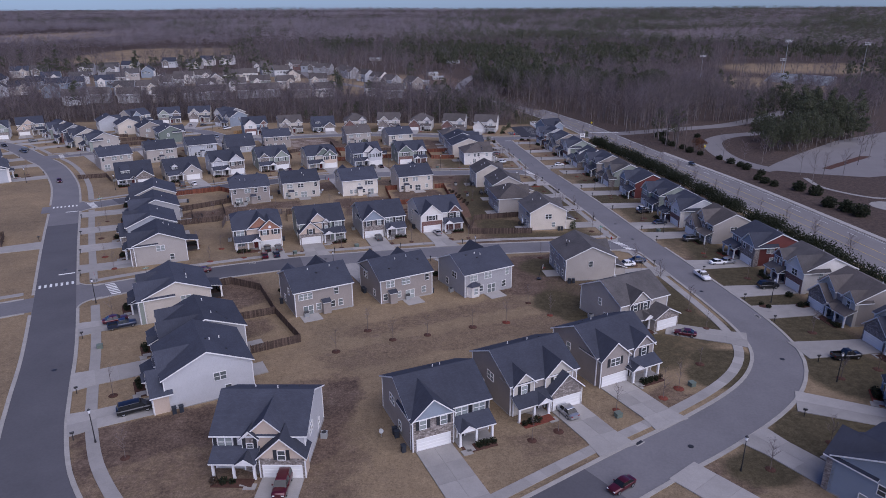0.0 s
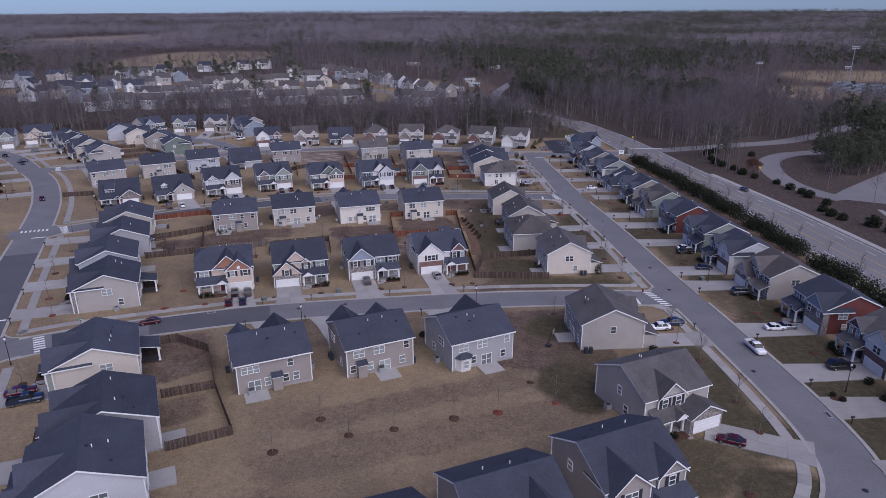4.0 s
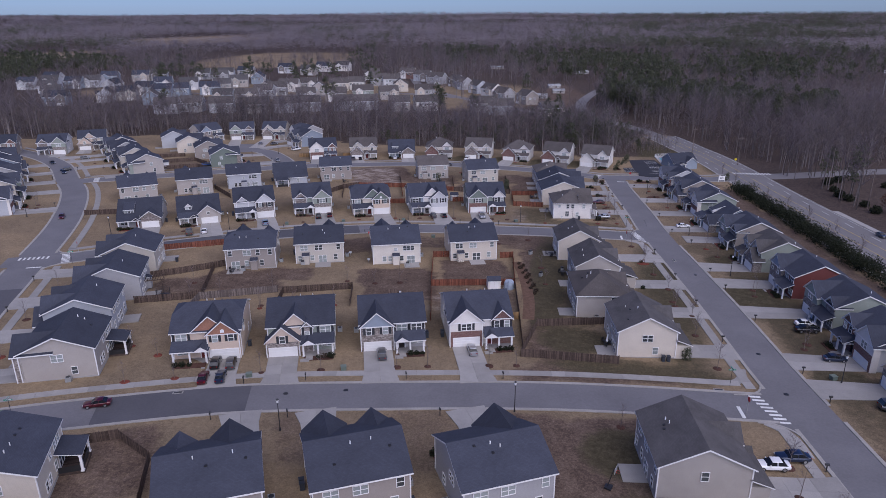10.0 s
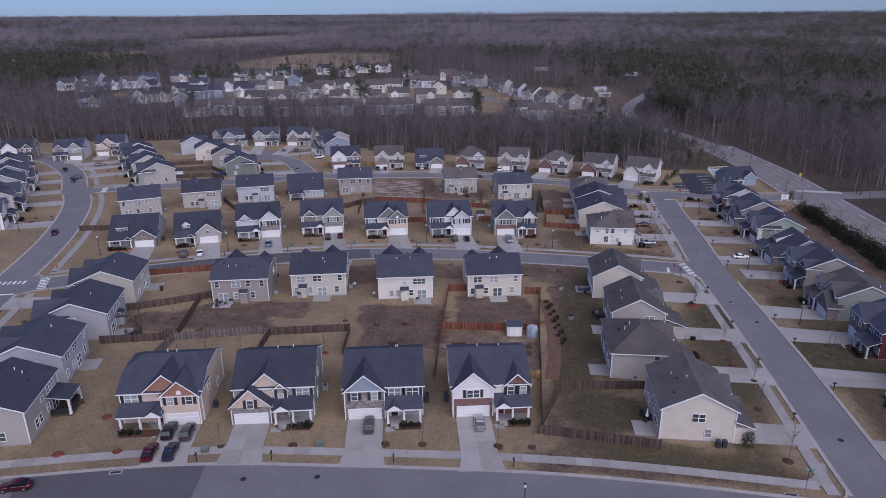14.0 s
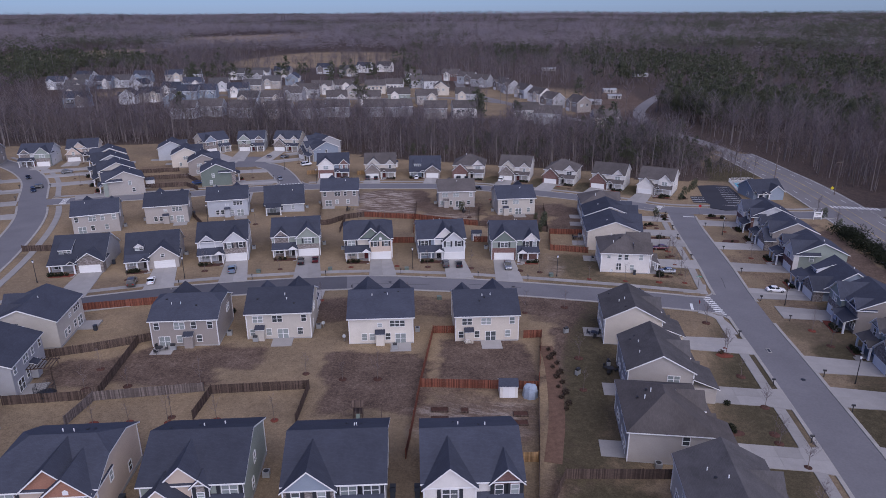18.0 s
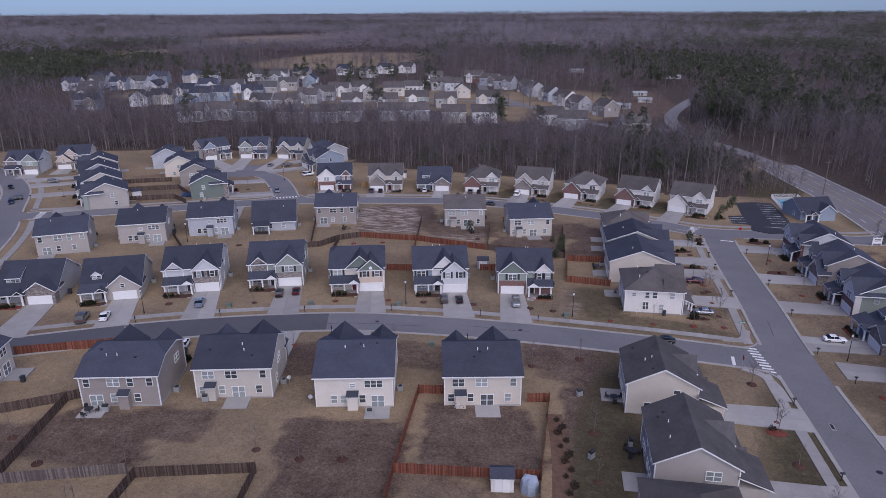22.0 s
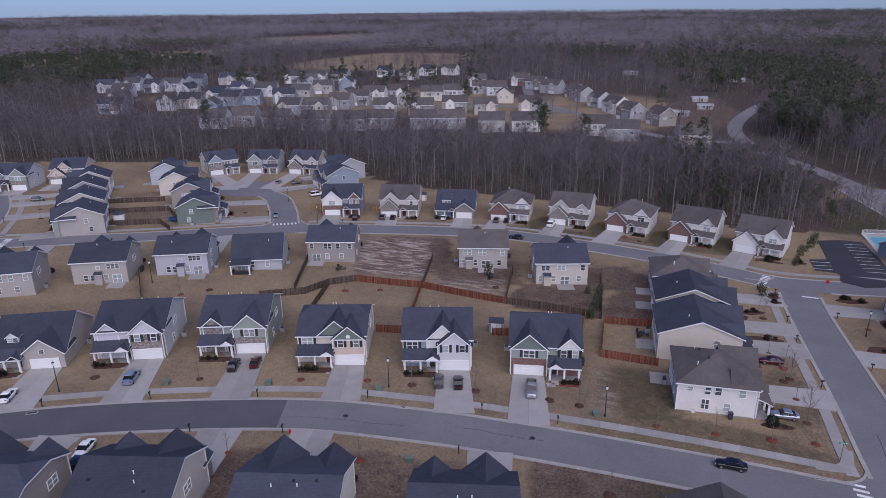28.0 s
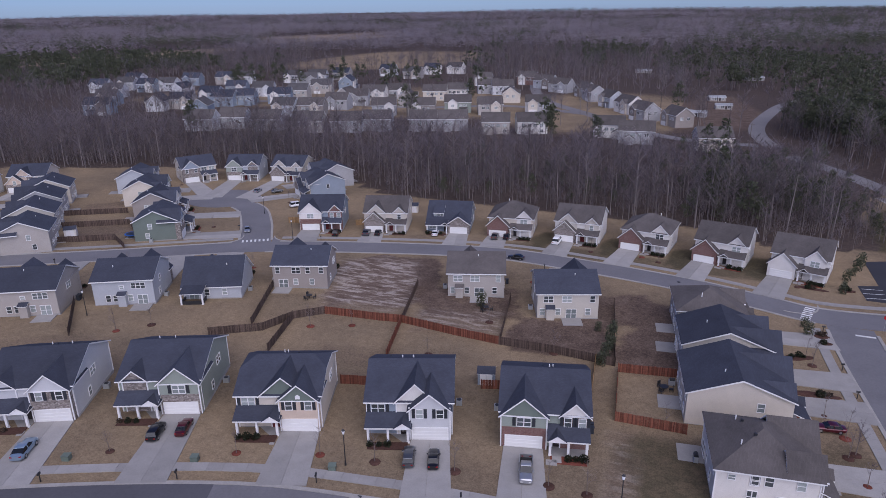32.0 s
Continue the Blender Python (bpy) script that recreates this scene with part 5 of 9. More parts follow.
# fronts along the wooded edge
EDGE = ((-81.0, 305.6, 22, "twin_gable", "bluegrey", "slate", "two-storey blue-grey house with brick garage gable"), (-65.8, 311.0, 18, "tan_twin", "cream", "brown", "two-storey cream house with grey roof"),
        (-51.3, 316.4, 14, "cottage", "bluegrey", "slate", "storey-and-a-half blue-grey house with dormer"), (-36.2, 319.4, 8, "step_brick", "cream", "brown", "two-storey cream house with brick gable"),
        (-20.4, 321.4, 0, "tan_twin", "white", "brown", "two-storey white house with grey roof and garage"), (-4.8, 321.0, -7, "step_brick", "white", "brown", "two-storey white house with brick gable and brown roof"),
        (11.2, 318.4, -11, "step_brick", "white", "brown", "two-storey white house with brick gable and brown roof"), (26.2, 315.0, -13, "step_white", "white", "brown", "two-storey white house with brown roof beside the pool lot"))
for x, y, yaw, model, col, top, words in EDGE:
    lot((x, y), yaw, model, col, roof=top, back="none", sides=("right",), words=words, **({} if model == "cottage" else dict(rise=3.2, eave=5.5, hip=x in (-36.2, -4.8))))
# street across the loop
PALETTE = ("taupe", "white", "red", "tan", "pale", "sage", "red", "sage", "taupe", "bluegrey", "sage", "taupe", "pale")
FRONT = ((71.4, 95.6), (71.0, 110.8), (68.7, 126.1), (65.6, 141.6), (63.4, 155.6), (62.4, 170.4), (60.2, 185.6), (57.8, 200.8), (56.2, 216.4), (54.2, 231.2), (53.0, 247.0), (51.0, 262.6), (48.9, 277.6))
KIND = ("tan_twin", "twin_gable", "brick_gable", "step_gable", "twin_gable", "plain_gable", "brick_gable", "tan_twin", "plain_gable", "cottage", "twin_gable", "tan_twin", "twin_gable")
for k, (p, col, model) in enumerate(zip(FRONT, PALETTE, KIND)):
    sideways(p, -84 + (k > 8) * 2, model, col, w=9.8, near="right", side=-1 if k % 3 else 1, roof="brown" if k in (0, 3) else ("char" if k in (1, 7) else "slate"), words=f"two-storey {col} house on the street across from the sidewalk")
sideways((72.6, 80.5), -84, "tan_twin", "pale", near="right", words="two-storey pale blue house behind shrubs")
lot((46.9, 55.9), 211, "brick_gable", "bluegrey", side=-1, words="two-storey blue-grey house by the bend")
lot((62.0, 68.7), 245.7, "twin_gable", "tan", side=-1, words="two-storey tan house by the bend")
# west of the collector street
for p, yaw, model, col in (((-104.0, 132.6), 116, "tan_twin", "pale"), ((-136.5, 206.0), 124, "twin_gable", "blue"), ((-147.0, 221.0), 126, "plain_gable", "sand"), ((-159.6, 237.0), 130, "brick_gable", "grey"), ((-170.0, 249.6), 132, "tan_twin", "bluegrey"), ((-182.0, 261.0), 134, "twin_gable", "sand")):
    sideways(p, yaw, model, col, words=f"two-storey {col} house west of the collector street")
facing((-213, 280), (-203, 286), "twin_gable", "taupe", words="two-storey brick and taupe house at the woods")
facing((-196.0, 287.4), (-185.4, 292.4), "plain_gable", "pale", words="two-storey pale blue house at the street end")
facing((-187.0, 301.5), (-178.6, 306.6), "step_gable", "cream", words="two-storey cream house with stone gable by the woods")
# between the collector street and the court
for p, col, model in (((-133.6, 255.6), "tan", "plain_gable"), ((-145.2, 266.4), "sand", "tan_twin"), ((-156.0, 277.0), "grey", "twin_gable"), ((-165.6, 287.6), "cream", "plain_gable")):
    sideways((p[0] - 1.5, p[1] + 4.5), -48, model, col, near="right", d=10.6, w=9.8, words=f"two-storey {col} house with dark gabled roof")
for p, col, model in (((-107.4, 285.0), "green", "brick_gable"), ((-121.0, 298.0), "taupe", "twin_gable"), ((-134.5, 307.5), "cream", "plain_gable"), ((-147.6, 317.5), "blue", "tan_twin")):
    sideways(p, 122, model, col, d=9.8, w=10.0, words=f"two-storey {col} house beside the court")
facing((-148.6, 331.6), (-142.6, 340.0), "brick_gable", "cream", words="two-storey cream house at the court's head")
facing((-139.0, 341.0), (-129.0, 345.0), "plain_gable", "blue", side=-1, words="two-storey blue house with white gable at the court's head")
facing((-125.5, 347.0), (-115.5, 349.0), "tan_twin", "cream", words="two-storey cream house with stone gable by the woods")
for p, col, model in (((-104.0, 342.5), "grey", "twin_gable"), ((-99.4, 329.4), "bluegrey", "tan_twin"), ):
    sideways(p, -38, model, col, near="right", d=10.6, words=f"two-storey {col} house beside the court")



# a windowed bay on the rear of the grey house
bay = part("rear_bay", Shape().prism([(2.0, 10.4, 0.2), (4.8, 10.4, 0.2), (4.2, 11.3, 0.2), (2.6, 11.3, 0.2)], (0, 0, 2.5)), SIDE["white"], bayed)
part("bay_roof", Shape().face([(1.8, 10.35, 2.7), (5.0, 10.35, 2.7), (4.35, 11.5, 2.7), (2.45, 11.5, 2.7)]).face([(2.45, 11.5, 2.7), (4.35, 11.5, 2.7), (3.9, 10.45, 3.4), (2.9, 10.45, 3.4)]).face([(4.35, 11.5, 2.7), (5.0, 10.35, 2.7), (3.9, 10.45, 3.4)]).face([(1.8, 10.35, 2.7), (2.45, 11.5, 2.7), (2.9, 10.45, 3.4)]).face([(5.0, 10.35, 2.7), (1.8, 10.35, 2.7), (2.9, 10.45, 3.4), (3.9, 10.45, 3.4)]), ROOF["slate"], bayed)
window(bayed, "single", 3.4, 11.33, 0.9, "back")


# ---- tree shapes ----
def bare_tree(rng, high, limbs=13, twigs=9, wide=0.0022):
    """Trunk and limbs as tapered tubes, twigs as slivers."""
    V, F = [], []

    def cone(a, b, ra, rb, sides):
        q = (b - a).to_track_quat("Z", "Y")
        k = len(V)
        for c, r in ((a, ra), (b, rb)):
            for i in range(sides):
                V.append(c + q @ Vector((r * math.cos(6.2832 * i / sides), r * math.sin(6.2832 * i / sides), 0)))
        for i in range(sides):
            j = (i + 1) % sides
            F.append((k + i, k + j, k + sides + j))
            F.append((k + i, k + sides + j, k + sides + i))

    def sliver(a, b, w):
        d = (b - a).cross(Vector((rng.uniform(-1, 1), rng.uniform(-1, 1), rng.uniform(-1, 1)))).normalized() * w
        k = len(V)
        V.extend((a - d, a + d, b))
        F.append((k, k + 1, k + 2))

    lean = Vector((rng.uniform(-0.05, 0.05), rng.uniform(-0.05, 0.05), 1)) * high
    cone(Vector((0, 0, -0.5)), lean * 0.55, high * 0.0095, high * 0.006, 5)
    cone(lean * 0.55, lean * 0.95, high * 0.0055, high * 0.0015, 4)
    for i in range(limbs):
        t = rng.uniform(0.34, 0.97)
        a, ang = lean * t, rng.uniform(0, 6.2832)
        L = high * (0.33 * (1.1 - t) + 0.12) * rng.uniform(0.7, 1.3)
        b = a + Vector((math.cos(ang) * L * 0.7, math.sin(ang) * L * 0.7, L * rng.uniform(0.5, 1.0)))
        sliver(a, b, high * 0.0042)
        sliver(a, b, high * 0.0042)
        for j in range(twigs):
            s = rng.uniform(0.3, 1.0)
            p = a.lerp(b, s)
            l2 = L * rng.uniform(0.3, 0.6)
            e = p + Vector((rng.uniform(-1, 1), rng.uniform(-1, 1), rng.uniform(-0.1, 1.2))) * l2 * 0.7
            sliver(p, e, high * wide)
    mark = np.zeros(len(F), dtype=np.int32)
    mark[:18] = 1
    return np.array([tuple(v) for v in V]), np.array(F), mark


def clump(rng, n, r, size, flat=1.0):
    """Needle or leaf tufts: n small triangles about a centre."""
    V, F = [], []
    for i in range(n):
        d = Vector((rng.gauss(0, 1), rng.gauss(0, 1), rng.gauss(0, 1))).normalized() * r * rng.random() ** 0.4
        d.z *= flat
        u = Vector((rng.uniform(-1, 1), rng.uniform(-1, 1), rng.uniform(-1, 1))).normalized() * size
        w = u.cross(Vector((rng.uniform(-1, 1), rng.uniform(-1, 1), rng.uniform(-1, 1)))).normalized() * size * 0.6
        k = len(V)
        V.extend((d + u, d - u * 0.5 + w, d - u * 0.5 - w))
        F.append((k, k + 1, k + 2))
    return V, F


def pine_tree(rng, high, tufts=30, leaves=12):
    """A tall pine: bare lower trunk, a broken rounded crown of needle tufts."""
    V, F = [], []
    for i in range(tufts):
        t = rng.uniform(0.36, 1.0)
        u = (t - 0.36) / 0.64
        reach = high * 0.21 * math.sin(math.pi * (0.22 + 0.74 * u)) * rng.uniform(0.25, 1.05)
        a = rng.uniform(0, 6.2832)
        v, f = clump(rng, leaves, high * 0.07, high * (0.032 if leaves > 10 else 0.05), 0.6)
        k = len(V)
        V += [p + Vector((math.cos(a) * reach, math.sin(a) * reach, high * t * 0.97)) for p in v]
        F += [tuple(k + i for i in q) for q in f]
    k, n = len(V), len(F)
    for z, r in ((-0.5, 0.012), (0.9 * high, 0.004)):
        for i in range(4):
            V.append(Vector((high * r * math.cos(i * 1.5708), high * r * math.sin(i * 1.5708), z)))
    for i in range(4):
        j = (i + 1) % 4
        F += [(k + i, k + j, k + 4 + j), (k + i, k + 4 + j, k + 4 + i)]
    mark = np.zeros(len(F), dtype=np.int32)
    mark[n:] = 1
    return np.array([tuple(v) for v in V]), np.array(F), mark


# ---- driveways ----
def reach(c, way, far=26.0):
    """How far one can go from c before the street's edge."""
    t = 0.0
    while t < far:
        if road_gap(c[0] + way[0] * t, c[1] + way[1] * t, ("highway",)) < 3.9:
            return t
        t += 0.25
    return None


OCCUPIED = []
for k, (c, yaw, plan) in enumerate(HOUSES):
    if not plan.get("garage"):
        continue
    a = radians(yaw)
    gx, gs = plan["garage"][0] * plan.get("side", 1), plan["garage"][1]
    ex, ey = (math.cos(a), math.sin(a)), (math.sin(a), -math.cos(a))
    start = (c[0] + ex[0] * gx + ey[0] * (gs + 0.05), c[1] + ex[1] * gx + ey[1] * (gs + 0.05))
    way = ey
    L = reach(start, way)
    if L is None or L < 3:
        L = 9.0
    if k == 4:
        way, L = (0.93, -0.37), 12.9
    root = tagged(new("driveway"), "pale concrete driveway of broad cast slabs", "driveway", kind="structure")
    rows = max(2, round(L / 3.2)) if -72 < c[0] < 50 and c[1] < 190 else 1
    sx = (-way[1], way[0])
    for i in range(rows):
        for j in (0, 1):
            u0, u1 = L * i / rows + 0.008, L * (i + 1) / rows - 0.008
            flare = lambda u: 2.4 + max(0.0, u - L + 2.0) * 0.25
            q = [(start[0] + way[0] * u + sx[0] * s, start[1] + way[1] * u + sx[1] * s) for u, s in ((u0, (j - 1) * flare(u0) + 0.01), (u1, (j - 1) * flare(u1) + 0.01), (u1, j * flare(u1) - 0.01), (u0, j * flare(u0) - 0.01))]
            part("slab", Shape().prism([(x, y, gz(x, y) - 0.15) for x, y in q], (0, 0, 0.265 + random.uniform(-0.006, 0.006))), MAT["concrete"], root)
    OCCUPIED.append((start, way, L))
    if plan.get("porch"):
        p = plan["porch"]
        px = p[2] * plan.get("side", 1)
        A = (c[0] + ex[0] * px + ey[0] * 2.0, c[1] + ex[1] * px + ey[1] * 2.0)
        B = (A[0] + ey[0] * 1.3, A[1] + ey[1] * 1.3)
        toward = 1 if gx > px else -1
        reach_x = abs(gx - px) - 2.7
        C = (B[0] + ex[0] * toward * reach_x, B[1] + ex[1] * toward * reach_x)
        s = Shape()
        for P, Q, wd in ((A, B, 0.55), (B, C, 0.5)):
            d = Vector((Q[0] - P[0], Q[1] - P[1]))
            if d.length < 0.3:
                continue
            e = Vector((-d.y, d.x)).normalized() * wd
            s.prism([(x, y, gz(x, y) - 0.1) for x, y in ((P[0] - e.x, P[1] - e.y), (Q[0] - e.x, Q[1] - e.y), (Q[0] + e.x, Q[1] + e.y), (P[0] + e.x, P[1] + e.y))], (0, 0, 0.2))
        if s.f:
            part("front_path", s, MAT["concrete"], root)


root = tagged(new("driveway"), "pale concrete driveway meeting the bend", "driveway", kind="structure")
for i in range(4):
    q = [(27.4 + 0.6 * u + 0.8 * v, 57.0 - 0.8 * u + 0.6 * v) for u, v in ((3 * i, -2.5), (3 * i + 2.98, -2.5), (3 * i + 2.98, 2.5), (3 * i, 2.5))]
    part("slab", Shape().prism([(x, y, gz(x, y) - 0.15) for x, y in q], (0, 0, 0.265)), MAT["concrete"], root)


def on_drive(x, y, pad=0.8):
    for s, w, L in OCCUPIED:
        u = (x - s[0]) * w[0] + (y - s[1]) * w[1]
        v = abs(-(x - s[0]) * w[1] + (y - s[1]) * w[0])
        if -1 < u < L + 1 and v < 2.7 + pad:
            return True
    return False


def in_house(x, y, pad=1.0):
    for c, yaw, plan in HOUSES:
        a = radians(yaw)
        u = (x - c[0]) * math.cos(a) + (y - c[1]) * math.sin(a)
        v = -(x - c[0]) * math.sin(a) + (y - c[1]) * math.cos(a)
        if abs(u) < plan.get("w", 10.6) / 2 + pad and -3 - pad < v < plan.get("d", 10.4) + pad:
            return True
    return False


# ---- trees and beds ----
def tree_meshes(rng, high, limbs, twigs, thick=1.0):
    trunk, crown = Shape(), Shape()
    top = Vector((rng.uniform(-0.04, 0.04), rng.uniform(-0.04, 0.04), 1)) * high
    trunk.tube((0, 0, -0.1), top * 0.5, 0.05 * thick, 0.03 * thick, 5).tube(top * 0.5, top * 0.95, 0.03 * thick, 0.01, 4)
    for i in range(limbs):
        t, a = rng.uniform(0.3, 0.9), rng.uniform(0, 6.2832)
        p, L = top * t, high * (0.34 * (1.15 - t) + 0.08) * rng.uniform(0.8, 1.2)
        q = p + Vector((math.cos(a) * L * 0.6, math.sin(a) * L * 0.6, L * 0.85))
        crown.tube(p, q, 0.02 * thick, 0.006, 3)
        for j in range(twigs):
            u = p.lerp(q, rng.uniform(0.3, 1))
            e = u + Vector((rng.uniform(-1, 1), rng.uniform(-1, 1), rng.uniform(0, 1.2))) * L * 0.35
            d = (e - u).cross(Vector((rng.uniform(-1, 1), 1, 0.3))).normalized() * 0.012 * thick
            crown.face([u - d, u + d, e])
    me = bpy.data.meshes.new("crown")
    me.from_pydata(crown.v, [], crown.f)
    me.materials.append(MAT["twig"])
    return trunk.mesh("trunk", MAT["bark"]), me


rng = random.Random(11)
YOUNG = [tree_meshes(rng, rng.uniform(3.4, 5.0), 9, 5) for i in range(5)]
STREET = [tree_meshes(rng, rng.uniform(6.5, 8.5), 18, 9, 1.7) for i in range(4)]


def mound(r):
    s = Shape()
    rim = [(r * (1 + 0.06 * math.sin(3 * i)) * math.cos(i * 0.5236), r * (1 + 0.06 * math.cos(5 * i)) * math.sin(i * 0.5236)) for i in range(12)]
    for (ax, ay), (bx, by) in zip(rim, rim[1:] + rim[:1]):
        s.face([(ax, ay, -0.1), (bx, by, -0.1), (bx, by, 0.06), (ax, ay, 0.06)])
        s.face([(ax, ay, 0.06), (bx, by, 0.06), (bx * 0.6, by * 0.6, 0.16), (ax * 0.6, ay * 0.6, 0.16)])
        s.face([(ax * 0.6, ay * 0.6, 0.16), (bx * 0.6, by * 0.6, 0.16), (0, 0, 0.13)])
    return s


RING = [mound(0.66).mesh("mulch_ring", MAT["mulch"]), mound(0.66).mesh("mulch_ring", MAT["mulch_red"])]


def young_tree(x, y, red=False, meshes=YOUNG, s=1.0, bed=True):
    z, k = gz(x, y), rng.randrange(len(meshes))
    t = new("young_tree" if meshes is YOUNG else "street_tree")
    t.matrix_basis = Matrix.Translation((x, y, z)) @ Matrix.Rotation(rng.uniform(0, 6.28), 4, "Z") @ Matrix.Scale(s * rng.uniform(0.85, 1.1), 4)
    part("trunk", meshes[k][0], None, t)
    part("crown", meshes[k][1], None, t)
    tagged(t, "thin leafless young tree on a lawn" if meshes is YOUNG else "leafless street tree with fine branches", "tree", "young trees on the lawns" if meshes is YOUNG else "street trees")
    if bed:
        r = part("mulch_ring", RING[1 if red else 0], None)
        r.matrix_basis = Matrix.Translation((x, y, z)) @ Matrix.Scale(rng.uniform(0.8, 1.15), 4)
        tagged(r, "round red mulch bed round a young tree" if red else "round dark brown mulch bed round a young tree", "mulch bed", "mulch beds")


for x, y in ((-16.8, 87.5), (-8.0, 91.6), (-2.3, 93.3), (-12.4, 95.1), (5.5, 96.3), (-46.1, 74.7), (-38.5, 60.5), (-58.0, 101.8), (14.4, 65.1), (10.7, 63.2), (39.6, 82.6), (45.6, 95.1), (-22.0, 139.3), (-30.7, 136.6), (-10.6, 142.5), (-5.9, 143.7), (3.6, 145.7), (7.9, 146.7), (23.0, 132.1), (16.6, 106.6), (42.2, 121.1), (55.3, 161.9), (60.4, 132.5), (-41.9, 161.1)):
    young_tree(x, y)
for x, y in ((19.7, 101.0), (11.5, 98.1), (30.6, 72.9), (33.7, 75.4), (23.2, 70.0), (-55.5, 141.0), (-49.5, 138.8), (-49.4, 130.0), (-42.7, 132.4), (-68.2, 125.8), (-50.8, 156.9), (-46.5, 158.5), (-41.6, 159.9), (-35.7, 162.1), (-28.3, 164.2), (-39.5, 203.9), (-23.6, 208.9), (-81.3, 242.3), (-52.5, 256.5), (-46.2, 259.6), (-41.1, 222.9), (-31.7, 226.5), (9.8, 230.5), (17.2, 231.5), (24.1, 232.8), (29.3, 234.0), (28.0, 245.1), (33.4, 203.8)):
    young_tree(x, y, True)
for x, y in ((-60.5, 169.6), (-58.2, 163.9), (-53.1, 166.4), (-43.4, 170.0), (-23.8, 176.9), (-18.8, 178.4), (-29.8, 176.9), (-70.1, 211.7), (-55.3, 217.3), (-25.0, 227.8), (-5.1, 231.4), (-0.8, 231.6), (-15.7, 229.8), (-77.7, 246.4), (26.8, 250.3), (25.2, 259.4), (10.0, 193.6), (11.3, 183.7), (34.5, 194.4), (36.4, 179.0), (6.0, 213.8), (-0.9, 209.1), (-12, 263), (-25, 270), (-30, 255), (6.0, 248.5)):
    young_tree(x, y)
for c, yaw, plan in HOUSES:
    a = radians(yaw)
    ex, ey = (math.cos(a), math.sin(a)), (math.sin(a), -math.cos(a))
    for u, v in ((-4.4, 6.4), (0.6, 5.8), (4.8, 6.6)):
        x, y = c[0] + ex[0] * u + ey[0] * v + rng.uniform(-0.5, 0.5), c[1] + ex[1] * u + ey[1] * v + rng.uniform(-0.5, 0.5)
        if on_drive(x, y) or in_house(x, y, 0.3) or road_gap(x, y, ("highway",)) < 8.3 or rng.random() < 0.5 or y > 330 or (-72 < x < 44 and y < 240):
            continue
        young_tree(x, y, rng.random() < 0.25)
# trees in the planting strips along the loop street and on the highway verge
for f in np.linspace(0.36, 0.95, 15):
    line = ROAD["right"]
    p = side_of(line, 8.6)[int(f * (len(line) - 1))]
    if not on_drive(p.x, p.y, 0.2) and road_gap(p.x, p.y, ("highway", "right")) > 6:
        young_tree(p.x, p.y, False, STREET, 0.7)
line = ROAD["highway"]
for i in range(20, 92, 3):
    p = side_of(line, 9.6)[i]
    young_tree(p.x, p.y, False, STREET, rng.uniform(0.8, 1.1), False)
for x, y in ((48.1, 62.1), (37.9, 57.0), (58.9, 78.0), (63.2, 93.4), (38.9, 172.4), (36.4, 185.9)):
    young_tree(x, y, False, STREET, 0.6)


# ---- shrubs ----
def shrub_mesh(r, n, mat, flat=0.8, size=0.16):
    V, F = clump(rng, n, r, size, flat)
    me = bpy.data.meshes.new("shrub")
    me.from_pydata([(v.x, v.y, max(v.z + r * flat * 0.8, -0.05)) for v in V], [], F)
    me.materials.append(mat)
    return me


SHRUB = [shrub_mesh(0.55, 150, MAT["shrub"], 0.85) for i in range(3)] + [shrub_mesh(0.5, 110, MAT["dry"], 0.8)]
CONE = shrub_mesh(0.9, 260, MAT["pine"], 1.9, 0.2)
shrubs = 0
for c, yaw, plan in HOUSES:
    if not plan.get("porch") or c[1] > 330 or c[0] < -170:
        continue
    a = radians(yaw)
    p, sd = plan["porch"], plan.get("side", 1)
    for i in range(5):
        u = (p[0] + 0.5 + (p[1] - p[0] - 1.0) * i / 4) * sd
        if abs(u - p[2] * sd) < 0.8 or shrubs > 270:
            continue
        x, y = c[0] + math.cos(a) * u + math.sin(a) * 2.7, c[1] + math.sin(a) * u - math.cos(a) * 2.7
        ob = new("shrub", SHRUB[rng.randrange(4) if rng.random() < 0.3 else rng.randrange(3)])
        ob.matrix_basis = Matrix.Translation((x, y, gz(x, y))) @ Matrix.Rotation(rng.uniform(0, 6.28), 4, "Z") @ Matrix.Scale(rng.uniform(0.75, 1.25), 4)
        tagged(ob, "rounded dark evergreen shrub below a porch", "shrub", "shrubs along the porches")
        shrubs += 1
    u, v = (p[0] + p[1]) / 2 * sd, 2.55
    bed = Shape().box(-abs(p[1] - p[0]) / 2 + 0.2, abs(p[1] - p[0]) / 2 - 0.2, -0.9, 0.55, -0.3, 0.1)
    x, y = c[0] + math.cos(a) * u + math.sin(a) * v, c[1] + math.sin(a) * u - math.cos(a) * v
    b = part("planting_bed", bed, MAT["mulch_red" if rng.random() < 0.3 else "mulch"], at=pose(x, y, gz(x, y), 0, 0, yaw))
    tagged(b, "narrow mulch planting bed in front of a porch", "planting bed", "porch beds")
for x, y in ((35.0, 154.0), (-7.0, 274), (-4.5, 262), (-4.3, 265), (-4.0, 268), (-4.4, 271), (-4.6, 275), (9, 285), (8.6, 281), (35.4, 317.4), (37, 321), (38.4, 325), (39.6, 329), (33.6, 309), (34.2, 312), (25.4, 289.4), (25.7, 286.2), (24, 330), (-28.5, 276), (72, 300), (74, 292)):
    ob = new("evergreen_shrub", CONE)
    ob.matrix_basis = Matrix.Translation((x, y, gz(x, y) - 0.2)) @ Matrix.Scale(rng.uniform(0.7, 1.2), 4)
    tagged(ob, "upright dark conical evergreen", "shrub", "conical evergreens")


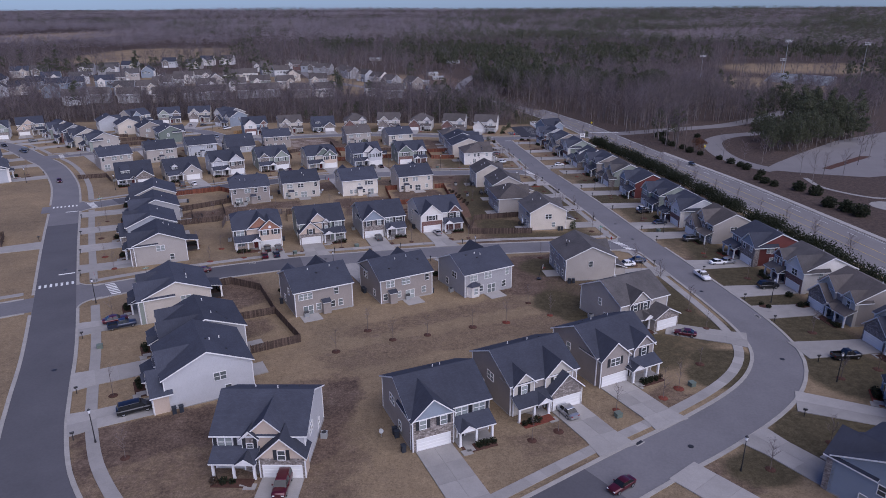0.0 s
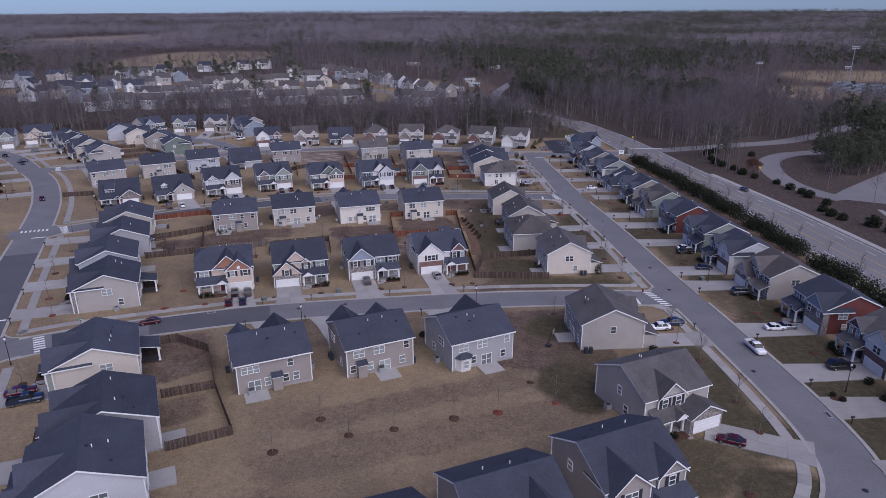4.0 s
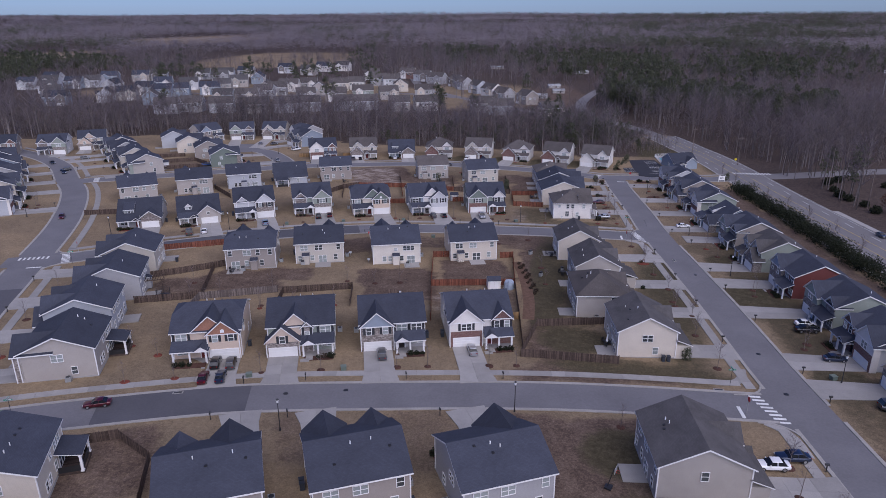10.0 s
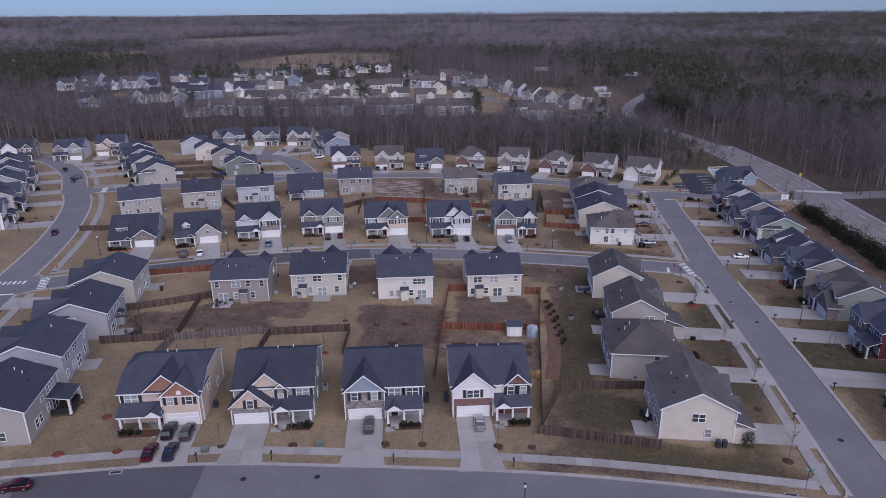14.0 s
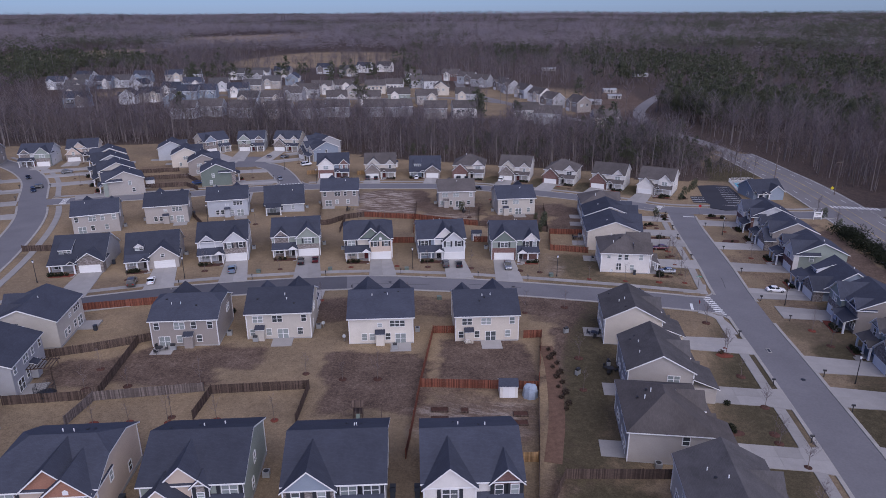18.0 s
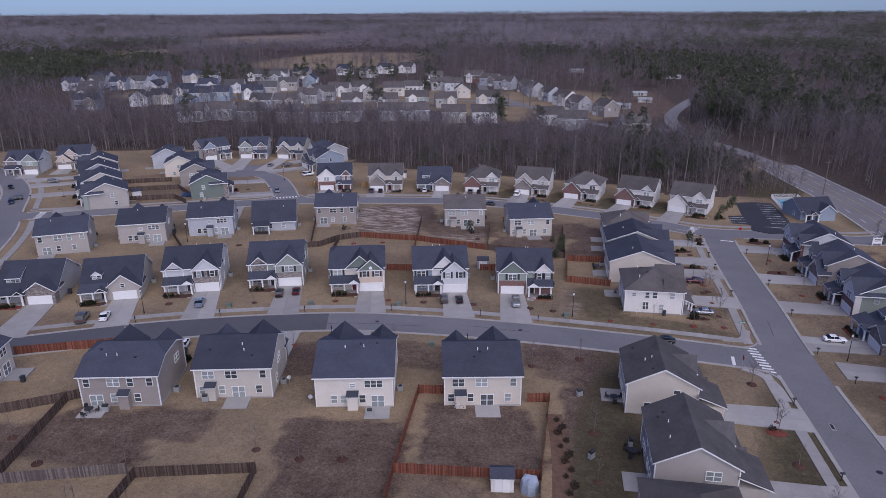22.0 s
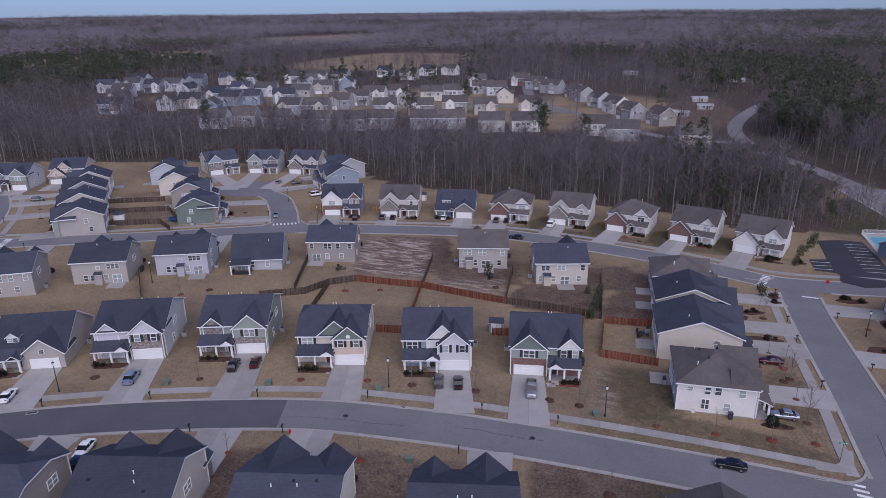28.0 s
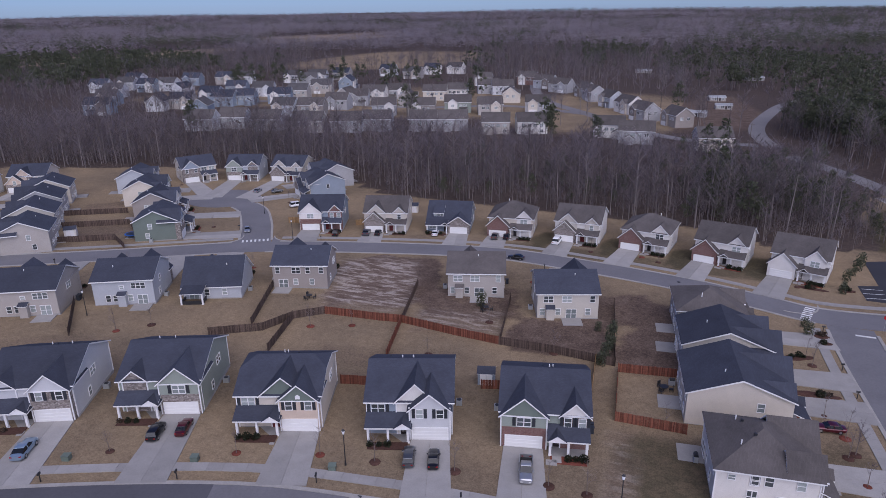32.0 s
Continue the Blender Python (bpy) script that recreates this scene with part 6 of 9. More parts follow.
def hedge(name, pts, r, high, step, label):
    """A continuous band of evergreen growth."""
    V, F = [], []
    for p in smooth(pts, step):
        stand = 0.75 + 0.6 * noise.noise((p.x / 9, p.y / 9, 7))
        if noise.noise((p.x / 4, p.y / 4, 2)) > 0.42:
            continue
        for j in range(5):
            v, f = clump(rng, 80, r * rng.uniform(0.7, 1.1), 0.27, 0.9)
            k, o = len(V), Vector((p.x + rng.uniform(-1, 1) * r * 0.8, p.y + rng.uniform(-1, 1) * r * 0.8, gz(p.x, p.y) + high * stand * rng.uniform(0.25, 0.75)))
            V += [q + o for q in v]
            F += [tuple(k + i for i in q) for q in f]
    me = bpy.data.meshes.new(name)
    me.from_pydata([tuple(v) for v in V], [], F)
    me.materials.append(MAT["shrub"])
    tagged(new(name, me), label, "hedge", kind="stuff")


tagged(ribbon("planting_bed", smooth([(4.4, 196.5), (6.0, 190), (7.4, 182), (8.4, 174), (8.8, 165)]), -1.1, 1.1, 0.05, MAT["straw"]), "long bed of reddish pine straw beside a fence", "planting bed", kind="structure")
for i in range(13):
    x, y = 4.0 + 0.36 * i + rng.uniform(-0.2, 0.2), 195 - 1.45 * i
    ob = new("garden_bush", SHRUB[3])
    ob.matrix_basis = Matrix.Translation((x + 0.9 + (i % 2) * 0.9, y, gz(x, y))) @ Matrix.Scale(rng.uniform(0.7, 1.2), 4)
    tagged(ob, "small dry brown bush in a row along a fence", "shrub", "bushes along the fence")
hedge("hedge", [(92, 60), (89, 100), (87, 140), (85.5, 170), (82, 205), (77.5, 245), (72, 285)], 2.3, 3.8, 1.6, "long dark evergreen screening hedge behind the gardens")
VERGE = shrub_mesh(1.5, 420, MAT["shrub"], 0.8, 0.28)
for x, y, s in ((106, 301, 1.3), (104, 290, 1.0), (103, 282, 1.2), (104, 277, 1.1), (106, 270, 1.0), (106, 262, 1.2), (108, 256, 0.9), (113, 239, 1.1), (114, 233, 1.0), (114, 228, 1.2), (115, 219, 1.0), (110, 211, 1.0), (110, 206, 1.1), (111, 202, 1.0), (116, 196, 1.5), (118, 190, 1.5), (114, 176, 1.5), (116, 171, 1.6), (117, 166, 1.7), (112, 247, 0.9), (124, 300, 1.0), (111, 306, 1.2)):
    ob = new("verge_shrub", VERGE)
    ob.matrix_basis = Matrix.Translation((x, y, gz(x, y) - 0.1)) @ Matrix.Rotation(x * 1.7, 4, "Z") @ Matrix.Scale(s, 4)
    tagged(ob, "broad dark evergreen shrub on the highway verge", "shrub", "verge shrubs")
rust = new("rust_leaved_tree")
rust.matrix_basis = pose(110, 262, gz(110, 262))
part("trunk", STREET[0][0], None, rust, at=Matrix.Scale(1.3, 4))
V, F = [], []
for i in range(26):
    v, f = clump(rng, 60, 1.2, 0.22, 0.7)
    k, o = len(V), Vector((rng.gauss(0, 1.5), rng.gauss(0, 1.5), 4.4 + rng.gauss(0, 1.1)))
    V += [tuple(q + o) for q in v]
    F += [tuple(k + i for i in q) for q in f]
me = bpy.data.meshes.new("crown")
me.from_pydata(V, [], F)
me.materials.append(MAT["rust"])
part("crown", me, None, rust)
tagged(rust, "tree holding dry rust-coloured leaves beside the highway", "tree")


# ---- fences ----
def fence_panel(mat):
    poly, n = [(0, 0.05)], 16
    for i in range(n):
        x0, x1 = 2.4 * i / n, 2.4 * (i + 1) / n
        poly += [(x0 + 0.004, 0.05), (x0 + 0.006, 1.66), (x0 + 0.03, 1.72), (x1 - 0.03, 1.72), (x1 - 0.006, 1.66), (x1 - 0.004, 0.05)]
    s = Shape().prism([(x, -0.015, z) for x, z in poly] + [(2.4, -0.015, 0.0), (0, -0.015, 0.0)], (0, 0.03, 0))
    return s.mesh("panel", mat)


PANEL = {k: fence_panel(MAT[k]) for k in ("fence", "fence_red", "fence_tan", "fence_grey")}
FPOST = {k: Shape().box(-0.06, 0.06, -0.06, 0.06, -0.4, 1.55).mesh("post", MAT[k]) for k in PANEL}


def fence(pts, mat="fence", words="weathered dark wooden privacy fence"):
    root = tagged(new("fence"), words, "fence")
    for (ax, ay), (bx, by) in zip(pts, pts[1:]):
        L = math.hypot(bx - ax, by - ay)
        n = max(1, round(L / 2.4))
        for i in range(n):
            x, y = ax + (bx - ax) * i / n, ay + (by - ay) * i / n
            x2, y2 = ax + (bx - ax) * (i + 1) / n, ay + (by - ay) * (i + 1) / n
            d = Vector((x2 - x, y2 - y, gz(x2, y2) - gz(x, y)))
            yaw = math.degrees(math.atan2(d.y, d.x))
            m = pose(x, y, gz(x, y), 0, 0, yaw) @ Matrix.Diagonal((d.length / 2.4, 1, 0.85, 1))
            part("panel", PANEL[mat], None, root, at=m)
            if i % 2 == 0:
                part("post", FPOST[mat], None, root, at=pose(x, y, gz(x, y), 0, 0, yaw))
        part("post", FPOST[mat], None, root, at=pose(bx, by, gz(bx, by)))


fence([(-46.7, 112.4), (-47.1, 113.9), (-41.2, 116.9), (-34.7, 113.5), (-29.5, 102.3), (-23, 91), (-30, 87)])
fence([(-29.5, 102.3), (-36, 99.2)])
fence([(23.7, 166), (10.5, 162.4), (8.4, 150), (24, 150.5)])
fence([(-66, 157.4), (-57, 161.3), (-55.2, 163.2)])
fence([(-54, 155.6), (-54.9, 161.8), (-48, 165.1), (-41.6, 168.2)], "fence_grey", "weathered grey picket fence round a small yard")
fence([(-38.8, 161.4), (-40.2, 167.9), (-27.4, 173), (-25.2, 164.3)])
fence([(-55.2, 163.2), (-60.8, 178.8), (-58.6, 181)], "fence", "weathered dark wooden fence between yards")
fence([(-71.6, 169.9), (-66.2, 174), (-61, 178.6)])
fence([(-79.5, 187), (-66, 195), (-60.6, 191)], "fence_red", "red-brown stained wooden fence along a street")
fence([(-11.5, 197), (-15, 196), (-12, 178), (-9.5, 165), (-8.8, 161)], "fence_red", "red-stained wooden privacy fence")
fence([(0.4, 198.5), (3.3, 199.5), (5, 182), (-12, 178)], "fence_red", "red-stained wooden privacy fence behind a shed")
fence([(5, 182), (7, 166), (8.6, 152)])
fence([(7, 164.8), (3.9, 163.8)], "fence_tan", "pale new wooden fence beside a house")
fence([(-66, 247), (-59, 252), (-57, 258), (-53, 262)])
fence([(-57, 258), (-53.5, 246)])
fence([(-53, 262), (-43, 263.2), (-39, 264), (-29, 263), (-21, 262.6)], "fence_red", "red-stained wooden privacy fence between yards")
fence([(-21, 262.6), (-12, 263), (-2.5, 262.5)])
fence([(-39, 264), (-35.5, 251.5)], "fence_red", "red-stained wooden privacy fence between yards")
fence([(-43.5, 281), (-39, 264.5)])
fence([(-24.5, 281), (-21, 263.5)])
fence([(-6.2, 286), (-2.5, 262.5)])
fence([(8.4, 263), (-1.8, 261), (-0.2, 247.6), (8.6, 248)], "fence_red", "red-brown stained wooden garden fence")
fence([(-19, 248.5), (-15.8, 249.5)], "fence_red", "short red-stained fence between houses")
fence([(-38, 242), (-33, 243.5)], "fence_red", "short red-stained fence between houses")
fence([(-70, 271), (-62, 253)])
fence([(-6.5, 250), (-4.0, 251), (-5.4, 262.5)], "fence_tan", "pale new wooden fence beside a house")
fence([(-97.5, 248), (-87, 238)])
fence([(-117, 211), (-109, 214), (-105, 208)])
fence([(-133, 271), (-121, 279), (-114, 275)])
fence([(-141, 281), (-128, 290), (-120, 284)])
fence([(-150, 289), (-137, 298)])
fence([(-92.0, 307.4), (-88.5, 309.0)], "fence_tan", "yellow-tan wooden fence beside a house")
fence([(-75.0, 312.2), (-72.0, 314.4)], "fence_tan", "yellow-tan wooden fence beside a house")
fence([(-112, 143), (-104, 148), (-100, 140)], words="brown wooden fence round a corner yard")


# ---- cars ----
def paint(name, c, metal=0.35):
    m, n, l, b = nodes_of("car_" + name, 0.28, metal, 0.5)
    b.inputs["Base Color"].default_value = (*c, 1)
    b.inputs["Coat Weight"].default_value, b.inputs["Coat Roughness"].default_value = 0.7, 0.08
    return m


PAINT = {"black": paint("black", (0.012, 0.012, 0.014)), "white": paint("white", (0.72, 0.72, 0.72), 0.0), "silver": paint("silver", (0.42, 0.43, 0.45), 0.7), "grey": paint("grey", (0.1, 0.105, 0.115), 0.6),
         "red": paint("red", (0.075, 0.008, 0.014)), "blue": paint("blue", (0.02, 0.03, 0.06)), "sky": paint("sky", (0.25, 0.33, 0.42), 0.5), "brown": paint("brown", (0.13, 0.12, 0.105), 0.5)}
CAR_GLASS = mottled("car_glass", (0.012, 0.013, 0.015), 0.12, 0.05, spec=0.45, per_object=0)
LAMP_W, LAMP_R = mottled("headlamp_lens", (0.7, 0.7, 0.68), 0.15, 0.05, spec=0.6), mottled("tail_lens", (0.3, 0.01, 0.01), 0.2, 0.05, spec=0.6)


def hull(stations):
    """A car body: rounded cross-sections, eased from one station to the next and joined front to rear."""
    rows, fine = [], []
    for a, b in zip(stations, stations[1:]):
        for i in range(3):
            t = i / 3
            fine.append([u + (v - u) * t for u, v in zip(a, b)])
    fine.append(list(stations[-1]))
    mid_z = [0.5 * (fine[max(i - 1, 0)][2] + fine[min(i + 1, len(fine) - 1)][2]) for i in range(len(fine))]
    s = Shape()
    for (x, z0, z1, hw), zz in zip(fine, mid_z):
        z1 = 0.5 * (z1 + zz)
        h = z1 - z0
        half = [(0.84, 0.0), (0.98, 0.16), (1.0, 0.5), (0.97, 0.74), (0.88, 0.92), (0.7, 1.0), (0.3, 1.03)]
        rows.append([(x, -hw * w, z0 + h * k) for w, k in half] + [(x, hw * w, z0 + h * k) for w, k in half[::-1]])
    n = len(rows[0])
    for a, b in zip(rows, rows[1:]):
        for i in range(n):
            j = (i + 1) % n
            s.face([a[i], b[i], b[j], a[j]])
    s.face(rows[0])
    s.face(rows[-1])
    return s


def sleek(shape, name, material):
    """A mesh with smooth shading broken only at sharp edges."""
    me = shape.mesh(name, material)
    me.polygons.foreach_set("use_smooth", [True] * len(me.polygons))
    me.set_sharp_from_angle(angle=radians(42))
    return me


def cabin(x0, x1, x2, x3, z0, z1, hw):
    """Glasshouse: base x0..x3, roof x1..x2."""
    s = Shape()
    base = [(x0, -hw, z0), (x3, -hw, z0), (x3, hw, z0), (x0, hw, z0)]
    roof = [(x1, -hw * 0.8, z1), (x2, -hw * 0.8, z1), (x2, hw * 0.8, z1), (x1, hw * 0.8, z1)]
    for i in range(4):
        j = (i + 1) % 4
        s.face([base[i], base[j], roof[j], roof[i]])
    return s.face(roof).face(base)


def wheel_mesh(r):
    t = Shape().tube((0, -0.11, 0), (0, 0.11, 0), r, r, 14)
    m = Shape().tube((0, -0.125, 0), (0, 0.125, 0), r * 0.62, r * 0.62, 10)
    return t.mesh("wheel", MAT["tyre"]), m.mesh("rim", MAT["rim"])


WHEEL = wheel_mesh(0.34)
SHAPES = {
    "sedan": dict(L=4.7, st=((-2.35, 0.35, 0.72, 0.72), (-2.2, 0.28, 0.82, 0.85), (-1.2, 0.22, 0.95, 0.9), (0.9, 0.22, 0.97, 0.9), (1.9, 0.24, 1.0, 0.88), (2.3, 0.32, 0.92, 0.76)), cab=(-1.0, -0.25, 1.05, 1.85, 0.92, 1.42, 0.82)),
    "suv": dict(L=4.7, st=((-2.35, 0.4, 0.85, 0.76), (-2.2, 0.32, 1.0, 0.9), (-1.2, 0.28, 1.08, 0.94), (1.9, 0.28, 1.1, 0.94), (2.3, 0.38, 1.05, 0.84)), cab=(-1.25, -0.55, 1.85, 2.2, 1.05, 1.7, 0.86)),
    "van": dict(L=5.1, st=((-2.55, 0.36, 0.82, 0.8), (-2.35, 0.28, 0.98, 0.95), (-1.4, 0.24, 1.06, 0.98), (2.2, 0.24, 1.1, 0.98), (2.52, 0.34, 1.05, 0.9)), cab=(-1.7, -0.8, 2.1, 2.4, 1.02, 1.72, 0.9)),
    "pickup": dict(L=5.7, st=((-2.85, 0.45, 0.95, 0.8), (-2.65, 0.38, 1.1, 0.96), (-1.5, 0.34, 1.15, 1.0), (0.85, 0.34, 1.15, 1.0)), cab=(-1.45, -0.7, 0.45, 0.8, 1.1, 1.82, 0.88)),
}
CARS = {}


def car(kind, colour, x, y, yaw, group="parked cars"):
    words = {"sedan": "sedan", "suv": "sport utility vehicle", "van": "minivan", "pickup": "pickup truck"}[kind]
    shade = {"red": "dark red", "blue": "dark blue", "sky": "pale blue", "grey": "dark grey", "brown": "grey-brown"}.get(colour, colour)
    m = pose(x, y, gz(x, y) + (0.06 if road_gap(x, y) < 4 else 0.12), 0, 0, yaw) @ Matrix.Scale(0.8 if kind == "pickup" else 0.88, 4)
    if (kind, colour) in CARS:
        return copy_thing(CARS[kind, colour], m)
    q = SHAPES[kind]
    root = tagged(new("pickup_truck" if kind == "pickup" else "car"), f"{shade} {words} parked on pavement", "car", group)
    part("body", sleek(hull(q["st"]), "body", PAINT[colour]), None, root)
    if kind == "pickup":
        bed = Shape()
        bed.prism([(0.84, -1.0, 0.42), (2.85, -1.0, 0.42), (2.85, -1.0, 1.15), (0.84, -1.0, 1.15)], (0, 0.1, 0)).prism([(0.84, 0.9, 0.42), (2.85, 0.9, 0.42), (2.85, 0.9, 1.15), (0.84, 0.9, 1.15)], (0, 0.1, 0))
        bed.box(2.75, 2.85, -0.9, 0.9, 0.42, 1.15).box(0.84, 2.75, -0.9, 0.9, 0.42, 0.62)
        part("cargo_bed", bed, PAINT[colour], root)
        part("bed_liner", Shape().box(0.9, 2.74, -0.88, 0.88, 0.62, 0.64), MAT["tyre"], root)
    x0, x1, x2, x3, z0, z1, hw = q["cab"]
    part("glasshouse", cabin(*q["cab"]), CAR_GLASS, root)
    top = Shape()
    for k, (f, dz) in enumerate(((0.815, 0.0), (0.79, 0.045), (0.6, 0.075))):
        ring = [(x1 - 0.05 + 0.05 * k, -hw * f, z1 - 0.02 + dz), (x2 + 0.05 - 0.05 * k, -hw * f, z1 - 0.02 + dz), (x2 + 0.05 - 0.05 * k, hw * f, z1 - 0.02 + dz), (x1 - 0.05 + 0.05 * k, hw * f, z1 - 0.02 + dz)]
        if k:
            for i in range(4):
                top.face([last[i], last[(i + 1) % 4], ring[(i + 1) % 4], ring[i]])
        else:
            top.face(ring)
        last = ring
    part("roof", sleek(top.face(last), "roof", PAINT[colour]), None, root)
    for sy in (-1, 1):
        part("pillar", Shape().tube(((x1 + x2) / 2, sy * hw * 1.0, z0), ((x1 + x2) / 2, sy * hw * 0.805, z1), 0.06, 0.06, 4), PAINT[colour], root)
        part("side_mirror", Shape().box(x0 + 0.35, x0 + 0.5, sy * (hw + 0.14) - 0.1, sy * (hw + 0.14) + 0.1, z0 + 0.02, z0 + 0.18), PAINT[colour], root)
    F, R = q["st"][0][0], (2.85 if kind == "pickup" else q["st"][-1][0])
    for wx in (F + 0.85, R - 0.9):
        for wy in (-0.8, 0.8):
            w = part("wheel", WHEEL[0], None, root, at=pose(wx, wy, 0.34))
            part("rim", WHEEL[1], None, w)
    for sy in (-0.58, 0.58):
        part("headlight", Shape().box(F - 0.01, F + 0.12, sy - 0.16, sy + 0.16, 0.6, 0.74), LAMP_W, root)
        part("taillight", Shape().box(R - 0.1, R + 0.01, sy - 0.14, sy + 0.14, 0.72, 0.9), LAMP_R, root)
    root.matrix_basis = m
    CARS[kind, colour] = root
    return root


# cars that stand on driveways: yaw by the nearest driveway; on streets by the street's run
def along_drive(x, y):
    s, w, L = min(OCCUPIED, key=lambda o: math.hypot(o[0][0] + o[1][0] * o[2] / 2 - x, o[0][1] + o[1][1] * o[2] / 2 - y))
    return math.degrees(math.atan2(w[1], w[0]))


def along_road(x, y):
    best = min(((math.hypot(p.x - x, p.y - y), line, i) for line in ROAD.values() for i, p in enumerate(line[:-1])), key=lambda q: q[0])
    d = best[1][best[2] + 1] - best[1][best[2]]
    return math.degrees(math.atan2(d.y, d.x))


DRIVE_CARS = (("van", "black", -41.4, 70.6), ("pickup", "blue", -54.2, 96.9), ("sedan", "red", -56.2, 98.9), ("suv", "red", -18.6, 54.6), ("sedan", "silver", 16.2, 69.2), ("sedan", "red", 41.0, 92.6), ("sedan", "white", 40.6, 126.4), ("sedan", "blue", 43.6, 128.6),
              ("sedan", "white", 61.2, 127.6), ("sedan", "silver", 63.6, 128.2), ("suv", "black", 65.4, 113.6), ("pickup", "black", 63.4, 84.2), ("suv", "grey", 61.6, 144.0), ("sedan", "blue", 58.8, 158.4), ("sedan", "white", 58.6, 172.2), ("sedan", "black", 58.0, 169.4),
              ("suv", "black", -38.6, 137.4), ("suv", "grey", -36.2, 137.8), ("sedan", "red", -38.2, 132.8), ("sedan", "blue", -35.8, 133.6), ("suv", "grey", -13.8, 145.4), ("sedan", "silver", 0.4, 149.8))
MORE_CARS = (("sedan", "silver", 26.0, 239.2), ("sedan", "sky", -64.4, 213.2), ("suv", "brown", -79.4, 200.6), ("sedan", "white", -76.4, 202.6), ("suv", "black", -52.6, 222.0), ("sedan", "red", -50.2, 224.2), ("suv", "grey", -21.4, 229.6), ("sedan", "black", -18.6, 230.4),
             ("pickup", "silver", -8.0, 232.6), ("sedan", "red", 25.4, 255.8), ("suv", "black", -75.4, 303.0), ("sedan", "grey", -68.8, 306.4), ("sedan", "black", -66.2, 307.4), ("sedan", "white", -53.2, 312.6), ("sedan", "brown", -39.0, 316.0), ("sedan", "black", -36.4, 316.8),
             ("van", "white", -24.4, 318.2), ("sedan", "white", -56.0, 197.4), ("suv", "black", -53.9, 194.0), ("sedan", "silver", -119.6, 331), ("sedan", "grey", -114, 333), ("suv", "white", -99, 321.4), ("sedan", "white", 46.8, 234.0), ("suv", "black", -163, 262), ("suv", "grey", -171, 283))
for kind, colour, x, y in DRIVE_CARS + MORE_CARS:
    car(kind, colour, x, y, along_drive(x, y) + (180 if (kind, colour) in (("pickup", "silver"), ("suv", "red")) else 0))
for kind, colour, x, y in (("sedan", "red", 19.4, 54.0), ("pickup", "white", 54.6, 119.4), ("sedan", "red", -49.0, 123.4), ("sedan", "black", 19.0, 224.6), ("sedan", "red", -121.0, 207.0), ("sedan", "silver", -97.0, 297.0), ("sedan", "black", -30.0, 303.4), ("sedan", "black", -177, 272.5), ("sedan", "blue", -161, 258.5), ("sedan", "grey", 97.0, 236.0)):
    car(kind, colour, x, y, along_road(x, y))


# ---- street furniture and yard things ----
def street_lamp(x, y):
    z = gz(x, y)
    root = tagged(new("street_lamp", None), "slim black post lamp with a pale globe", "street lamp", "street lamps")
    root.matrix_basis = pose(x, y, z)
    part("post", Shape().tube((0, 0, -0.2), (0, 0, 0.5), 0.14, 0.1, 8).tube((0, 0, 0.5), (0, 0, 4.3), 0.07, 0.05, 8), MAT["metal_dark"], root)
    part("lantern", Shape().tube((0, 0, 4.3), (0, 0, 4.75), 0.12, 0.2, 8), MAT["vent"], root, "pale acorn lantern")
    part("cap", Shape().tube((0, 0, 4.75), (0, 0, 4.95), 0.22, 0.04, 8), MAT["metal_dark"], root)


for x, y in ((-43.4, 63.6), (34.3, 56.8), (-63.5, 107.4), (-21.6, 122.6), (8.6, 133.2), (51, 196.9), (-27.9, 226), (3, 230.2), (-98.4, 196.2), (-71.5, 206.7), (-91, 245), (47.2, 226.9), (62.6, 106.5), (57.2, 150.8), (41.5, 273.1), (-113, 150), (-131, 206), (-103, 312), (-83, 296), (57.7, 77.0), (-152, 230)):
    street_lamp(x, y)

BOX = Shape().prism([(-0.25, -0.1, 1.0), (-0.25, 0.1, 1.0), (-0.25, 0.1, 1.18), (-0.25, 0.06, 1.25), (-0.25, -0.06, 1.25), (-0.25, -0.1, 1.18)], (0.5, 0, 0)).mesh("box", MAT["metal_dark"])
MPOST = Shape().box(-0.05, 0.05, -0.05, 0.05, -0.2, 1.02).mesh("post", MAT["metal_dark"])
for s, w, L in OCCUPIED:
    u = L - 0.7
    x, y = s[0] + w[0] * u - w[1] * 3.9, s[1] + w[1] * u + w[0] * 3.9
    g = road_gap(x, y, ("highway",))
    if 4.1 < g < 6.5 and not on_drive(x, y, 0.2) and y < 300:
        m = tagged(new("mailbox"), "black curbside mailbox on a post", "mailbox", "mailboxes")
        m.matrix_basis = pose(x, y, gz(x, y), 0, 0, math.degrees(math.atan2(w[1], w[0])))
        part("post", MPOST, None, m)
        part("box", BOX, None, m)

AC = Shape().box(-0.4, 0.4, -0.4, 0.4, 0, 0.8).mesh("casing", MAT["metal_grey"])
FAN = Shape().tube((0, 0, 0.8), (0, 0, 0.83), 0.33, 0.33, 12).mesh("fan_grille", MAT["metal_dark"])
BIN = Shape().prism([(-0.26, -0.28, 0.08), (0.26, -0.28, 0.08), (0.26, 0.28, 0.08), (-0.26, 0.28, 0.08)], (0, 0, 0.9)).mesh("bin_body", MAT["bin"])
LID = Shape().prism([(-0.3, -0.34, 0.98), (0.3, -0.34, 0.98), (0.3, 0.32, 0.98), (-0.3, 0.32, 0.98)], (0, 0.0, 0.08)).mesh("lid", MAT["bin"])
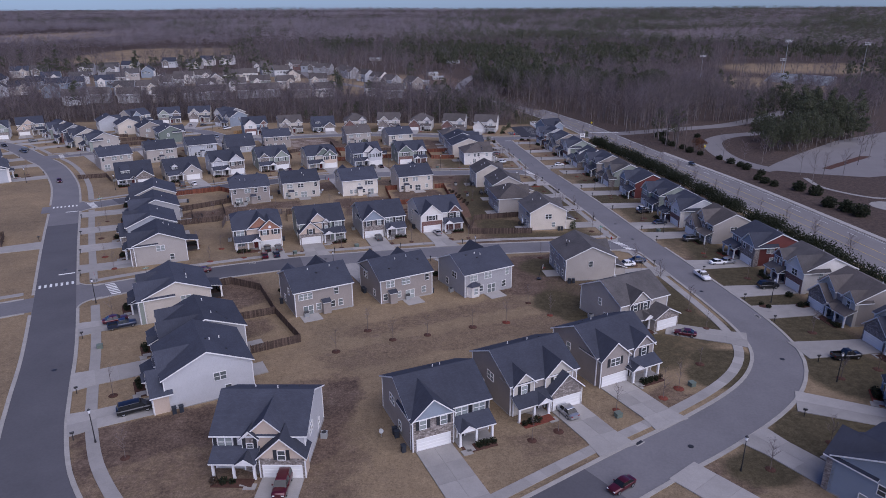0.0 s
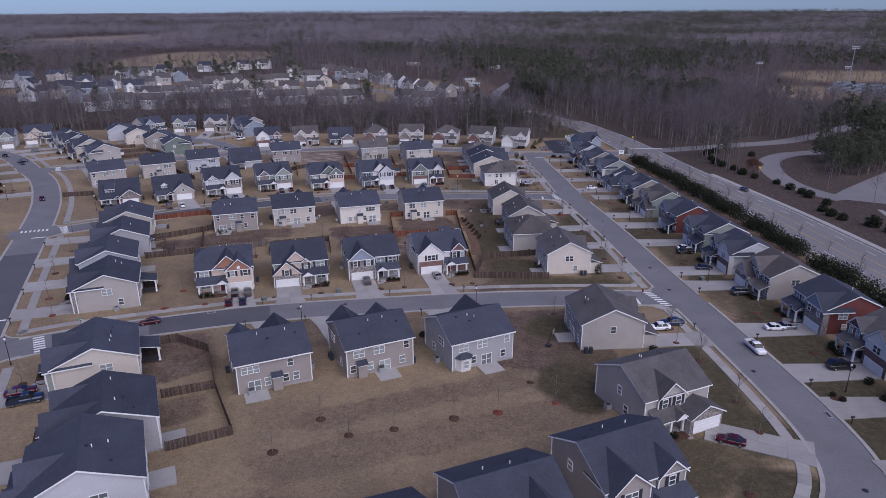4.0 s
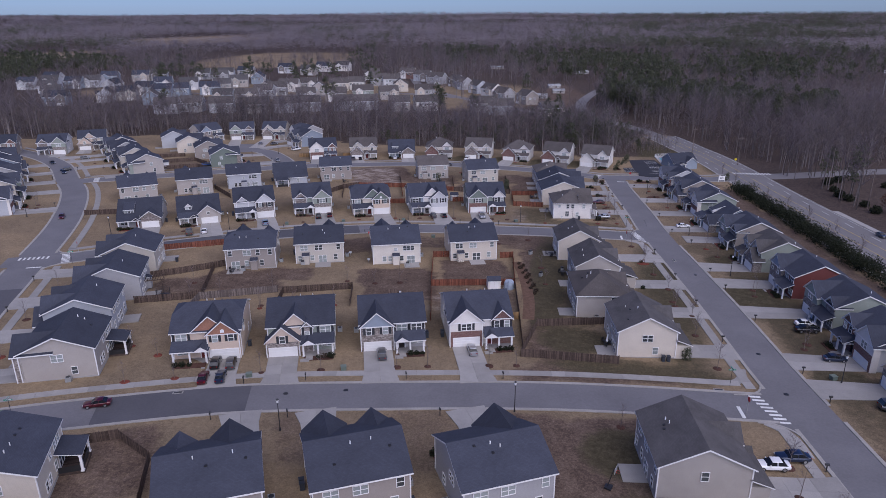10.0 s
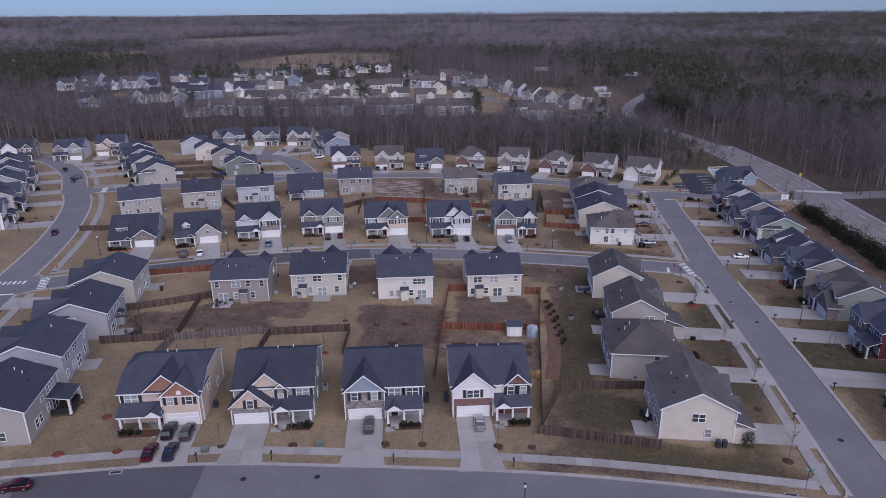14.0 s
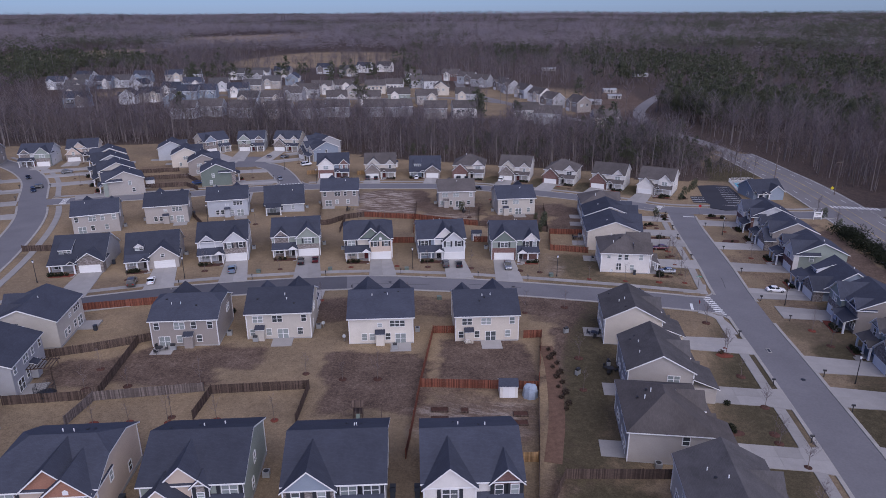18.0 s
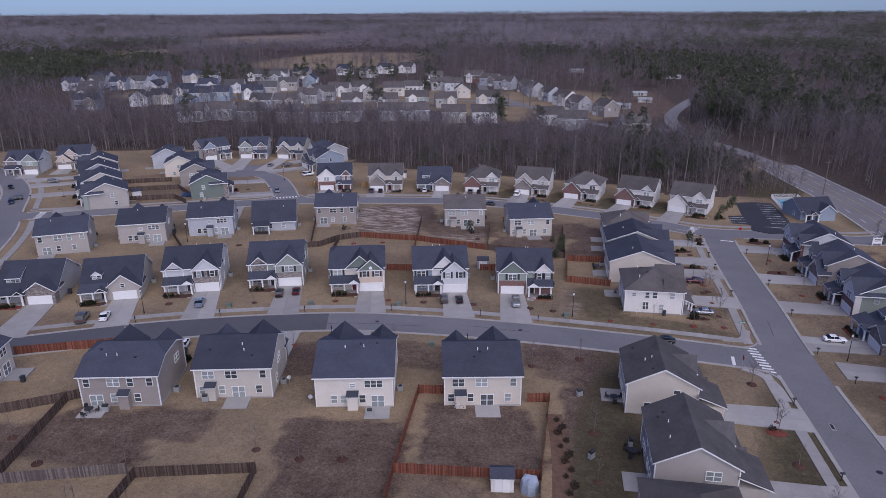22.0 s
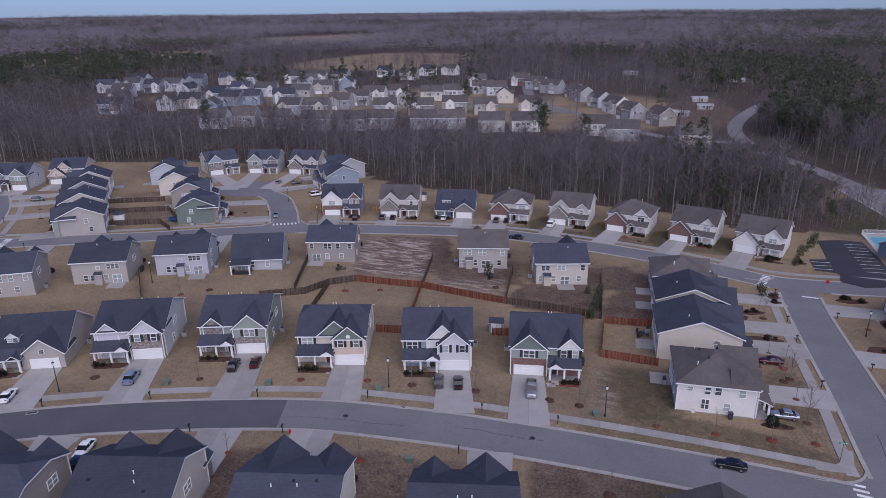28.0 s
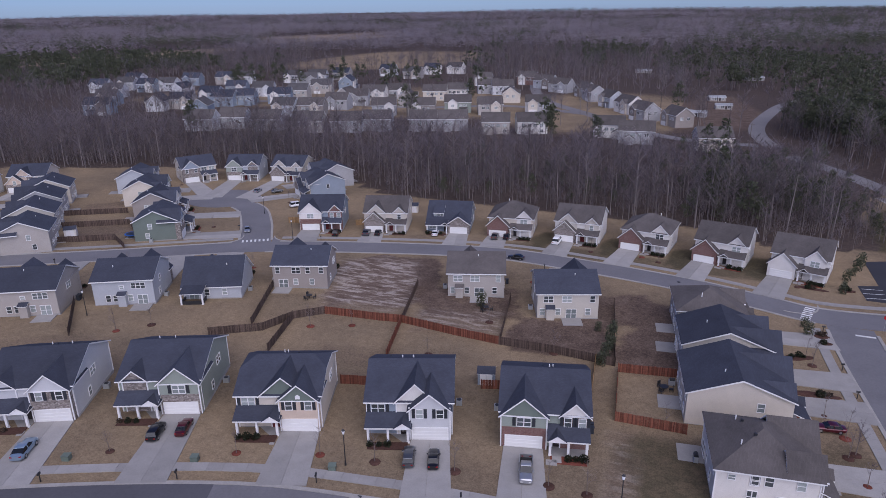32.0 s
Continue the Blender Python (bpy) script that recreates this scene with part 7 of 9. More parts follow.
for c, yaw, plan in HOUSES:
    a, h = radians(yaw), plan.get("w", 10.6) / 2
    if c[1] > 300 or c[0] < -130:
        continue
    u, v = rng.choice((-1, 1)) * (h + 0.8), plan.get("d", 10.4) * 0.62
    x, y = c[0] + math.cos(a) * u - math.sin(a) * v, c[1] + math.sin(a) * u + math.cos(a) * v
    ob = tagged(new("air_conditioner"), "grey outdoor air-conditioning unit beside a house wall", "air conditioner", "outdoor units")
    ob.matrix_basis = pose(x, y, gz(x, y) - 0.05, 0, 0, yaw)
    part("casing", AC, None, ob)
    part("fan_grille", FAN, None, ob)
    if rng.random() < 0.6:
        u, v = (h + 0.7) * (1 if u < 0 else -1), plan.get("d", 10.4) * 0.3
        for k in range(rng.choice((1, 2))):
            x, y = c[0] + math.cos(a) * u - math.sin(a) * (v + 0.8 * k), c[1] + math.sin(a) * u + math.cos(a) * (v + 0.8 * k)
            ob = tagged(new("wheelie_bin"), "dark wheeled refuse bin beside a house", "bin", "refuse bins")
            ob.matrix_basis = pose(x, y, gz(x, y) - 0.06, 0, 0, yaw + 90)
            part("bin_body", BIN, None, ob)
            part("lid", LID, None, ob)

UTIL = Shape().box(-0.42, 0.42, -0.4, 0.4, -0.1, 0.62).mesh("cabinet", MAT["green_box"])
TOPU = Shape().prism([(-0.46, -0.44, 0.62), (0.46, -0.44, 0.62), (0.46, 0.44, 0.62), (-0.46, 0.44, 0.62)], (0, 0, 0.06)).mesh("cover", MAT["green_box"])
for x, y in ((23.0, 68.4), (35.9, 76.2), (-18.6, 140.2), (-32.0, 135.2), (-28.9, 224.7), (-58.7, 214.2), (-44.7, 219.9), (-17.9, 211.0), (56.4, 151.9), (1.8, 230.0), (-54.5, 89.2), (-60.4, 118.6)):
    ob = tagged(new("utility_cabinet"), "low green ground-level utility cabinet on a lawn", "utility box", "utility cabinets")
    ob.matrix_basis = pose(x, y, gz(x, y), 0, 0, 22)
    part("cabinet", UTIL, None, ob)
    part("cover", TOPU, None, ob)


def shed(x, y, yaw, colour, w=2.6, d=2.2, roof="slate"):
    root = tagged(new("garden_shed"), f"small {colour} garden shed with gabled roof", "shed")
    root.matrix_basis = pose(x, y, gz(x, y), 0, 0, yaw)
    part("wall", Shape().prism([(-w / 2, -d / 2, -0.2), (-w / 2, d / 2, -0.2), (-w / 2, d / 2, 1.9), (-w / 2, 0, 2.5), (-w / 2, -d / 2, 1.9)], (w, 0, 0)), SIDE[colour], root)
    part("roof", Shape().chevron("x", -d / 2 - 0.15, d / 2 + 0.15, 0, 1.83, 2.52, -w / 2 - 0.12, w / 2 + 0.12, 0.07).roof("roof", ROOF[roof]), None, root)
    for k in (-0.45, 0.45):
        part("door", Shape().box(k - 0.42, k + 0.42, -d / 2 - 0.04, -d / 2, 0, 1.75), MAT["trim"], root)


shed(0.8, 179.6, 15, "white")
shed(-67.0, 330.0, 20, "cream")
shed(-133, 277, 42, "white")
shed(-18.9, 250.6, 15, "bluegrey", 2.4, 2.0)

tarp = Shape()
for i in range(8):
    for j in range(4):
        r0, r1, z0, z1 = (1.15, 1.1, 1.05, 0.92, 0.5)[j], (1.15, 1.1, 1.05, 0.92, 0.5)[j + 1], (0, 0.6, 1.15, 1.6, 1.78)[j], (0, 0.6, 1.15, 1.6, 1.78)[j + 1]
        P = [(math.cos(a) * r, math.sin(a) * r, z * (1 + 0.1 * math.sin(a * 3))) for a, r, z in ((i * 0.785, r0, z0), ((i + 1) * 0.785, r0, z0), ((i + 1) * 0.785, r1, z1), (i * 0.785, r1, z1))]
        tarp.face(P)
tarp.face([(math.cos(i * 0.785) * 0.5, math.sin(i * 0.785) * 0.5, 1.78 * (1 + 0.1 * math.sin(i * 0.785 * 3))) for i in range(8)])
tagged(part("tarpaulin_pile", tarp, mottled("blue_grey_tarpaulin", (0.26, 0.3, 0.36), 0.5, 0.25), at=pose(4.0, 179.8, gz(4, 179.8))), "grey-blue tarpaulin over a stored pile beside a shed", "tarpaulin")

ring = tagged(new("trampoline"), "round blue-edged trampoline in a back yard", "trampoline")
ring.matrix_basis = pose(-119, 282.5, gz(-119, 282.5))
part("mat", Shape().tube((0, 0, 0.85), (0, 0, 0.9), 1.6, 1.6, 20), MAT["metal_dark"], ring)
tor = Shape()
for i in range(20):
    a, b = i * 0.31416, (i + 1) * 0.31416
    tor.face([(math.cos(a) * 1.6, math.sin(a) * 1.6, 0.93), (math.cos(b) * 1.6, math.sin(b) * 1.6, 0.93), (math.cos(b) * 2.0, math.sin(b) * 2.0, 0.9), (math.cos(a) * 2.0, math.sin(a) * 2.0, 0.9)])
    tor.face([(math.cos(a) * 2.0, math.sin(a) * 2.0, 0.9), (math.cos(b) * 2.0, math.sin(b) * 2.0, 0.9), (math.cos(b) * 2.0, math.sin(b) * 2.0, 0.82), (math.cos(a) * 2.0, math.sin(a) * 2.0, 0.82)])
part("rim_pad", tor, mottled("blue_vinyl", (0.03, 0.09, 0.28), 0.5, 0.1), ring)
for i in range(4):
    part("leg", Shape().tube((1.8 * math.cos(i * 1.57), 1.8 * math.sin(i * 1.57), -0.1), (1.8 * math.cos(i * 1.57), 1.8 * math.sin(i * 1.57), 0.85), 0.04, 0.04, 6), MAT["metal_grey"], ring)


# ---- amenity building, car parks and the far side of the highway ----
facing((55.6, 316.4), (65.2, 320.2), "club", "bluegrey", w=9.8, words="single-storey blue-grey amenity building with white-trimmed gable")


def paved(name, pts, mat, label, lift=0.05, cat="car park"):
    tagged(part(name, Shape().prism([(x, y, gz(x, y) - 0.15) for x, y in pts], (0, 0, 0.15 + lift)), MAT[mat]), label, cat, kind="structure")


paved("car_park", [(40.7, 331.8), (46.1, 334.5), (51.1, 334.6), (52.4, 323.5), (52.8, 313.4), (51.4, 304.6), (42.2, 304.6), (42.5, 305.9), (41.5, 307.1), (37.4, 306.9), (37.0, 314.8), (40.9, 316.4)], "asphalt_sealed", "small dark asphalt car park beside the amenity building")
paved("car_park_entrance", [(42.0, 305.4), (51.5, 305.4), (51.0, 301.6), (45.8, 299.4), (41.6, 301.2)], "asphalt_sealed", "dark asphalt entrance apron joining street and car park", 0.21)
stalls = tagged(new("stall_marking"), "white painted parking stall lines", "road marking", kind="structure")
for i in range(12):
    n = i if i < 9 else i - 9
    x0, y, far = (46.6 + n * 0.13, 331.1 - n * 2.6, 4.3) if i < 9 else (37.3, 313.2 - n * 2.5, 3.9)
    part("line", Shape().prism([(p, q, gz(p, q)) for p, q in ((x0, y - 0.06), (x0 + far, y + 0.8), (x0 + far, y + 0.92), (x0, y + 0.06))], (0, 0, 0.066)), MAT["paint"], stalls)
paved("car_park", [(120, 228), (131, 240), (152, 261), (184, 291), (226, 318), (240, 300), (160, 218), (151, 215), (137, 220)], "highway", "wide pale car park beyond the highway")
tagged(part("planted_strip", Shape().prism([(x, y, gz(x, y)) for x, y in ((143, 230), (145, 228), (195, 268), (193, 271))], (0, 0, 0.16)), MAT["mulch"]), "dark mulched strip between parking bays", "planting bed", kind="structure")
tagged(ribbon("road", smooth([(80, 308), (95, 313), (124, 326), (154, 340), (182, 363), (212, 393), (260, 430)]), -4.5, 4.5, 0.045, MAT["highway"]), "pale side road joining the highway", "road", kind="structure")
tagged(ribbon("road", smooth([(166, 318), (154, 311), (141, 305), (128, 291), (120, 270), (117, 250), (119, 236), (124, 226)]), -4, 4, 0.042, MAT["highway"]), "pale curving car park drive", "road", kind="structure")
tagged(ribbon("pavement", smooth([(128, 214), (126, 200), (132, 188), (139, 185), (150, 183)]), -0.8, 0.8, 0.07, MAT["concrete"]), "pale curving footway to the car park", "sidewalk", kind="structure")
paved("paved_circle", [(133 + 6 * math.cos(k * 0.5236), 176 + 6 * math.sin(k * 0.5236)) for k in range(12)], "concrete", "round pale concrete seating area", 0.06, "paving")
tagged(ribbon("pavement", smooth([(112, 120), (109.5, 147), (104, 203), (95, 262)]), -0.9, 0.9, 0.07, MAT["concrete"]), "pale footway beside the highway", "sidewalk", kind="structure")
tagged(ribbon("pavement", smooth([(85, 110), (89.5, 110), (88.8, 147), (84, 196), (75, 262)]), -0.7, 0.7, 0.07, MAT["concrete"]), "pale footway beside the highway", "sidewalk", kind="structure")


def mast(x, y, high):
    root = tagged(new("floodlight_mast"), "tall grey sports floodlight mast with a lamp rack", "floodlight", "sports floodlights")
    root.matrix_basis = pose(x, y, gz(x, y))
    part("pole", Shape().tube((0, 0, -0.5), (0, 0, high), 0.35, 0.16, 8), MAT["metal_grey"], root)
    for z in (high - 0.6, high - 1.8):
        r = part("lamp_rack", Shape().box(-2.6, 2.6, -0.1, 0.1, z, z + 0.2), MAT["metal_grey"], root)
        for i in range(5):
            part("lamp", Shape().tube((-2.3 + i * 1.15, -0.1, z + 0.1), (-2.3 + i * 1.15, -0.6, z - 0.1), 0.25, 0.42, 8), MAT["vent"], r)


mast(284, 536, 37)
mast(249, 614, 20.5)
mast(371, 572, 32.5)
mast(315, 599, 18)
stand = tagged(new("grandstand"), "long grey stepped sports grandstand beyond woods", "grandstand")
stand.matrix_basis = pose(308, 561, gz(308, 561), 0, 0, -50)
for i in range(8):
    part("tier", Shape().box(-26, 26, i * 2.2, (i + 1) * 2.2 + 0.1, 0, 0.6 + i * 0.8), MAT["metal_grey"], stand)


def utility_pole(x, y):
    root = tagged(new("utility_pole"), "wooden utility pole with crossarm", "utility pole", "utility poles")
    root.matrix_basis = pose(x, y, gz(x, y), 0, 0, 20)
    part("pole", Shape().tube((0, 0, -0.5), (0, 0, 11.5), 0.17, 0.11, 8), MAT["bark"], root)
    part("crossarm", Shape().box(-1.2, 1.2, -0.06, 0.06, 10.6, 10.75), MAT["bark"], root)


for x, y in ((69, 353), (83, 332), (110, 300), (52, 438), (62, 395), (106, 268), (20, 470)):
    utility_pole(x, y)


# ---- houses of the next subdivision ----


def far_house(x, y, yaw, colour, roof, w=11.5, d=10.0):
    z = gz(x, y)
    root = tagged(new("house"), f"distant two-storey {colour} house with pitched roof among trees", "house", "houses beyond the woods")
    root.matrix_basis = pose(x, y, z, 0, 0, yaw)
    h, e, r = w / 2, 5.8, 9.4
    part("wall", Shape().prism([(-h, 0, -1), (-h, d, -1), (-h, d, e), (-h, d / 2, r), (-h, 0, e)], (w, 0, 0)), SIDE[colour], root)
    part("roof", Shape().chevron("x", -0.4, d + 0.4, d / 2, e - 0.25, r + 0.05, -h - 0.35, h + 0.35, 0.25).roof("roof", ROOF[roof]), None, root)
    s = rng.choice((-1, 1))
    a, b = sorted((s * 0.2, s * 5.4))
    part("front_gable", Shape().prism([(a, -1, -1), (b, -1, -1), (b, -1, e - 0.1), ((a + b) / 2, -1, e + 1.8), (a, -1, e - 0.1)], (0, 1.4, 0)), SIDE[rng.choice(("white", colour, "stone", "cream"))], root)
    part("gable_roof", gable_roof(a, b, e - 0.1, e + 1.85, -1.35, 3.2, t=0.22).roof("gable_roof", ROOF[roof]), None, root)
    part("garage_door", GARAGE, None, root, at=pose((a + b) / 2, -1.03, 0))
    window(root, "double", (a + b) / 2, -1.03, 3.4)
    for x2 in (-s * 1.6, -s * 4.0) if not 130 < yaw < 260 else ():
        window(root, "double", x2, -0.03, 3.4)
    if 130 < yaw < 260:
        for x2 in (-4.2, -1.2, 1.4, 4.2):
            window(root, "double", x2, d + 0.03, 3.5, "back")
            if abs(x2) > 2:
                window(root, "double", x2, d + 0.03, 0.9, "back")
        q = rng.choice((-3, 3))
        part("rear_gable", Shape().prism([(q - 1.9, d, -1), (q + 1.9, d, -1), (q + 1.9, d, 2.9), (q, d, 4.1), (q - 1.9, d, 2.9)], (0, 2.6, 0)), SIDE[colour], root)
        part("rear_gable_roof", gable_roof(q - 1.9, q + 1.9, 2.9, 4.15, d - 0.2, d + 2.9, t=0.2).roof("rear_gable_roof", ROOF[roof]), None, root)
    elif rng.random() < 0.5:
        part("porch_roof", Shape().prism([(-s * 5.4, -2.0, 2.7), (-s * 5.4, 0, 3.3), (-s * 5.4, 0, 2.7)], (s * 4.6, 0, 0)), ROOF[roof], root)
        part("porch_post", Shape().box(s * -5.2 - 0.15, s * -5.2 + 0.15, -1.9, -1.6, -0.5, 2.75), MAT["trim"], root)
    for q in (-h - 0.03,) if 80 < yaw < 130 else (h + 0.03,) if yaw < -30 else ():
        f = "left" if q < 0 else "right"
        for y2 in (3.2, 6.8):
            window(root, "double", q, y2, 3.5, f)


NEXT = ((-73, 474, 200, "wb"), (-88, 468, 200, "tb"), (-111, 468, 200, "gb"), (-123, 463, 200, "gb"), (-143, 454, 200, "gb"), (-154, 443, 200, "gb"), (-170, 436, 200, "tb"), (-191, 433, 200, "gb"), (-210, 432, 200, "gb"), (-220, 419, 195, "pb"), (-38, 477, 190, "wb"), (-24, 467, 190, "gb"), (7, 462, 195, "cb"), (-109, 522, 20, "tb"), (-87, 539, 20, "gb"), (-129, 524, 20, "sb"), (-143, 505, 20, "kb"), (-162, 498, 20, "gb"), (-200, 484, 20, "kb"), (-214, 478, 10, "ls"), (-288, 481, 20, "ts"), (-263, 464, -60, "ms"), (-164, 544, 110, "tb"), (-161, 567, 200, "cb"), (-151, 580, 195, "wb"), (-110, 580, 100, "cb"), (-141, 611, 200, "gb"), (-130, 609, 200, "pb"), (-160, 656, 10, "kb"), (-132, 674, 0, "rb"))
NEXT2 = ((-114, 653, -20, "lb"), (-98, 634, -20, "gb"), (-80, 618, -55, "tb"), (-72, 601, -55, "gb"), (-57, 577, -55, "lb"), (-44, 556, -55, "wb"), (-33, 533, -55, "gb"), (-16, 521, -50, "kb"), (-197, 551, 10, "wb"), (-186, 564, 20, "gb"), (-196, 529, 15, "gb"), (-199, 509, 10, "gb"), (-204, 540, 100, "tb"), (-245, 519, 20, "ls"), (-278, 547, 25, "ws"), (-246, 541, 200, "ts"), (-248, 572, 15, "ts"), (-311, 628, 10, "gs"), (-286, 613, 20, "gs"), (-293, 637, 20, "ws"), (-284, 658, 10, "ts"), (-241, 606, 100, "ls"), (-261, 697, 10, "ps"), (-231, 682, 5, "ts"), (-231, 722, 0, "ws"), (-214, 734, 0, "ws"))
NEXT3 = ((-301, 548, 15, "ls"), (-357, 604, 20, "ts"), (-344, 612, 20, "ws"), (-295, 513, 10, "ls"), (-272, 498, 190, "ms"), (-262, 506, 200, "ms"), (-329, 534, 100, "ws"), (-378, 590, 20, "ls"), (-369, 554, 10, "ws"), (-378, 544, 15, "ls"), (-403, 549, 20, "ws"), (-375, 512, 20, "ws"), (-346, 480, 25, "ls"), (-313, 444, 25, "ms"), (-302, 472, -60, "ps"), (-426, 578, 10, "ws"), (-411, 532, 20, "ws"))
TINT = {"w": "white", "t": "tan", "g": "grey", "p": "pale", "c": "cream", "s": "sage", "k": "taupe", "l": "blue", "m": "bluegrey", "r": "brick"}
FAR_HOMES = [(x, y) for x, y, yaw, c in NEXT + NEXT2 + NEXT3]
for x, y, yaw, c in NEXT + NEXT2 + NEXT3:
    t = radians(yaw)
    k = 0 if 130 < yaw < 260 else 9 if 80 < yaw < 130 else 0
    dx, dy = (0, 0)
    if 130 < yaw < 260:
        dx, dy = math.sin(t) * 10, -math.cos(t) * 10
    far_house(x + dx, y + dy, yaw + rng.uniform(-6, 6), {"white": "pale", "blue": "bluegrey"}.get(TINT[c[0]], TINT[c[0]]) if x < -235 and y < 640 else TINT[c[0]], "brown" if c[1] == "b" else rng.choice(("slate", "slate", "char")), rng.uniform(13.0, 15.0))
tagged(ribbon("road", smooth([(-130, 690), (-100, 600), (-60, 545), (-20, 495), (10, 482), (24, 484)], 4), -3.6, 3.6, 0.05, MAT["highway"]), "pale street through the distant houses", "road", kind="structure")
tagged(ribbon("road", smooth([(-60, 545), (-110, 560), (-160, 535), (-230, 530), (-330, 520)], 4), -3.6, 3.6, 0.045, MAT["highway"]), "pale street through the distant houses", "road", kind="structure")


# low homes in the clearing beside the curving road
def mobile_home(x, y, yaw, colour, w=15.0, d=5.0):
    root = tagged(new("mobile_home"), f"long low {colour} home with a shallow roof in a clearing", "house", "low homes in the clearing")
    root.matrix_basis = pose(x, y, gz(x, y), 0, 0, yaw)
    part("wall", Shape().prism([(-w / 2, 0, -0.5), (-w / 2, d, -0.5), (-w / 2, d, 2.3), (-w / 2, d / 2, 3.2), (-w / 2, 0, 2.3)], (w, 0, 0)), SIDE[colour], root)
    part("roof", Shape().chevron("x", -0.3, d + 0.3, d / 2, 2.2, 3.25, -w / 2 - 0.3, w / 2 + 0.3, 0.15).roof("roof", MAT["metal_grey"]), None, root)
    for k in (-0.32, -0.1, 0.3):
        window(root, "double", w * k, -0.03, 0.8)
    part("front_door", DOOR["black"], None, root, at=pose(w * 0.12, -0.03, 0.1))


for x, y, yaw, colour, w in ((-5.8, 556, -12, "grey", 12), (9, 590, 8, "tan", 9), (5, 626, 20, "tan", 10), (30, 765, 25, "grey", 14), (-60, 800, 5, "tan", 14)):
    mobile_home(x, y, yaw, colour, w)


# ---- pool, signs and beds ----
paved("pool_deck", [(52.8, 324.5), (54.4, 328.6), (62, 331.5), (60, 346), (52.0, 343)], "concrete", "pale concrete pool deck beside the amenity building", 0.1, "pool deck")
m, n, l, b = nodes_of("pool_water", 0.05, 0, 0.6)
b.inputs["Base Color"].default_value = (0.12, 0.34, 0.38, 1)
MAT["water"] = m
pool = [(54.0, 330.5), (58.6, 332.2), (57.3, 342), (53.2, 340.2)]
tagged(part("pool", Shape().prism([(x, y, gz(x, y) - 0.3) for x, y in pool], (0, 0, 0.42)), MAT["water"]), "turquoise swimming pool behind a pale fence", "pool", kind="structure")
rail = tagged(new("pool_fence"), "low pale metal pool fence", "fence")
PF = Shape().lattice([0, 0.05] + [0.05 + 0.2 * i + k for i in range(9) for k in (0.16, 0.2)] + [2.0], [0.1, 0.2, 1.1, 1.2], -0.02, 0.02, {(1 + 2 * i, 1) for i in range(10)}).mesh("panel", MAT["trim"])
for (ax, ay), (bx, by) in zip([(53.0, 324.6), (52.2, 342.8), (60, 345.8)], [(52.2, 342.8), (60, 345.8), (61.8, 331.6)]):
    L = math.hypot(bx - ax, by - ay)
    for i in range(int(L / 2)):
        f = i * 2 / L
        x, y = ax + (bx - ax) * f, ay + (by - ay) * f
        part("panel", PF, None, rail, at=pose(x, y, gz(x, y), 0, 0, math.degrees(math.atan2(by - ay, bx - ax))))

STOP = mottled("sign_red", (0.42, 0.02, 0.025), 0.45, 0.08)
SIGN_GREEN, SIGN_YELLOW = mottled("sign_green", (0.02, 0.22, 0.14), 0.45, 0.08), mottled("sign_yellow", (0.62, 0.5, 0.03), 0.45, 0.08)
for x, y, yaw in ((40.6, 138.7, 100), (30.4, 217.6, 100), (37.7, 292.8, 190), (-96.4, 181.6, -60), (-67.6, 116.4, -60)):
    s = tagged(new("stop_sign"), "red octagonal stop sign on a steel post", "sign", "stop signs")
    s.matrix_basis = pose(x, y, gz(x, y), 0, 0, yaw)
    part("post", Shape().tube((0, 0, -0.2), (0, 0, 2.2), 0.035, 0.035, 6), MAT["metal_grey"], s)
    part("plate", Shape().prism([(0.4 * math.cos(0.3927 + i * 0.7854), -0.04, 2.5 + 0.4 * math.sin(0.3927 + i * 0.7854)) for i in range(8)], (0, 0.02, 0)), STOP, s)
    part("lettering", Shape().box(-0.26, 0.26, -0.05, -0.042, 2.42, 2.58), MAT["trim"], s)
for x, y, yaw in ((-58.4, 118.6, 20), (40.1, 146.6, 10), (31.6, 230.9, 10), (-93, 175, 30)):
    s = tagged(new("street_name_sign"), "small green street name sign on a post", "sign", "street name signs")
    s.matrix_basis = pose(x, y, gz(x, y), 0, 0, yaw)
    part("post", Shape().tube((0, 0, -0.2), (0, 0, 2.9), 0.035, 0.035, 6), MAT["metal_dark"], s)
    for k, z in ((0, 2.7), (90, 2.92)):
        pl = part("plate", Shape().box(-0.55, 0.55, -0.012, 0.012, z, z + 0.2), SIGN_GREEN, s, at=pose(0, 0, 0, 0, 0, k))
        part("lettering", Shape().box(-0.4, 0.4, -0.02, -0.013, z + 0.06, z + 0.14), MAT["trim"], pl)
for x, y in ((81.5, 330), (112, 262)):
    s = tagged(new("warning_sign"), "yellow diamond warning sign beside the highway", "sign", "warning signs")
    s.matrix_basis = pose(x, y, gz(x, y), 0, 0, 10)
    part("post", Shape().tube((0, 0, -0.2), (0, 0, 2.3), 0.04, 0.04, 6), MAT["metal_grey"], s)
    part("plate", Shape().prism([(0.62 * math.cos(i * 1.5708), -0.05, 2.6 + 0.62 * math.sin(i * 1.5708)) for i in range(4)], (0, 0.02, 0)), SIGN_YELLOW, s)


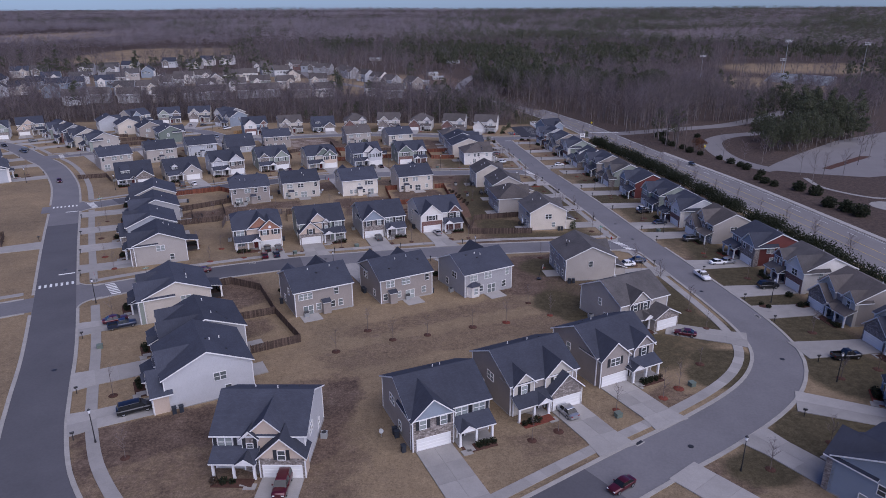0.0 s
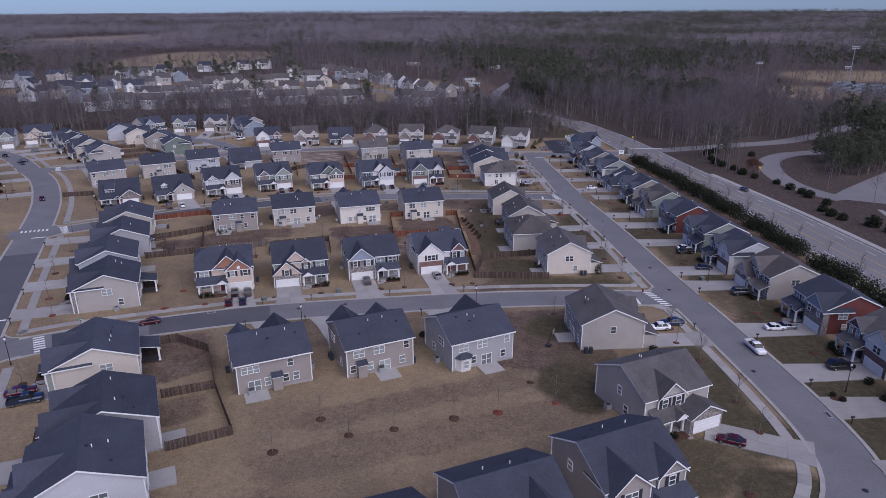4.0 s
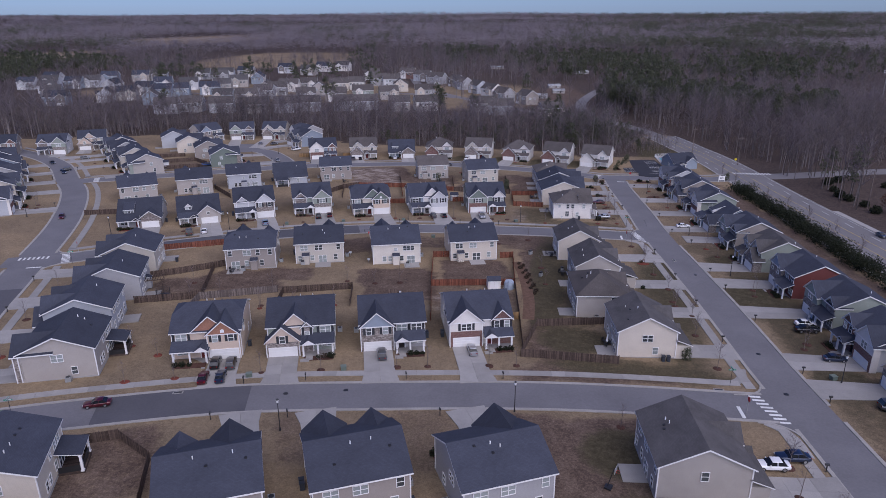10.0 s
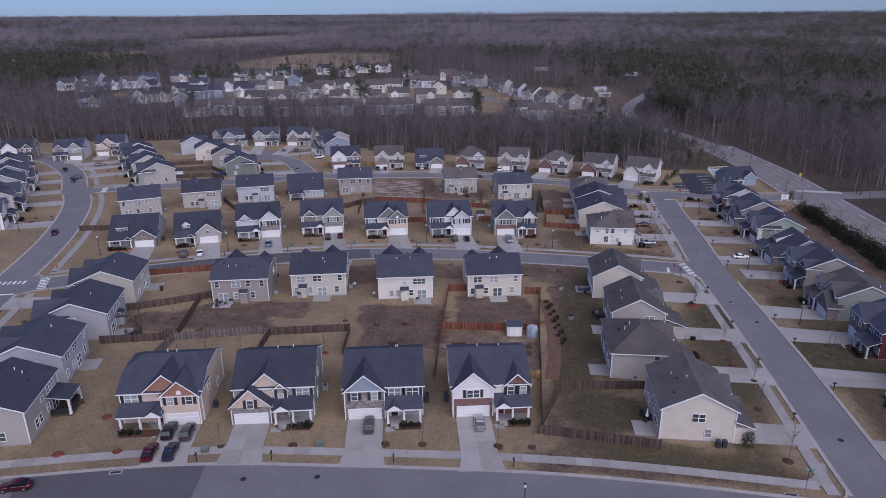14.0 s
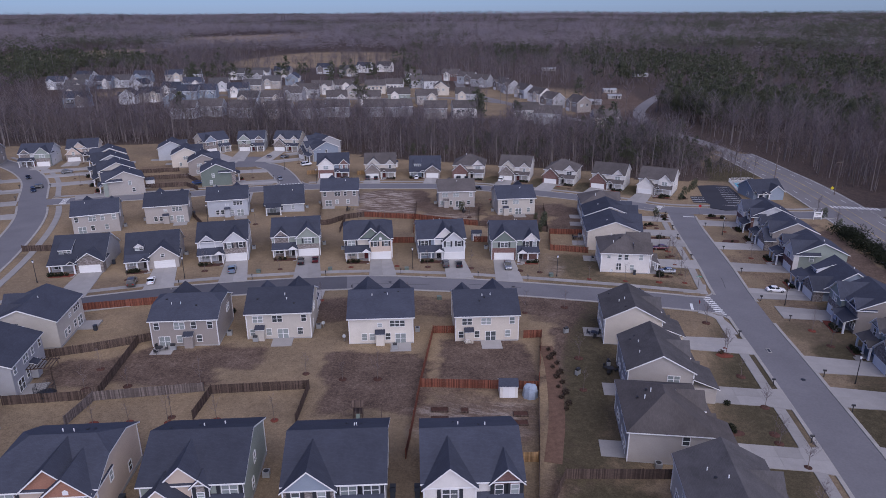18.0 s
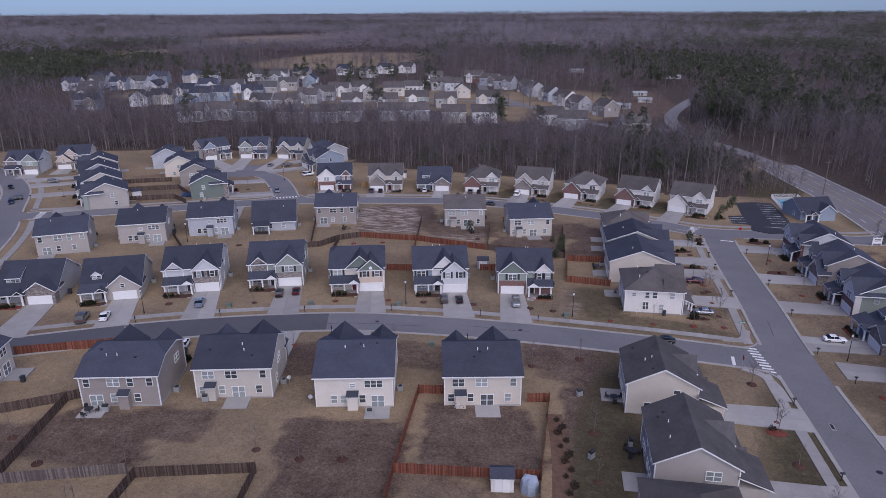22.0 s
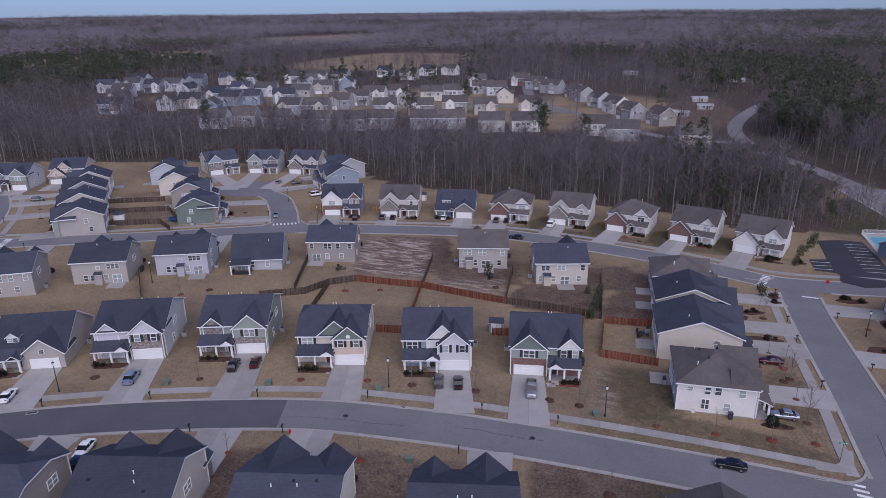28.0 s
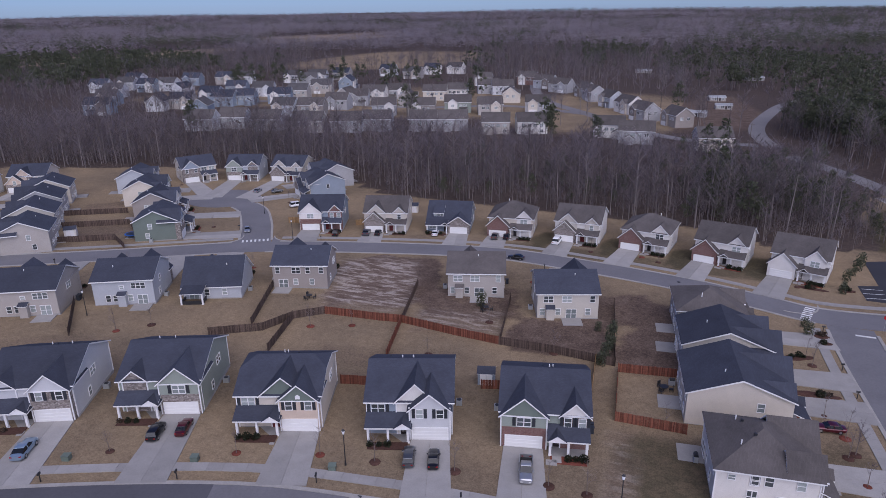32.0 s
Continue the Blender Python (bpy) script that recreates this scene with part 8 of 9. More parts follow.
def island_bed(x, y, rx, ry, yaw, shrubs_n, red=False):
    """A kidney-shaped mulch bed with low shrubs on it."""
    s = Shape()
    rim = [(rx * (1 + 0.18 * math.sin(2 * t + 1)) * math.cos(t), ry * (1 + 0.15 * math.cos(3 * t)) * math.sin(t)) for t in [i * 0.3927 for i in range(16)]]
    for (ax, ay), (bx, by) in zip(rim, rim[1:] + rim[:1]):
        s.face([(ax, ay, -0.15), (bx, by, -0.15), (bx, by, 0.07), (ax, ay, 0.07)])
        s.face([(ax, ay, 0.07), (bx, by, 0.07), (bx * 0.6, by * 0.6, 0.16), (ax * 0.6, ay * 0.6, 0.16)])
        s.face([(ax * 0.6, ay * 0.6, 0.16), (bx * 0.6, by * 0.6, 0.16), (0, 0, 0.17)])
    bed = tagged(part("planting_bed", s, MAT["mulch_red" if red else "mulch"], at=pose(x, y, gz(x, y), 0, 0, yaw)), "rounded dark mulch planting bed on a front lawn", "planting bed")
    for i in range(shrubs_n):
        t, q = rng.uniform(0, 6.28), rng.uniform(0.2, 0.75)
        u, v = rx * q * math.cos(t), ry * q * math.sin(t)
        px, py = x + u * math.cos(radians(yaw)) - v * math.sin(radians(yaw)), y + u * math.sin(radians(yaw)) + v * math.cos(radians(yaw))
        ob = new("shrub", SHRUB[rng.randrange(4)])
        ob.matrix_basis = Matrix.Translation((px, py, gz(px, py) + 0.05)) @ Matrix.Scale(rng.uniform(0.6, 1.3), 4)
        tagged(ob, "low shrub on a mulch bed", "shrub", "shrubs on beds")


for args in ((23.4, 276.4, 2.2, 0.9, 20, 3), (24.6, 265.0, 3.0, 0.8, 5, 3), (21.6, 272.6, 1.6, 0.8, 60, 1), (41.9, 290.0, 2.6, 1.3, 10, 4), (42.8, 267.6, 2.2, 1.5, 30, 1), (25.0, 236.6, 1.9, 0.7, 8, 4), (28.4, 309.6, 2.6, 0.8, -12, 3), (34.6, 311.0, 1.4, 1.0, 0, 2), (27.6, 286.0, 1.3, 1.2, 0, 3), (27.9, 283.4, 1.2, 1.1, 0, 2), (60.4, 104.4, 1.3, 1.0, 0, 2), (33.0, 201.2, 1.2, 0.9, 0, 1, True), (67.5, 104.5, 1.5, 1.2, 0, 3), (57.6, 208.4, 1.6, 0.9, 0, 3), (31, 178, 1.4, 1.0, 0, 2)):
    island_bed(*args)


# patio furniture and grills behind the houses
CHAIR_SEAT = Shape().box(-0.25, 0.25, -0.25, 0.25, 0.4, 0.45).mesh("seat", MAT["metal_dark"])
CHAIR_BACK = Shape().box(-0.25, 0.25, 0.22, 0.26, 0.45, 0.95).mesh("backrest", MAT["metal_dark"])
CHAIR_LEG = Shape().box(-0.025, 0.025, -0.025, 0.025, 0, 0.4).mesh("leg", MAT["metal_dark"])
TABLE_TOP = Shape().tube((0, 0, 0.7), (0, 0, 0.74), 0.6, 0.6, 14).mesh("tabletop", MAT["metal_dark"])
TABLE_LEG = Shape().tube((0, 0, 0), (0, 0, 0.7), 0.05, 0.05, 6).mesh("leg", MAT["metal_dark"])
GRILL = Shape().tube((-0.35, 0, 0.95), (0.35, 0, 0.95), 0.28, 0.28, 10).mesh("lid", MAT["metal_dark"])
GRILL_BODY = Shape().box(-0.45, 0.45, -0.25, 0.25, 0.1, 0.85).mesh("cart", MAT["metal_grey"])
chair0 = None
for x, y, yaw in ((15.0, 190.4, 20), (12.0, 202.8, 40), (22.6, 157.2, 10), (-27.2, 274.6, 10), (-59.4, 266.8, 20), (5.0, 258.0, 10), (-55.6, 177.2, 30)):
    z = gz(x, y) + 0.02
    t = tagged(new("patio_table"), "round dark metal patio table", "table", "patio tables")
    t.matrix_basis = pose(x, y, z, 0, 0, yaw)
    part("tabletop", TABLE_TOP, None, t)
    part("leg", TABLE_LEG, None, t)
    for k in range(3):
        a = radians(yaw + 120 * k)
        m = pose(x + 1.0 * math.cos(a), y + 1.0 * math.sin(a), z, 0, 0, math.degrees(a) - 90)
        if chair0 is None:
            chair0 = tagged(new("patio_chair"), "dark metal patio chair beside a table", "chair", "patio chairs")
            part("seat", CHAIR_SEAT, None, chair0)
            part("backrest", CHAIR_BACK, None, chair0)
            for lx in (-0.22, 0.22):
                for ly in (-0.22, 0.22):
                    part("leg", CHAIR_LEG, None, chair0, at=pose(lx, ly, 0))
            chair0.matrix_basis = m
        else:
            copy_thing(chair0, m)
for x, y, yaw in ((14.7, 192.3, 98), (9.9, 242.6, 98), (-42.6, 184.6, 17), (-23.6, 100.8, 25), (-5.9, 108.5, 25), (-19.4, 188.4, 17), (7.2, 202.5, 40), (10.2, 188.1, 60), (-53.8, 178.2, 17), (5.9, 260.0, 10)):
    g = tagged(new("grill"), "dark lidded barbecue grill on a cart", "grill", "barbecue grills")
    g.matrix_basis = pose(x, y, gz(x, y), 0, 0, yaw)
    part("cart", GRILL_BODY, None, g)
    part("lid", GRILL, None, g)


def playset(x, y, yaw):
    """A wooden play tower with a swing beam and a slide."""
    root = tagged(new("playset"), "weathered wooden play tower with swing beam and slide", "playset")
    root.matrix_basis = pose(x, y, gz(x, y), 0, 0, yaw)
    for px in (-0.6, 0.6):
        for py in (-0.6, 0.6):
            part("post", Shape().box(px - 0.05, px + 0.05, py - 0.05, py + 0.05, -0.2, 2.4), MAT["fence"], root)
    part("deck", Shape().box(-0.7, 0.7, -0.7, 0.7, 1.2, 1.27), MAT["fence"], root)
    part("roof", Shape().chevron("x", -0.8, 0.8, 0, 2.35, 2.9, -0.8, 0.8, 0.05), MAT["fence"], root)
    part("swing_beam", Shape().box(0.6, 3.2, -0.05, 0.05, 2.05, 2.17), MAT["fence"], root)
    for py in (-0.7, 0.7):
        part("brace", Shape().tube((3.1, py, -0.1), (3.1, 0, 2.1), 0.05, 0.05, 6), MAT["fence"], root)
    part("slide", Shape().prism([(-0.25, -0.7, 1.2), (0.25, -0.7, 1.2), (0.25, -2.4, 0.1), (-0.25, -2.4, 0.1)], (0, 0, 0.08)), MAT["green_box"], root)


playset(-17.6, 167.6, 20)


def umbrella(x, y):
    root = tagged(new("patio_umbrella"), "closed pale patio umbrella standing beside a table", "umbrella")
    root.matrix_basis = pose(x, y, gz(x, y))
    part("pole", Shape().tube((0, 0, 0), (0, 0, 2.5), 0.03, 0.03, 6), MAT["metal_grey"], root)
    part("canopy", Shape().tube((0, 0, 1.2), (0, 0, 2.45), 0.22, 0.04, 8), MAT["vent"], root)


umbrella(22.4, 156.2)


def satellite_dish(x, y, yaw):
    root = tagged(new("satellite_dish"), "small grey satellite dish on a short pole beside a house", "satellite dish", "satellite dishes")
    root.matrix_basis = pose(x, y, gz(x, y), 0, 0, yaw) @ Matrix.Scale(0.75, 4)
    part("pole", Shape().tube((0, 0, -0.2), (0, 0, 1.1), 0.04, 0.04, 6), MAT["metal_grey"], root)
    bowl = Shape()
    for j in range(3):
        for i in range(12):
            q = [(math.cos(a) * r, math.sin(a) * r, 0.55 * r * r) for a, r in ((i * 0.5236, j * 0.14), ((i + 1) * 0.5236, j * 0.14), ((i + 1) * 0.5236, j * 0.14 + 0.14), (i * 0.5236, j * 0.14 + 0.14))]
            bowl.face(q if j else q[1:])
    part("bowl", bowl, MAT["metal_grey"], root, at=pose(0, 0, 1.15, 50, 0, 0))
    part("arm", Shape().tube((0, 0, 1.1), (0, -0.5, 1.35), 0.02, 0.02, 5), MAT["metal_grey"], root)


for x, y, yaw in ((-8.2, 64.3, 20), (-34.1, 192.9, 10), (-28.6, 189.0, 30), (14.2, 234.9, 10)):
    satellite_dish(x, y, yaw)


def fire_hydrant(x, y):
    root = tagged(new("fire_hydrant"), "short red fire hydrant beside the kerb", "hydrant", "fire hydrants")
    root.matrix_basis = pose(x, y, gz(x, y), 0, 0, 25)
    part("barrel", Shape().tube((0, 0, -0.1), (0, 0, 0.08), 0.17, 0.17, 10).tube((0, 0, 0.05), (0, 0, 0.6), 0.12, 0.12, 10), STOP, root)
    part("bonnet", Shape().tube((0, 0, 0.6), (0, 0, 0.74), 0.14, 0.06, 10), STOP, root)
    for p in ((0.22, 0), (-0.22, 0), (0, -0.22)):
        part("outlet_cap", Shape().tube((0, 0, 0.45), (p[0], p[1], 0.45), 0.06, 0.06, 8), STOP, root)


for x, y in ((-34.7, 210.4),):
    fire_hydrant(x, y)

# basketball hoop behind the corner house
hoop = tagged(new("basketball_hoop"), "portable basketball hoop with a dark base on a lawn", "basketball hoop")
hoop.matrix_basis = pose(20.7, 118.9, gz(20.7, 118.9), 0, 0, 70)
part("base", Shape().prism([(-0.5, -0.35, -0.05), (0.5, -0.35, -0.05), (0.4, 0.5, -0.05), (-0.4, 0.5, -0.05)], (0, 0, 0.3)), MAT["metal_dark"], hoop)
part("pole", Shape().tube((0, 0.2, 0.2), (0, -0.4, 2.9), 0.05, 0.05, 8), MAT["metal_dark"], hoop)
part("backboard", Shape().box(-0.55, 0.55, -0.62, -0.58, 2.5, 3.2), MAT["metal_grey"], hoop)
rim = Shape()
for i in range(12):
    a, b = i * 0.5236, (i + 1) * 0.5236
    rim.tube((0.23 * math.cos(a), -0.87 + 0.23 * math.sin(a), 2.62), (0.23 * math.cos(b), -0.87 + 0.23 * math.sin(b), 2.62), 0.015, 0.015, 4)
part("rim", rim, STOP, hoop)

# bicycle against a rear wall
bike = tagged(new("bicycle"), "pale bicycle leaning by a rear wall", "bicycle")
bike.matrix_basis = pose(-8.5, 193.7, gz(-8.5, 193.7), 0, 0, 17)
for x in (-0.5, 0.5):
    w = Shape()
    for i in range(14):
        a, b = i * 0.4488, (i + 1) * 0.4488
        w.tube((x + 0.31 * math.cos(a), 0, 0.31 + 0.31 * math.sin(a)), (x + 0.31 * math.cos(b), 0, 0.31 + 0.31 * math.sin(b)), 0.022, 0.022, 4)
    part("wheel", w, MAT["tyre"], bike)
part("bicycle_frame", Shape().tube((-0.5, 0, 0.31), (-0.05, 0, 0.3), 0.02, 0.02, 5).tube((-0.05, 0, 0.3), (0.38, 0, 0.75), 0.025, 0.025, 5).tube((-0.2, 0, 0.8), (-0.05, 0, 0.3), 0.02, 0.02, 5).tube((-0.2, 0, 0.75), (0.38, 0, 0.75), 0.02, 0.02, 5).tube((0.38, 0, 0.9), (0.5, 0, 0.31), 0.02, 0.02, 5).tube((-0.5, 0, 0.31), (-0.2, 0, 0.72), 0.015, 0.015, 5), MAT["vent"], bike)
part("handlebar", Shape().tube((0.36, -0.28, 0.95), (0.36, 0.28, 0.95), 0.016, 0.016, 5), MAT["metal_dark"], bike)
part("saddle", Shape().prism([(-0.35, -0.08, 0.82), (-0.1, -0.03, 0.82), (-0.1, 0.03, 0.82), (-0.35, 0.08, 0.82)], (0, 0, 0.05)), MAT["metal_dark"], bike)

# pergola and netted trampoline in the yard of the sand-coloured corner house
pergola = tagged(new("pergola"), "dark wooden pergola over a patio", "pergola")
pergola.matrix_basis = pose(-66.6, 165.2, gz(-66.6, 165.2), 0, 0, 24)
for x in (-1.7, 1.7):
    for y in (-1.4, 1.4):
        part("post", Shape().box(x - 0.07, x + 0.07, y - 0.07, y + 0.07, -0.2, 2.2), MAT["fence"], pergola)
for y in (-1.4, 1.4):
    part("beam", Shape().box(-2.1, 2.1, y - 0.05, y + 0.05, 2.2, 2.38), MAT["fence"], pergola)
for i in range(9):
    part("slat", Shape().box(-1.95 + i * 0.48, -1.89 + i * 0.48, -1.75, 1.75, 2.38, 2.5), MAT["fence"], pergola)
tramp = tagged(new("trampoline"), "round black trampoline with a tall net enclosure", "trampoline")
tramp.matrix_basis = pose(-61.8, 160.6, gz(-61.8, 160.6))
part("mat", Shape().tube((0, 0, 0.7), (0, 0, 0.76), 1.35, 1.35, 18), MAT["metal_dark"], tramp)
for i in range(6):
    c, q = 1.4 * math.cos(i * 1.0472), 1.4 * math.sin(i * 1.0472)
    part("post", Shape().tube((c, q, -0.1), (c, q, 2.2), 0.03, 0.03, 6), MAT["metal_dark"], tramp)
    c2, q2 = 1.4 * math.cos((i + 1) * 1.0472), 1.4 * math.sin((i + 1) * 1.0472)
    net = Shape()
    for z in (0.8, 1.05, 1.3, 1.55, 1.8, 2.05, 2.18):
        net.tube((c, q, z), (c2, q2, z), 0.012, 0.012, 3)
    for k in range(1, 8):
        x, y = c + (c2 - c) * k / 8, q + (q2 - q) * k / 8
        net.tube((x, y, 0.75), (x, y, 2.18), 0.01, 0.01, 3)
    part("net", net, MAT["metal_dark"], tramp)

# raised vegetable beds behind the shed
def raised_bed(x, y, yaw, w, d):
    root = tagged(new("raised_bed"), "low wooden raised bed filled with dark soil", "raised bed", "vegetable beds")
    root.matrix_basis = pose(x, y, gz(x, y), 0, 0, yaw)
    for q in (-d / 2, d / 2):
        part("board", Shape().box(-w / 2, w / 2, q - 0.03, q + 0.03, -0.1, 0.28), MAT["fence"], root)
    for p in (-w / 2, w / 2):
        part("end_board", Shape().box(p - 0.03, p + 0.03, -d / 2 + 0.03, d / 2 - 0.03, -0.1, 0.28), MAT["fence"], root)
    part("soil", Shape().box(-w / 2 + 0.03, w / 2 - 0.03, -d / 2 + 0.03, d / 2 - 0.03, -0.1, 0.2), MAT["mulch"], root)


for x, y, yaw, w, d in ((-7.6, 172.6, 15, 2.4, 1.0), (-7.0, 170.4, 15, 2.4, 1.0), (-4.2, 173.4, 15, 1.0, 1.0), (3.4, 174.6, 15, 2.0, 1.1), (3.6, 172.4, 15, 2.2, 1.1)):
    raised_bed(x, y, yaw, w, d)

# refuse bins that stand apart from the walls
for x, y, yaw in ((-36.0, 70.1, 27), (-35.2, 70.5, 27), (-5.3, 61.2, 22), (-1.3, 111.8, 25), (26.4, 116.7, 7), (27.2, 116.8, 7), (31.2, 153.0, 8), (32.0, 153.1, 8), (-71.1, 180.9, 20)):
    ob = tagged(new("wheelie_bin"), "dark wheeled refuse bin beside a house", "bin", "refuse bins")
    ob.matrix_basis = pose(x, y, gz(x, y) - 0.06, 0, 0, yaw)
    part("bin_body", BIN, None, ob)
    part("lid", LID, None, ob)
for x, y, s in ((70.7, 106.6, 1.9), (68.0, 121.0, 1.5), (67.4, 109.2, 1.3), (65.3, 151.4, 1.6), (37.6, 118.0, 1.3), (31.3, 185.2, 0.9), (24.4, 237.2, 1.5)):
    ob = new("round_shrub", SHRUB[0])
    ob.matrix_basis = Matrix.Translation((x, y, gz(x, y))) @ Matrix.Scale(s, 4)
    tagged(ob, "clipped dark round evergreen shrub beside a house", "shrub", "round evergreens")


# iron covers and drains in the streets, and sealed cracks
COVER = Shape().tube((0, 0, -0.05), (0, 0, 0.012), 0.36, 0.36, 16).tube((0, 0, 0.0), (0, 0, 0.02), 0.27, 0.27, 16).mesh("manhole_cover", MAT["metal_dark"])
for x, y in ((47.8, 145.6), (47.2, 158.6), (-24.6, 131.6), (-16.3, 134.2), (43.6, 196.0), (51.5, 112.0), (53.2, 84.0), (30.2, 61.6), (-30.0, 216.8), (-5.0, 221.4), (-58.0, 82.0), (-78.0, 125.0), (-30.0, 305.2), (4.0, 303.0)):
    ob = tagged(new("manhole_cover", COVER), "round dark iron manhole cover in the street", "manhole cover", "manhole covers")
    ob.matrix_basis = pose(x, y, gz(x, y) + 0.06)
DRAIN = Shape().box(-0.75, 0.75, -0.32, 0.32, -0.1, 0.02).mesh("frame", MAT["kerb"])
GRATE = Shape().box(-0.6, 0.6, -0.2, 0.2, 0.0, 0.03).mesh("grate", MAT["metal_dark"])
for x, y, yaw in ((38.2, 145.0, 5), (43.9, 130.2, 95), (-53.0, 116.2, 25), (-40.0, 128.8, 22), (29.0, 226.4, 2), (-24.0, 221.6, 10), (-70.0, 201.2, 33), (40.4, 205.0, 97), (56.9, 100.0, 92), (24.0, 62.4, 35)):
    ob = tagged(new("storm_drain"), "dark kerbside storm drain in a concrete frame", "storm drain", "storm drains")
    ob.matrix_basis = pose(x, y, gz(x, y) + 0.075, 0, 0, yaw)
    part("frame", DRAIN, None, ob)
    part("grate", GRATE, None, ob)
r9 = random.Random(19)
seams = tagged(new("tar_seam"), "dark wavering sealed cracks in the asphalt", "road marking", kind="structure")
for key, f0, f1, off in (("second", 0.36, 0.47, 1.2), ("second", 0.5, 0.62, -0.8), ("second", 0.66, 0.74, 0.6), ("right", 0.8, 0.83, 0.5)):
    line = ROAD[key]
    run = side_of(line, off)[int(f0 * len(line)):int(f1 * len(line))]
    run = [p + Vector((r9.uniform(-0.25, 0.25), r9.uniform(-0.25, 0.25))) for p in run]
    sh = Shape()
    for a, b in zip(run, run[1:]):
        e = Vector((-(b - a).y, (b - a).x)).normalized() * 0.022
        sh.prism([(v.x, v.y, gz(v.x, v.y)) for v in (a - e, b - e, b + e, a + e)], (0, 0, 0.075))
    part("seam", sh, MAT["asphalt_new"], seams)

# crossing and sign board by the highway junction
crossing = tagged(new("crosswalk"), "white ladder crosswalk bars over the highway", "road marking", kind="structure")
A, B = Vector((77.6, 314.0)), Vector((90.5, 315.1))
near = min(range(1, len(ROAD["highway"]) - 1), key=lambda i: (ROAD["highway"][i] - A).length)
along = (ROAD["highway"][near + 1] - ROAD["highway"][near - 1]).normalized()
step = (B - A).normalized() * 0.3
for i in range(12):
    c = A.lerp(B, i / 11)
    part("bar", Shape().prism([(v.x, v.y, gz(v.x, v.y)) for v in (c - along * 1.4 - step, c + along * 1.4 - step, c + along * 1.4 + step, c - along * 1.4 + step)], (0, 0, 0.09)), MAT["paint"], crossing)
board = tagged(new("sign_board"), "white sign board on two posts beside the highway", "sign")
board.matrix_basis = pose(69.6, 297.0, gz(69.6, 297.0), 0, 0, 20)
part("panel", Shape().box(-1.1, 1.1, -0.04, 0.04, 0.7, 2.2), MAT["trim"], board)
for x in (-1.15, 1.15):
    part("post", Shape().box(x - 0.07, x + 0.07, -0.07, 0.07, -0.3, 2.4), MAT["trim"], board)
for z in (1.7, 1.3):
    part("lettering", Shape().box(-0.8, 0.8, -0.05, -0.042, z, z + 0.2), MAT["metal_dark"], board)


# ---- woods ----
def wood(name, kinds, places, mats, label, wide=60):
    """Many trees joined as one stretch of woodland."""
    rng = random.Random(name)
    VV, FF, MM, k = [], [], [], 0
    for x, y, s in places:
        v, f, mk = kinds[rng.randrange(len(kinds))]
        g = noise.noise((x / wide, y / wide, 5)) + rng.gauss(0, 0.18 if wide < 100 else 0.06)
        MM.append(np.where(mk == 1, 1, 0 if len(mats) < 3 or abs(g) < 0.22 else 2 if g < 0 else 3).astype(np.int32))
        a = rng.uniform(0, 6.2832)
        c, sn = math.cos(a) * s, math.sin(a) * s
        w = np.empty_like(v)
        w[:, 0], w[:, 1], w[:, 2] = v[:, 0] * c - v[:, 1] * sn + x, v[:, 0] * sn + v[:, 1] * c + y, v[:, 2] * s + gz(x, y)
        VV.append(w)
        FF.append(f + k)
        k += len(v)
    V, F = np.concatenate(VV), np.concatenate(FF)
    me = bpy.data.meshes.new(name)
    me.vertices.add(len(V))
    me.vertices.foreach_set("co", V.ravel())
    me.loops.add(len(F) * 3)
    me.loops.foreach_set("vertex_index", F.ravel().astype(np.int32))
    me.polygons.add(len(F))
    me.polygons.foreach_set("loop_start", np.arange(0, len(F) * 3, 3, dtype=np.int32))
    for k in mats[:1] + ["trunk_pale"] + mats[1:]:
        me.materials.append(MAT[k])
    me.polygons.foreach_set("material_index", np.concatenate(MM))
    me.update()
    me.validate()
    return tagged(new(name, me), label, "woodland", kind="stuff")


# twig colours of the far woods, with the haze mixed in
HAZED_TWIGS = ["twig_hazed", "twig_hazed_dark", "twig_hazed_pale"]
TWIGS = ["twig", "twig_dark", "twig_pale"]
CLEAR = [(170, 262, 64, 44), (150, 225, 30, 24), (145, 320, 30, 26), (120, 240, 16, 60), (118, 150, 18, 80)]
YARDS = [(6, 575, 24, 70), (10, 640, 26, 40)]
HOMES = [(-230, 540, 125, 85), (-75, 545, 75, 95), (-320, 520, 95, 70), (-250, 660, 70, 50)]
PINEY = [(-478, 520, 80, 75, 1.2), (-620, 650, 170, 110, 1.0), (-750, 1030, 130, 45, 0.8), (80, 560, 45, 90, 0.25), (-90, 850, 150, 90, 0.16), (30, 780, 90, 130, 0.14), (60, 520, 22, 50, 0.3), (85, 640, 50, 50, 0.35), (260, 840, 90, 50, 0.5), (480, 790, 110, 40, 0.6), (310, 485, 55, 22, 0.7), (30, 368, 32, 26, 0.45), (20, 432, 40, 22, 0.35)]
rng = random.Random(5)
BARE = [bare_tree(rng, rng.uniform(14.5, 20.5), 17, 14, 0.0017) for i in range(10)]
BARE_LOW = [bare_tree(rng, rng.uniform(15, 21), 12, 9, 0.0036) for i in range(8)]
PINES = [pine_tree(rng, rng.uniform(14, 20)) for i in range(6)]
PINES_LOW = [pine_tree(rng, rng.uniform(15, 21), 13, 8) for i in range(6)]


